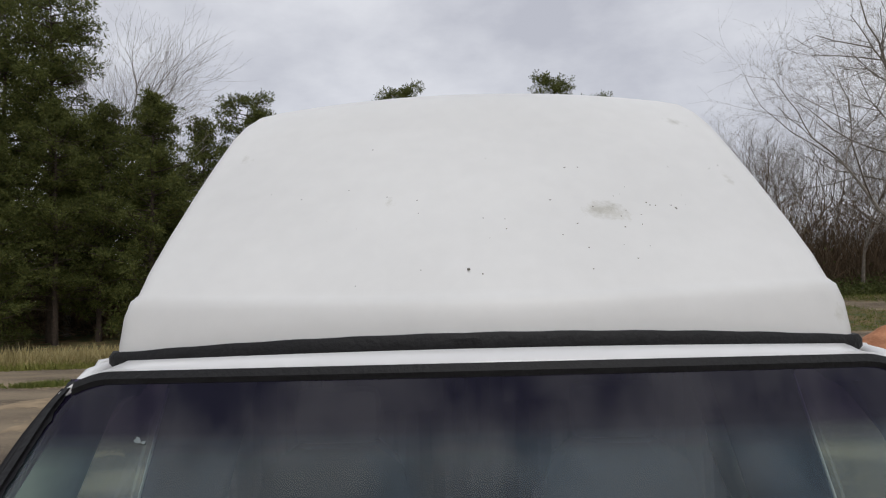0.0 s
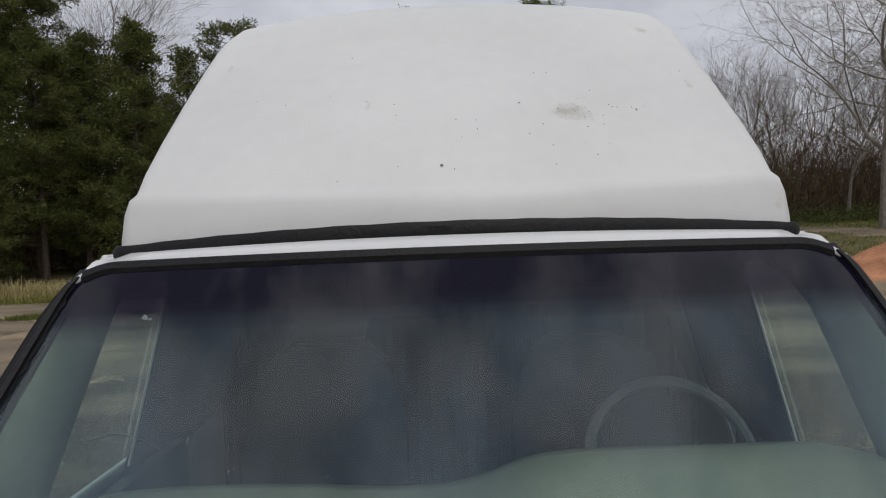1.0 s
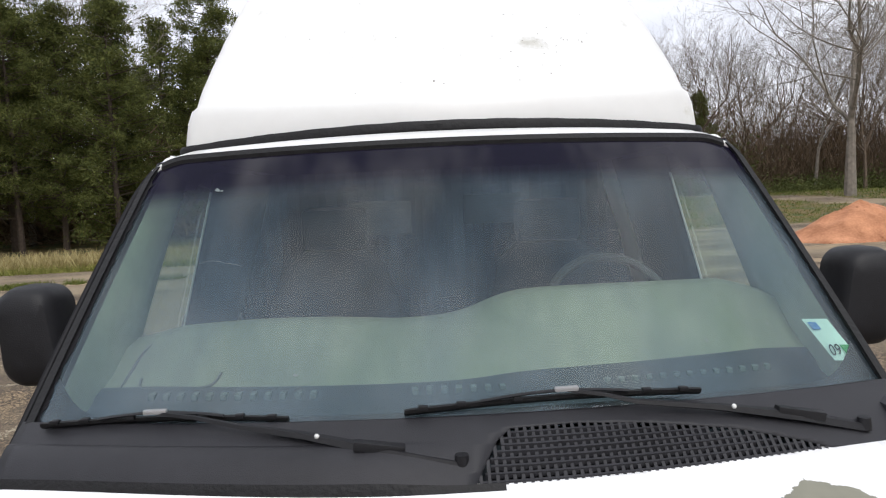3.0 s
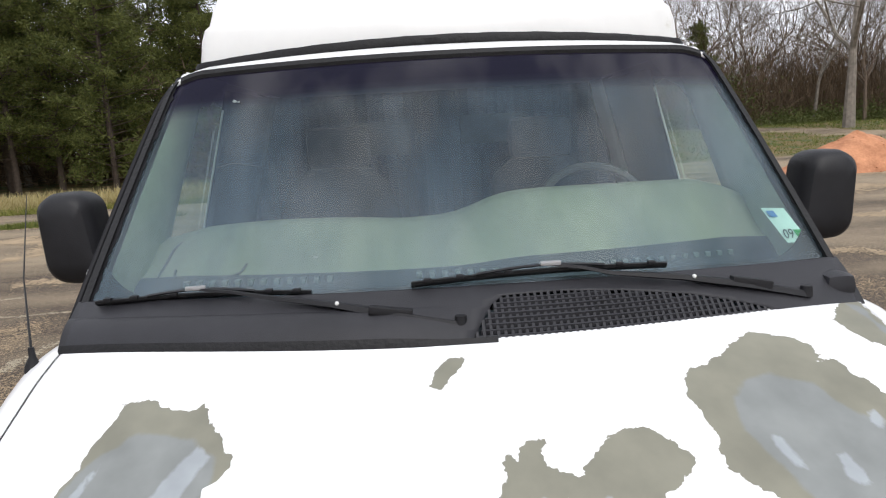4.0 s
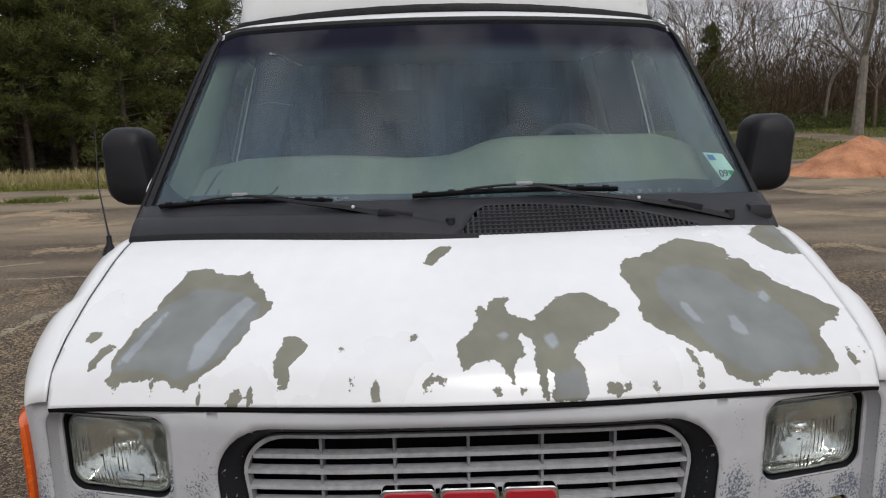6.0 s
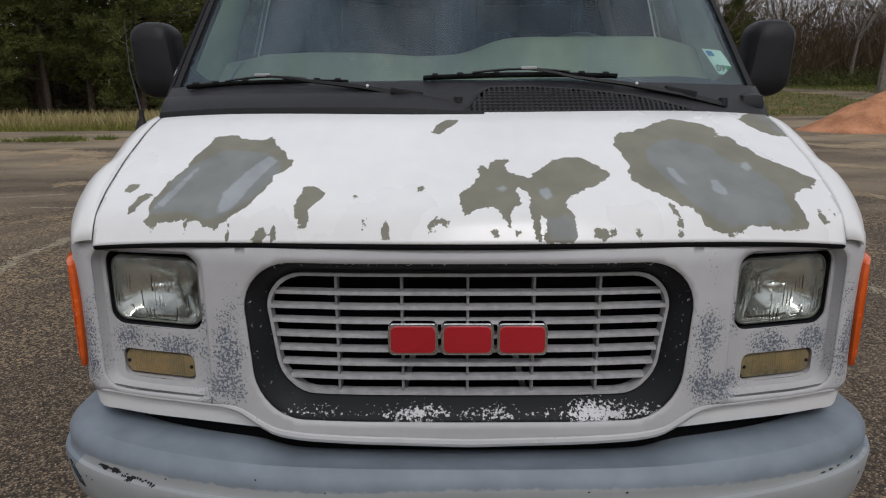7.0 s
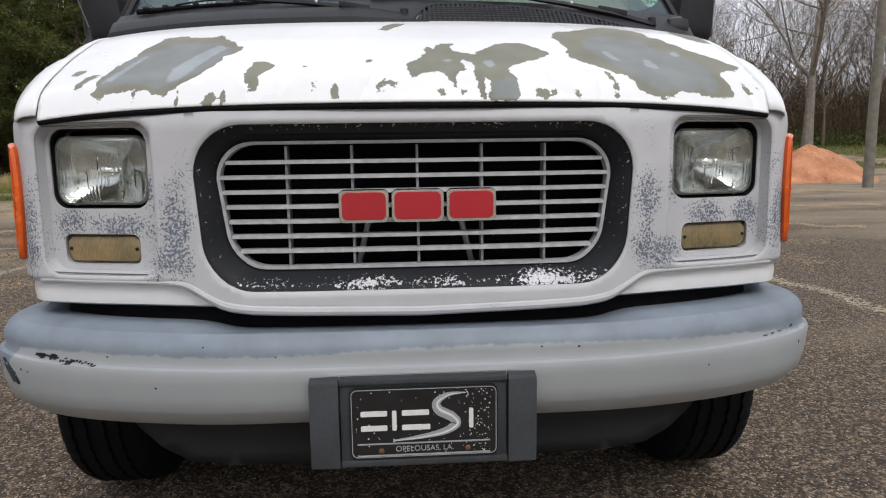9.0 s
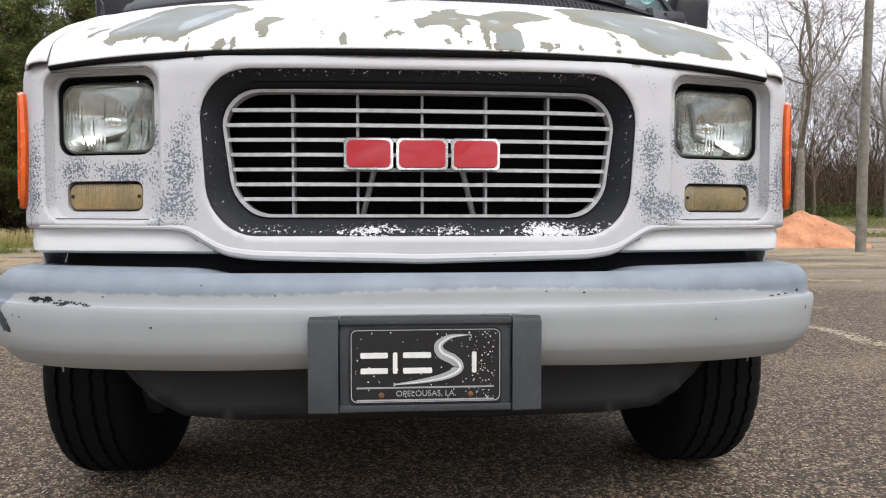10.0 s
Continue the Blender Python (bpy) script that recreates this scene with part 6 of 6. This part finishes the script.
    L(bp.outputs[0], b.inputs["Normal"])
    return m


def grass_at(x, y):
    """1 where grass grows, 0 on the asphalt."""
    if x < 2:
        edge = 21.4 + 0.12 * (x + 13)
    else:
        edge = 27.0 + 0.15 * (x - 15)
    road = abs((x - 20) * 0.823 + (y - 42) * 0.57) < 1.7 and 29 < y < 52
    return 0.0 if road else max(0.0, min(1.0, (y - edge) / 1.2))


def build_ground():
    xs = sorted({-900.0, -400.0, -200.0, -120.0, 120.0, 200.0, 400.0, 900.0} | {float(v) for v in np.arange(-80, 81, 1.6)})
    ys = sorted({-900.0, -300.0, -100.0, -50.0, 150.0, 250.0, 500.0, 1500.0} | {float(v) for v in np.arange(-20, 16, 4)} | {float(v) for v in np.arange(16, 60, 0.8)} | {float(v) for v in np.arange(60, 110, 5)})
    vs = [(x, y, land(x, y)) for y in ys for x in xs]
    n = len(xs)
    fs = [(j * n + i, j * n + i + 1, (j + 1) * n + i + 1, (j + 1) * n + i) for j in range(len(ys) - 1) for i in range(n - 1)]
    me = bpy.data.meshes.new("ground")
    me.from_pydata(vs, [], fs)
    me.polygons.foreach_set("use_smooth", [True] * len(fs))
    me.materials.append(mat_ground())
    g = tagged(new("ground", me), "weathered grey asphalt lot with exposed stones and grassy edges", "ground", kind="structure")
    field(g, "grass", lambda x, y, z: grass_at(x, y))
    # pale tone rises from 3 to 12 m off the van
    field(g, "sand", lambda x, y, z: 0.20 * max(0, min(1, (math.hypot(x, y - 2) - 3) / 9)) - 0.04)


build_ground()


def flakes(name, label, runs, seed, m):
    """Worn patches on the asphalt: many thin ragged flakes scattered along lines (x0, y0, x1, y1, half width, count, size)."""
    rnd = random.Random(seed)
    vs, fs = [], []
    for x0, y0, x1, y1, w, count, size in runs:
        dx, dy = x1 - x0, y1 - y0
        n = math.hypot(dx, dy)
        for _ in range(count):
            t, o = rnd.uniform(-0.03, 1.03), rnd.gauss(0, 0.5) * w
            o += 0.6 * w * math.sin(t * 9 + x0)
            cx, cy = x0 + dx * t - dy / n * o, y0 + dy * t + dx / n * o
            r = size * rnd.uniform(0.35, 1.3)
            k = rnd.choice((5, 6, 7))
            i = len(vs)
            vs += [(cx + r * rnd.uniform(0.5, 1.3) * math.cos(a * math.tau / k), cy + r * rnd.uniform(0.5, 1.3) * math.sin(a * math.tau / k), 0.003 + 0.002 * rnd.random()) for a in range(k)]
            fs.append(tuple(range(i, i + k)))
    me = bpy.data.meshes.new(name)
    me.from_pydata(vs, [], fs)
    me.materials.append(m)
    tagged(new(name, me), label, "asphalt wear", kind="stuff")


M_PALE = mat("pale_worn_paint", (0.40, 0.345, 0.25), 0.9, var=0.3, scale=12)
M_WASH = mat("sandy_wash", (0.34, 0.255, 0.16), 0.95, var=0.3, scale=3)
flakes("worn_paint_line", "faded cream paint lines broken up on the asphalt", [
    (-3.72, 3.6, -3.83, 5.1, 0.075, 800, 0.012), (-3.83, 5.1, -3.66, 5.9, 0.06, 320, 0.011), (-5.2, 6.86, -4.2, 6.95, 0.04, 320, 0.011), (-6.8, 7.45, -5.4, 7.9, 0.06, 380, 0.013),
    (3.02, 3.95, 3.12, 2.7, 0.09, 620, 0.012), (3.12, 2.7, 3.35, 1.9, 0.08, 260, 0.012), (-3.72, 3.6, -3.5, 2.2, 0.08, 420, 0.012), (3.0, 3.95, 2.9, 5.2, 0.09, 320, 0.012)], 41, M_PALE)
flakes("sandy_patches", "pale sandy wash lying in low patches of the lot", [
    (-4.6, 5.4, -3.3, 3.7, 0.55, 2600, 0.012), (-3.3, 3.7, -2.3, 2.2, 0.40, 1800, 0.010), (-5.6, 6.2, -4.2, 6.0, 0.45, 1500, 0.015), (3.2, 4.6, 4.6, 6.4, 0.5, 1500, 0.013),
    (-10.4, 13.9, -8.2, 14.0, 0.35, 1500, 0.05), (-9.4, 14.7, -7.0, 12.2, 0.5, 1500, 0.045), (-7.8, 11.6, -6.2, 12.0, 0.3, 900, 0.04), (6.8, 11.1, 9.0, 10.7, 0.3, 900, 0.045), (9.0, 15.2, 12.0, 15.0, 0.7, 1800, 0.06), (10.8, 18.6, 16.5, 18.2, 0.8, 2200, 0.06), (5.2, 7.9, 6.2, 7.2, 0.22, 600, 0.025), (-6.0, 8.8, -4.8, 9.4, 0.25, 600, 0.03), (-12.0, 17.4, -8.5, 17.2, 0.5, 1500, 0.05)], 42, M_WASH)


# ---- trees ----
def mat_leaf(name, a, b, trans=0.15):
    m = bpy.data.materials.new(name)
    m.use_nodes = True
    nt = m.node_tree
    N, L = nt.nodes.new, nt.links.new
    bs = nt.nodes["Principled BSDF"]
    ge, ramp = N("ShaderNodeNewGeometry"), N("ShaderNodeValToRGB")
    ramp.color_ramp.elements[0].color, ramp.color_ramp.elements[1].color = (*a, 1), (*b, 1)
    L(ge.outputs["Random Per Island"], ramp.inputs[0])
    L(ramp.outputs[0], bs.inputs["Base Color"])
    bs.inputs["Roughness"].default_value = 0.75
    bs.inputs["Specular IOR Level"].default_value = 0.25
    if trans:
        tl, mx = N("ShaderNodeBsdfTranslucent"), N("ShaderNodeMixShader")
        mx.inputs[0].default_value = trans
        L(ramp.outputs[0], tl.inputs[0])
        L(bs.outputs[0], mx.inputs[1])
        L(tl.outputs[0], mx.inputs[2])
        L(mx.outputs[0], nt.nodes["Material Output"].inputs[0])
    return m


M_NEEDLE = mat_leaf("pine_needles", (0.058, 0.078, 0.023), (0.180, 0.190, 0.055), 0.38)
M_BUSH = mat_leaf("spring_leaves", (0.055, 0.075, 0.02), (0.13, 0.14, 0.045))
M_LITTER = mat_leaf("brown_twigs", (0.065, 0.045, 0.028), (0.18, 0.125, 0.078), 0.0)
M_STRAW = mat_leaf("dry_grass", (0.30, 0.24, 0.10), (0.50, 0.43, 0.22))
M_GRASS = mat_leaf("green_grass", (0.075, 0.11, 0.02), (0.21, 0.22, 0.06))
M_LUSH = mat_leaf("lush_grass", (0.13, 0.15, 0.03), (0.32, 0.31, 0.09))
M_PINEBARK = mat("pine_bark", (0.075, 0.055, 0.042), 0.9, var=0.4, scale=5, bump=0.5, bump_scale=14)
M_GREYBARK = mat("grey_bark", (0.205, 0.18, 0.15), 0.9, var=0.35, scale=4, bump=0.4, bump_scale=18)
M_DARKBARK = mat("dark_bark", (0.135, 0.100, 0.072), 0.9, var=0.35, scale=4)
M_SAND = mat("red_sand", (0.42, 0.165, 0.075), 0.95, var=0.28, scale=1.6, bump=0.7, bump_scale=9, color2=(0.50, 0.24, 0.13))
M_POLE = mat("weathered_pole", (0.17, 0.155, 0.125), 0.9, var=0.3, scale=6, bump=0.4, bump_scale=40)


def mesh_object(name, verts, faces, material, parent=None):
    me = bpy.data.meshes.new(name)
    me.from_pydata(verts, [], faces)
    me.materials.append(material)
    ob = new(name, me)
    if parent is not None:
        ob.parent = parent
    return ob


M_CHIPSTONE = mat_leaf("pale_chippings", (0.08, 0.062, 0.045), (0.66, 0.54, 0.41), 0.0)


def build_chippings():
    """Stones standing proud of the worn asphalt near the van."""
    rnd = random.Random(51)
    vs, fs = [], []
    for _ in range(26000):
        a = rnd.uniform(0.75, 3.6)
        x, y = rnd.choice((-1, 1)) * a, rnd.uniform(-0.6, 4.8)
        if rnd.random() < 0.42:
            x, y = rnd.uniform(-1.3, 1.3), rnd.uniform(-0.3, 2.2)
        r = rnd.uniform(0.0018, 0.0042)
        t, h = rnd.uniform(0, math.tau), r * rnd.uniform(0.35, 0.7)
        i = len(vs)
        for k in range(5):
            q = r * rnd.uniform(0.7, 1.25)
            vs.append((x + q * math.cos(t + k * 1.2566), y + q * math.sin(t + k * 1.2566), h * rnd.uniform(0.0, 0.4)))
        vs.append((x + rnd.gauss(0, 0.2) * r, y + rnd.gauss(0, 0.2) * r, h))
        fs += [(i + k, i + (k + 1) % 5, i + 5) for k in range(5)]
    tagged(mesh_object("chippings", vs, fs, M_CHIPSTONE), "small pale stones exposed in the worn asphalt", "stones", kind="stuff")


build_chippings()


def pine(seed, h, bare_to=0.35, spread=0.2, blades=5200, taper=0.4):
    """A tall pine: trunk, limbs and a crown of needle tufts."""
    rnd = random.Random(seed)
    t = thing("pine_tree", "tall dark green loblolly pine at the wood's edge", "tree", group="pines")
    bm = bmesh.new()
    lean = rnd.uniform(-0.02, 0.02)
    tube(bm, [(lean * h * k, rnd.uniform(-0.05, 0.05), h * k) for k in (0, 0.2, 0.4, 0.6, 0.8, 0.97)], [0.20 * h / 15, 0.17 * h / 15, 0.14 * h / 15, 0.10 * h / 15, 0.06 * h / 15, 0.015], 7)
    tufts = []
    z = h * bare_to
    while z < h:
        k = (z / h - bare_to) / (1 - bare_to)
        r = h * spread * (0.6 + 0.6 * math.sin(math.pi * min(1, 0.15 + 0.8 * k))) * (1 - 0.42 * k - taper * max(0.0, k - 0.6) / 0.4 * k) * rnd.uniform(0.4, 1.45)
        a = rnd.uniform(0, math.tau)
        for q in range(rnd.choice((1, 2, 2, 3))):
            a += rnd.uniform(1.4, 2.6)
            up = rnd.uniform(0.05, 0.35)
            rr = r * rnd.uniform(0.6, 1.1)
            p0 = Vector((lean * z, 0, z))
            p1 = p0 + Vector((math.cos(a) * rr, math.sin(a) * rr, rr * up))
            tube(bm, [p0, p0.lerp(p1, 0.55) + Vector((0, 0, -0.05 * rr)), p1], [0.035, 0.022, 0.008], 4, False)
            for _ in range(20):
                c = p0.lerp(p1, 0.3 + 0.75 * rnd.random() ** 0.8) + Vector((rnd.gauss(0, 0.26), rnd.gauss(0, 0.26), rnd.gauss(0.1, 0.16)))
                tufts.append((c, rnd.uniform(0.17, 0.36)))
        z += h * 0.0135 * rnd.uniform(0.7, 1.5)
    part("trunk", bm, M_PINEBARK, t)
    vs, fs = [], []
    per = max(6, blades // max(1, len(tufts)))
    for c, r in tufts:
        for _ in range(per):
            d = Vector((rnd.gauss(0, 1), rnd.gauss(0, 1), rnd.gauss(0.25, 0.8))).normalized()
            s = d.cross(Vector((rnd.gauss(0, 1), rnd.gauss(0, 1), rnd.gauss(0, 1)))).normalized() * r * rnd.uniform(0.07, 0.125) * (2.6 if blades < 10000 else 1.0)
            o = c + d * r * rnd.uniform(0.0, 0.55)
            e = o + d * r * rnd.uniform(0.45, 0.85)
            i = len(vs)
            vs += [o, e + s, e - s]
            fs.append((i, i + 1, i + 2))
    mesh_object("crown", vs, fs, M_NEEDLE, t)
    return t


def bare_tree(seed, h, material, forks=6, wide=0.55, name="bare_tree", label="leafless grey deciduous tree with spreading branches", first=0.28, stout=0.016):
    rnd = random.Random(seed)
    t = thing(name, label, "tree", group="bare trees")
    trunk, twig = bmesh.new(), bmesh.new()

    def grow(p, d, length, r, level):
        pts, rad, q = [p], [r], p.copy()
        n = 4 if level < 3 else 3
        for k in range(n):
            w = 0.03 if level == 0 else 0.14
            d = (d + Vector((rnd.gauss(0, w), rnd.gauss(0, w), rnd.gauss(0.02, 0.06)))).normalized()
            q = q + d * length / n
            pts.append(q.copy())
            rad.append(r * (1 - 0.5 * (k + 1) / n))
        tube(trunk if level < 3 else twig, pts, rad, (8, 6, 5, 4, 3, 3, 3)[level], False)
        if level >= forks:
            return
        for k in range((4, 5, 5, 4, 4, 3)[min(level, 5)]):
            u = rnd.uniform(0.35, 1.0) if level else rnd.uniform(0.75, 1.0)
            lead = k == 0 and level < 3
            u = 1.0 if lead else u
            i = min(int(u * n), n - 1)
            o = pts[i].lerp(pts[i + 1], u * n - i)
            a, b = rnd.uniform(0, math.tau), wide * rnd.uniform(0.6, 1.3) * (0.3 if lead else 1.0)
            s = d.orthogonal().normalized()
            s = Matrix.Rotation(a, 3, d) @ s
            nd = (d * math.cos(b) + s * math.sin(b) + Vector((0, 0, 0.06))).normalized()
            grow(o, nd, length * rnd.uniform(0.55, 0.85) * (1.6 if level == 0 else 1), r * 0.5 if lead else max(0.0042, r * rnd.uniform(0.30, 0.52)), level + 1)
    grow(Vector((0, 0, -0.1)), Vector((0, 0, 1)), h * first, h * stout, 0)
    part("trunk", trunk, material, t, recalc=False)
    part("crown", twig, material, t, recalc=False)
    return t


def plant(ob, x, y, turn=0.0, scale=1.0, first=False):
    m = pose(x, y, land(x, y), 0, 0, turn) @ Matrix.Scale(scale, 4)
    if first:
        ob.matrix_basis = m
        return ob
    c = copy_thing(ob, Matrix())
    c.matrix_basis = m
    return c


def build_woods():
    rnd = random.Random(3)
    # pines along the lot's far edge, and a few behind the van
    kinds = [pine(1, 15, 0.14, 0.235, 40000), pine(2, 14, 0.08, 0.25, 40000), pine(4, 16.5, 0.45, 0.185, 34000, 0.0), pine(7, 12, 0.04, 0.27, 40000), pine(9, 14, 0.12, 0.21, 6000)]
    spots = [(0, -23.4, 31, 10, 0.95), (2, -20.8, 33.5, 80, 1.08), (0, -19.6, 32.0, 80, 0.80), (3, -15.4, 33, 200, 1.02), (2, -11.3, 36, 40, 0.78), (1, -18.3, 33.5, 30, 0.85), (0, -27, 33, 120, 1.1), (1, -31, 32, 300, 1.05), (3, -21, 29.5, 20, 0.8), (3, -26, 29.8, 140, 0.85), (0, -36, 33, 220, 1.1), (2, -24.5, 35, 260, 1.15), (1, -16.5, 37, 10, 0.62), (3, -13, 39, 300, 0.55), (0, -11, 41, 60, 0.5), (2, -3.6, 47, 10, 0.98), (2, 7.4, 50, 100, 1.01), (2, 10.9, 52, 10, 0.95), (3, -9, 44, 90, 0.8), (1, -4, 52, 0, 0.8), (3, 1, 54, 0, 0.8), (3, 7, 56, 0, 0.8), (1, -41, 34, 0, 1.1), (0, -47, 33, 0, 1.0)]
    spots += [(4, -46 + i * 3.0, 40 + 3 * math.sin(i * 2.1), i * 50, (0.8 if i < 10 else 0.6) + 0.08 * math.sin(i * 3)) for i in range(14)]
    spots += [(4, -40 + i * 2.3, 46 + 2 * math.sin(i * 1.7), i * 70, 0.86 + 0.1 * math.sin(i * 2)) for i in range(13)]
    used = set()
    for k, x, y, turn, sc in spots:
        plant(kinds[k], x, y, turn, sc, k not in used)
        used.add(k)
    # unseen pines added behind the camera and to its sides, blocking the low sky
    for i in range(34):
        a = radians(-52 + 284 * (i + 0.5) / 34)
        d = 44 + 5 * math.sin(i * 2.3)
        x, y = math.cos(-a) * d, math.sin(-a) * d + 4
        if y < 26:
            plant(kinds[4], x, y, i * 77, 1.0 + 0.15 * math.sin(i * 5))
    # the broad bare tree by the sand heap and the thin wood behind it
    big = bare_tree(22, 15, M_GREYBARK, 6, 0.85, first=0.30, stout=0.022)
    plant(big, 25.4, 39.0, 30, 1.12, True)
    slim = bare_tree(33, 13, M_GREYBARK, 5, 0.58, "slim_bare_tree", "slim leafless tree in the wood's edge", 0.4)
    plant(slim, -21.8, 36.6, 150, 1.0, True)
    dark = bare_tree(35, 12, M_DARKBARK, 5, 0.60, "dark_bare_tree", "dark leafless tree in the wood's edge", 0.4)
    plant(dark, 18.5, 46, 0, 0.75, True)
    for x, y, sc in ((28, 47, 1.15), (33, 49, 1.0), (38, 47, 1.1), (44, 50, 1.0), (24.5, 50, 1.1), (30, 55, 1.2), (49, 48, 1.0), (55, 46, 1.0), (60, 52, 1.1)):
        plant(slim, x, y, rnd.uniform(0, 360), sc * 0.62)
    for x, y, sc in ((21, 51, 0.9), (26.5, 53, 0.95), (35, 54, 1.0), (41, 53, 1.0), (15, 52, 0.85), (12, 55, 0.9), (46, 56, 1.0), (31, 46, 0.8), (52, 53, 1.0)):
        plant(dark, x, y, rnd.uniform(0, 360), sc * 0.85)
    plant(big, 36, 45, 190, 0.95)
    plant(kinds[3], 20.5, 49, 0, 0.62)
    plant(kinds[3], 14.5, 50, 50, 0.75)
    plant(kinds[1], 10.5, 52, 50, 0.7)


build_woods()


def scatter(name, label, category, count, place, size, material, seed, up=0.6, width=0.16):
    """Many small blades, as one mass."""
    rnd = random.Random(seed)
    vs, fs = [], []
    for _ in range(count):
        p, r = place(rnd), size * rnd.uniform(0.5, 1.4)
        d = Vector((rnd.gauss(0, 1), rnd.gauss(0, 1), abs(rnd.gauss(up, 0.7)))).normalized()
        s = d.cross(Vector((rnd.gauss(0, 1), rnd.gauss(0, 1), 0.2))).normalized() * r * width
        i = len(vs)
        vs += [p - s, p + s, p + d * r]
        fs.append((i, i + 1, i + 2))
    return tagged(mesh_object(name, vs, fs, material), label, category, kind="stuff")


def build_undergrowth():
    def wood_left(r):
        x, y = r.uniform(-60, 4), r.uniform(35, 50)
        return Vector((x, y, land(x, y) + abs(r.gauss(0, 2.2))))

    def wood_right(r):
        x, y = r.uniform(8, 75), r.uniform(47, 66)
        return Vector((x, y, land(x, y) + abs(r.gauss(0, 3.0))))

    def green_right(r):
        c = r.choice(((21, 46.5, 3.2), (18, 47, 1.2), (26, 46.5, 0.8), (29, 47, 1.0), (33, 47, 1.0), (37, 47, 0.8), (42, 47, 1.0)))
        x, y = r.gauss(c[0], 1.4), r.gauss(c[1], 0.8)
        return Vector((x, y, land(x, y) + abs(r.gauss(0, 0.6)) * c[2]))

    def verge(r):
        x = r.uniform(-60, -2)
        y = 21.9 + 0.12 * (x + 13) + abs(r.gauss(0, 1.6))
        return Vector((x, y, land(x, y)))

    def verge_green(r):
        x = r.uniform(-60, -2)
        y = 21.2 + 0.12 * (x + 13) + abs(r.gauss(0, 0.8))
        return Vector((x, y, land(x, y)))

    def bank(r):
        x = r.uniform(6, 60)
        y = r.uniform(28, 46) + 0.1 * (x - 16)
        return Vector((x, y, land(x, y))) if grass_at(x, y) > 0.5 else Vector((x, 60, land(x, 60)))
    scatter("undergrowth", "brown leafless brush under the pines", "brush", 46000, wood_left, 0.9, M_LITTER, 1, 0.8, 0.05)
    scatter("far_wood_brush", "dense brown winter brush in the far wood", "brush", 130000, wood_right, 1.5, M_LITTER, 2, 2.0, 0.012)
    scatter("green_bushes", "fresh green bushes along the wood", "bush", 14000, green_right, 0.17, M_BUSH, 3, 0.5, 0.28)
    scatter("dry_grass", "straw-coloured dry grass along the lot", "grass", 36000, verge, 0.55, M_STRAW, 4, 1.8, 0.04)
    scatter("verge_grass", "short green grass along the asphalt", "grass", 26000, verge_green, 0.24, M_LUSH, 5, 1.3, 0.06)
    def crack(r):
        x = r.uniform(-13.5, -6)
        y = 17.3 + 0.06 * (x + 13) + r.gauss(0, 0.10) + 0.25 * math.sin(x * 1.7)
        return Vector((x, y, 0.0)) if math.sin(x * 2.3) + math.sin(x * 5.1) > 0.3 else Vector((r.gauss(-10.9, 0.35), 17.05 + r.gauss(0, 0.12), 0.0))
    scatter("crack_weeds", "low weeds growing in a crack of the asphalt", "weeds", 3500, crack, 0.14, M_GRASS, 7, 1.2, 0.07)
    scatter("bank_grass", "green grass on the low bank", "grass", 30000, bank, 0.2, M_GRASS, 6, 1.3, 0.08)


build_undergrowth()


# ---- sand heap and pole ----
def build_heap():
    bm = bmesh.new()
    n, rings = 72, 22
    c = Vector((13.75, 20.4, 0))
    rows = []
    for j in range(rings + 1):
        t = j / rings
        row = []
        for i in range(n):
            a = i * math.tau / n
            rx, ry = 2.35, 1.7
            w = 1 + 0.12 * math.sin(2 * a + 1) + 0.06 * math.sin(5 * a)
            x, y = math.cos(a) * rx * t * w, math.sin(a) * ry * t * w
            h = 1.30 * (max(0, 1 - t) ** 1.08) + 0.12 * math.exp(-((x - 1.5) ** 2 + y * y) / 0.7) * (t < 0.97)
            p = Vector((c.x + x, c.y + y, 0))
            h += 0.09 * noise.noise(p * 1.7) * min(1, 4 * (1 - t)) + 0.04 * noise.noise(p * 6) * min(1, 4 * (1 - t))
            row.append((p.x, p.y, max(0.0, h) - (0.03 if j == rings else 0)))
        rows.append(row)
    loft(bm, rows, True, False)
    tagged(part("sand_mound", bm, M_SAND, None, "mound of orange-red sand dumped on the asphalt"), category="sand mound")
    rnd = random.Random(8)
    bm = bmesh.new()
    for _ in range(70):
        a, t = rnd.uniform(0, math.tau), rnd.uniform(0.2, 1.15)
        x, y = c.x + math.cos(a) * 2.3 * t, c.y + math.sin(a) * 1.7 * t
        r = rnd.uniform(0.015, 0.05)
        h = 1.30 * max(0, 1 - t) ** 1.08
        bmesh.ops.create_icosphere(bm, subdivisions=1, radius=r, matrix=Matrix.Translation((x, y, h + r * 0.3)) @ Matrix.Diagonal((1, 1, 0.7, 1)))
    tagged(part("sand_clods", bm, M_SAND, None, "small clods of red sand round the heap"), category="clods", kind="stuff")


build_heap()


def build_pole():
    bm = bmesh.new()
    tube(bm, [(12.75, 16.1, -0.1), (12.75, 16.1, 2), (12.80, 16.1, 5), (12.88, 16.1, 9)], [0.135, 0.13, 0.115, 0.10], 16)
    pole = part("utility_pole", bm, M_POLE, None, "weathered wooden utility pole standing at the lot's edge")
    tagged(pole, category="pole")


build_pole()
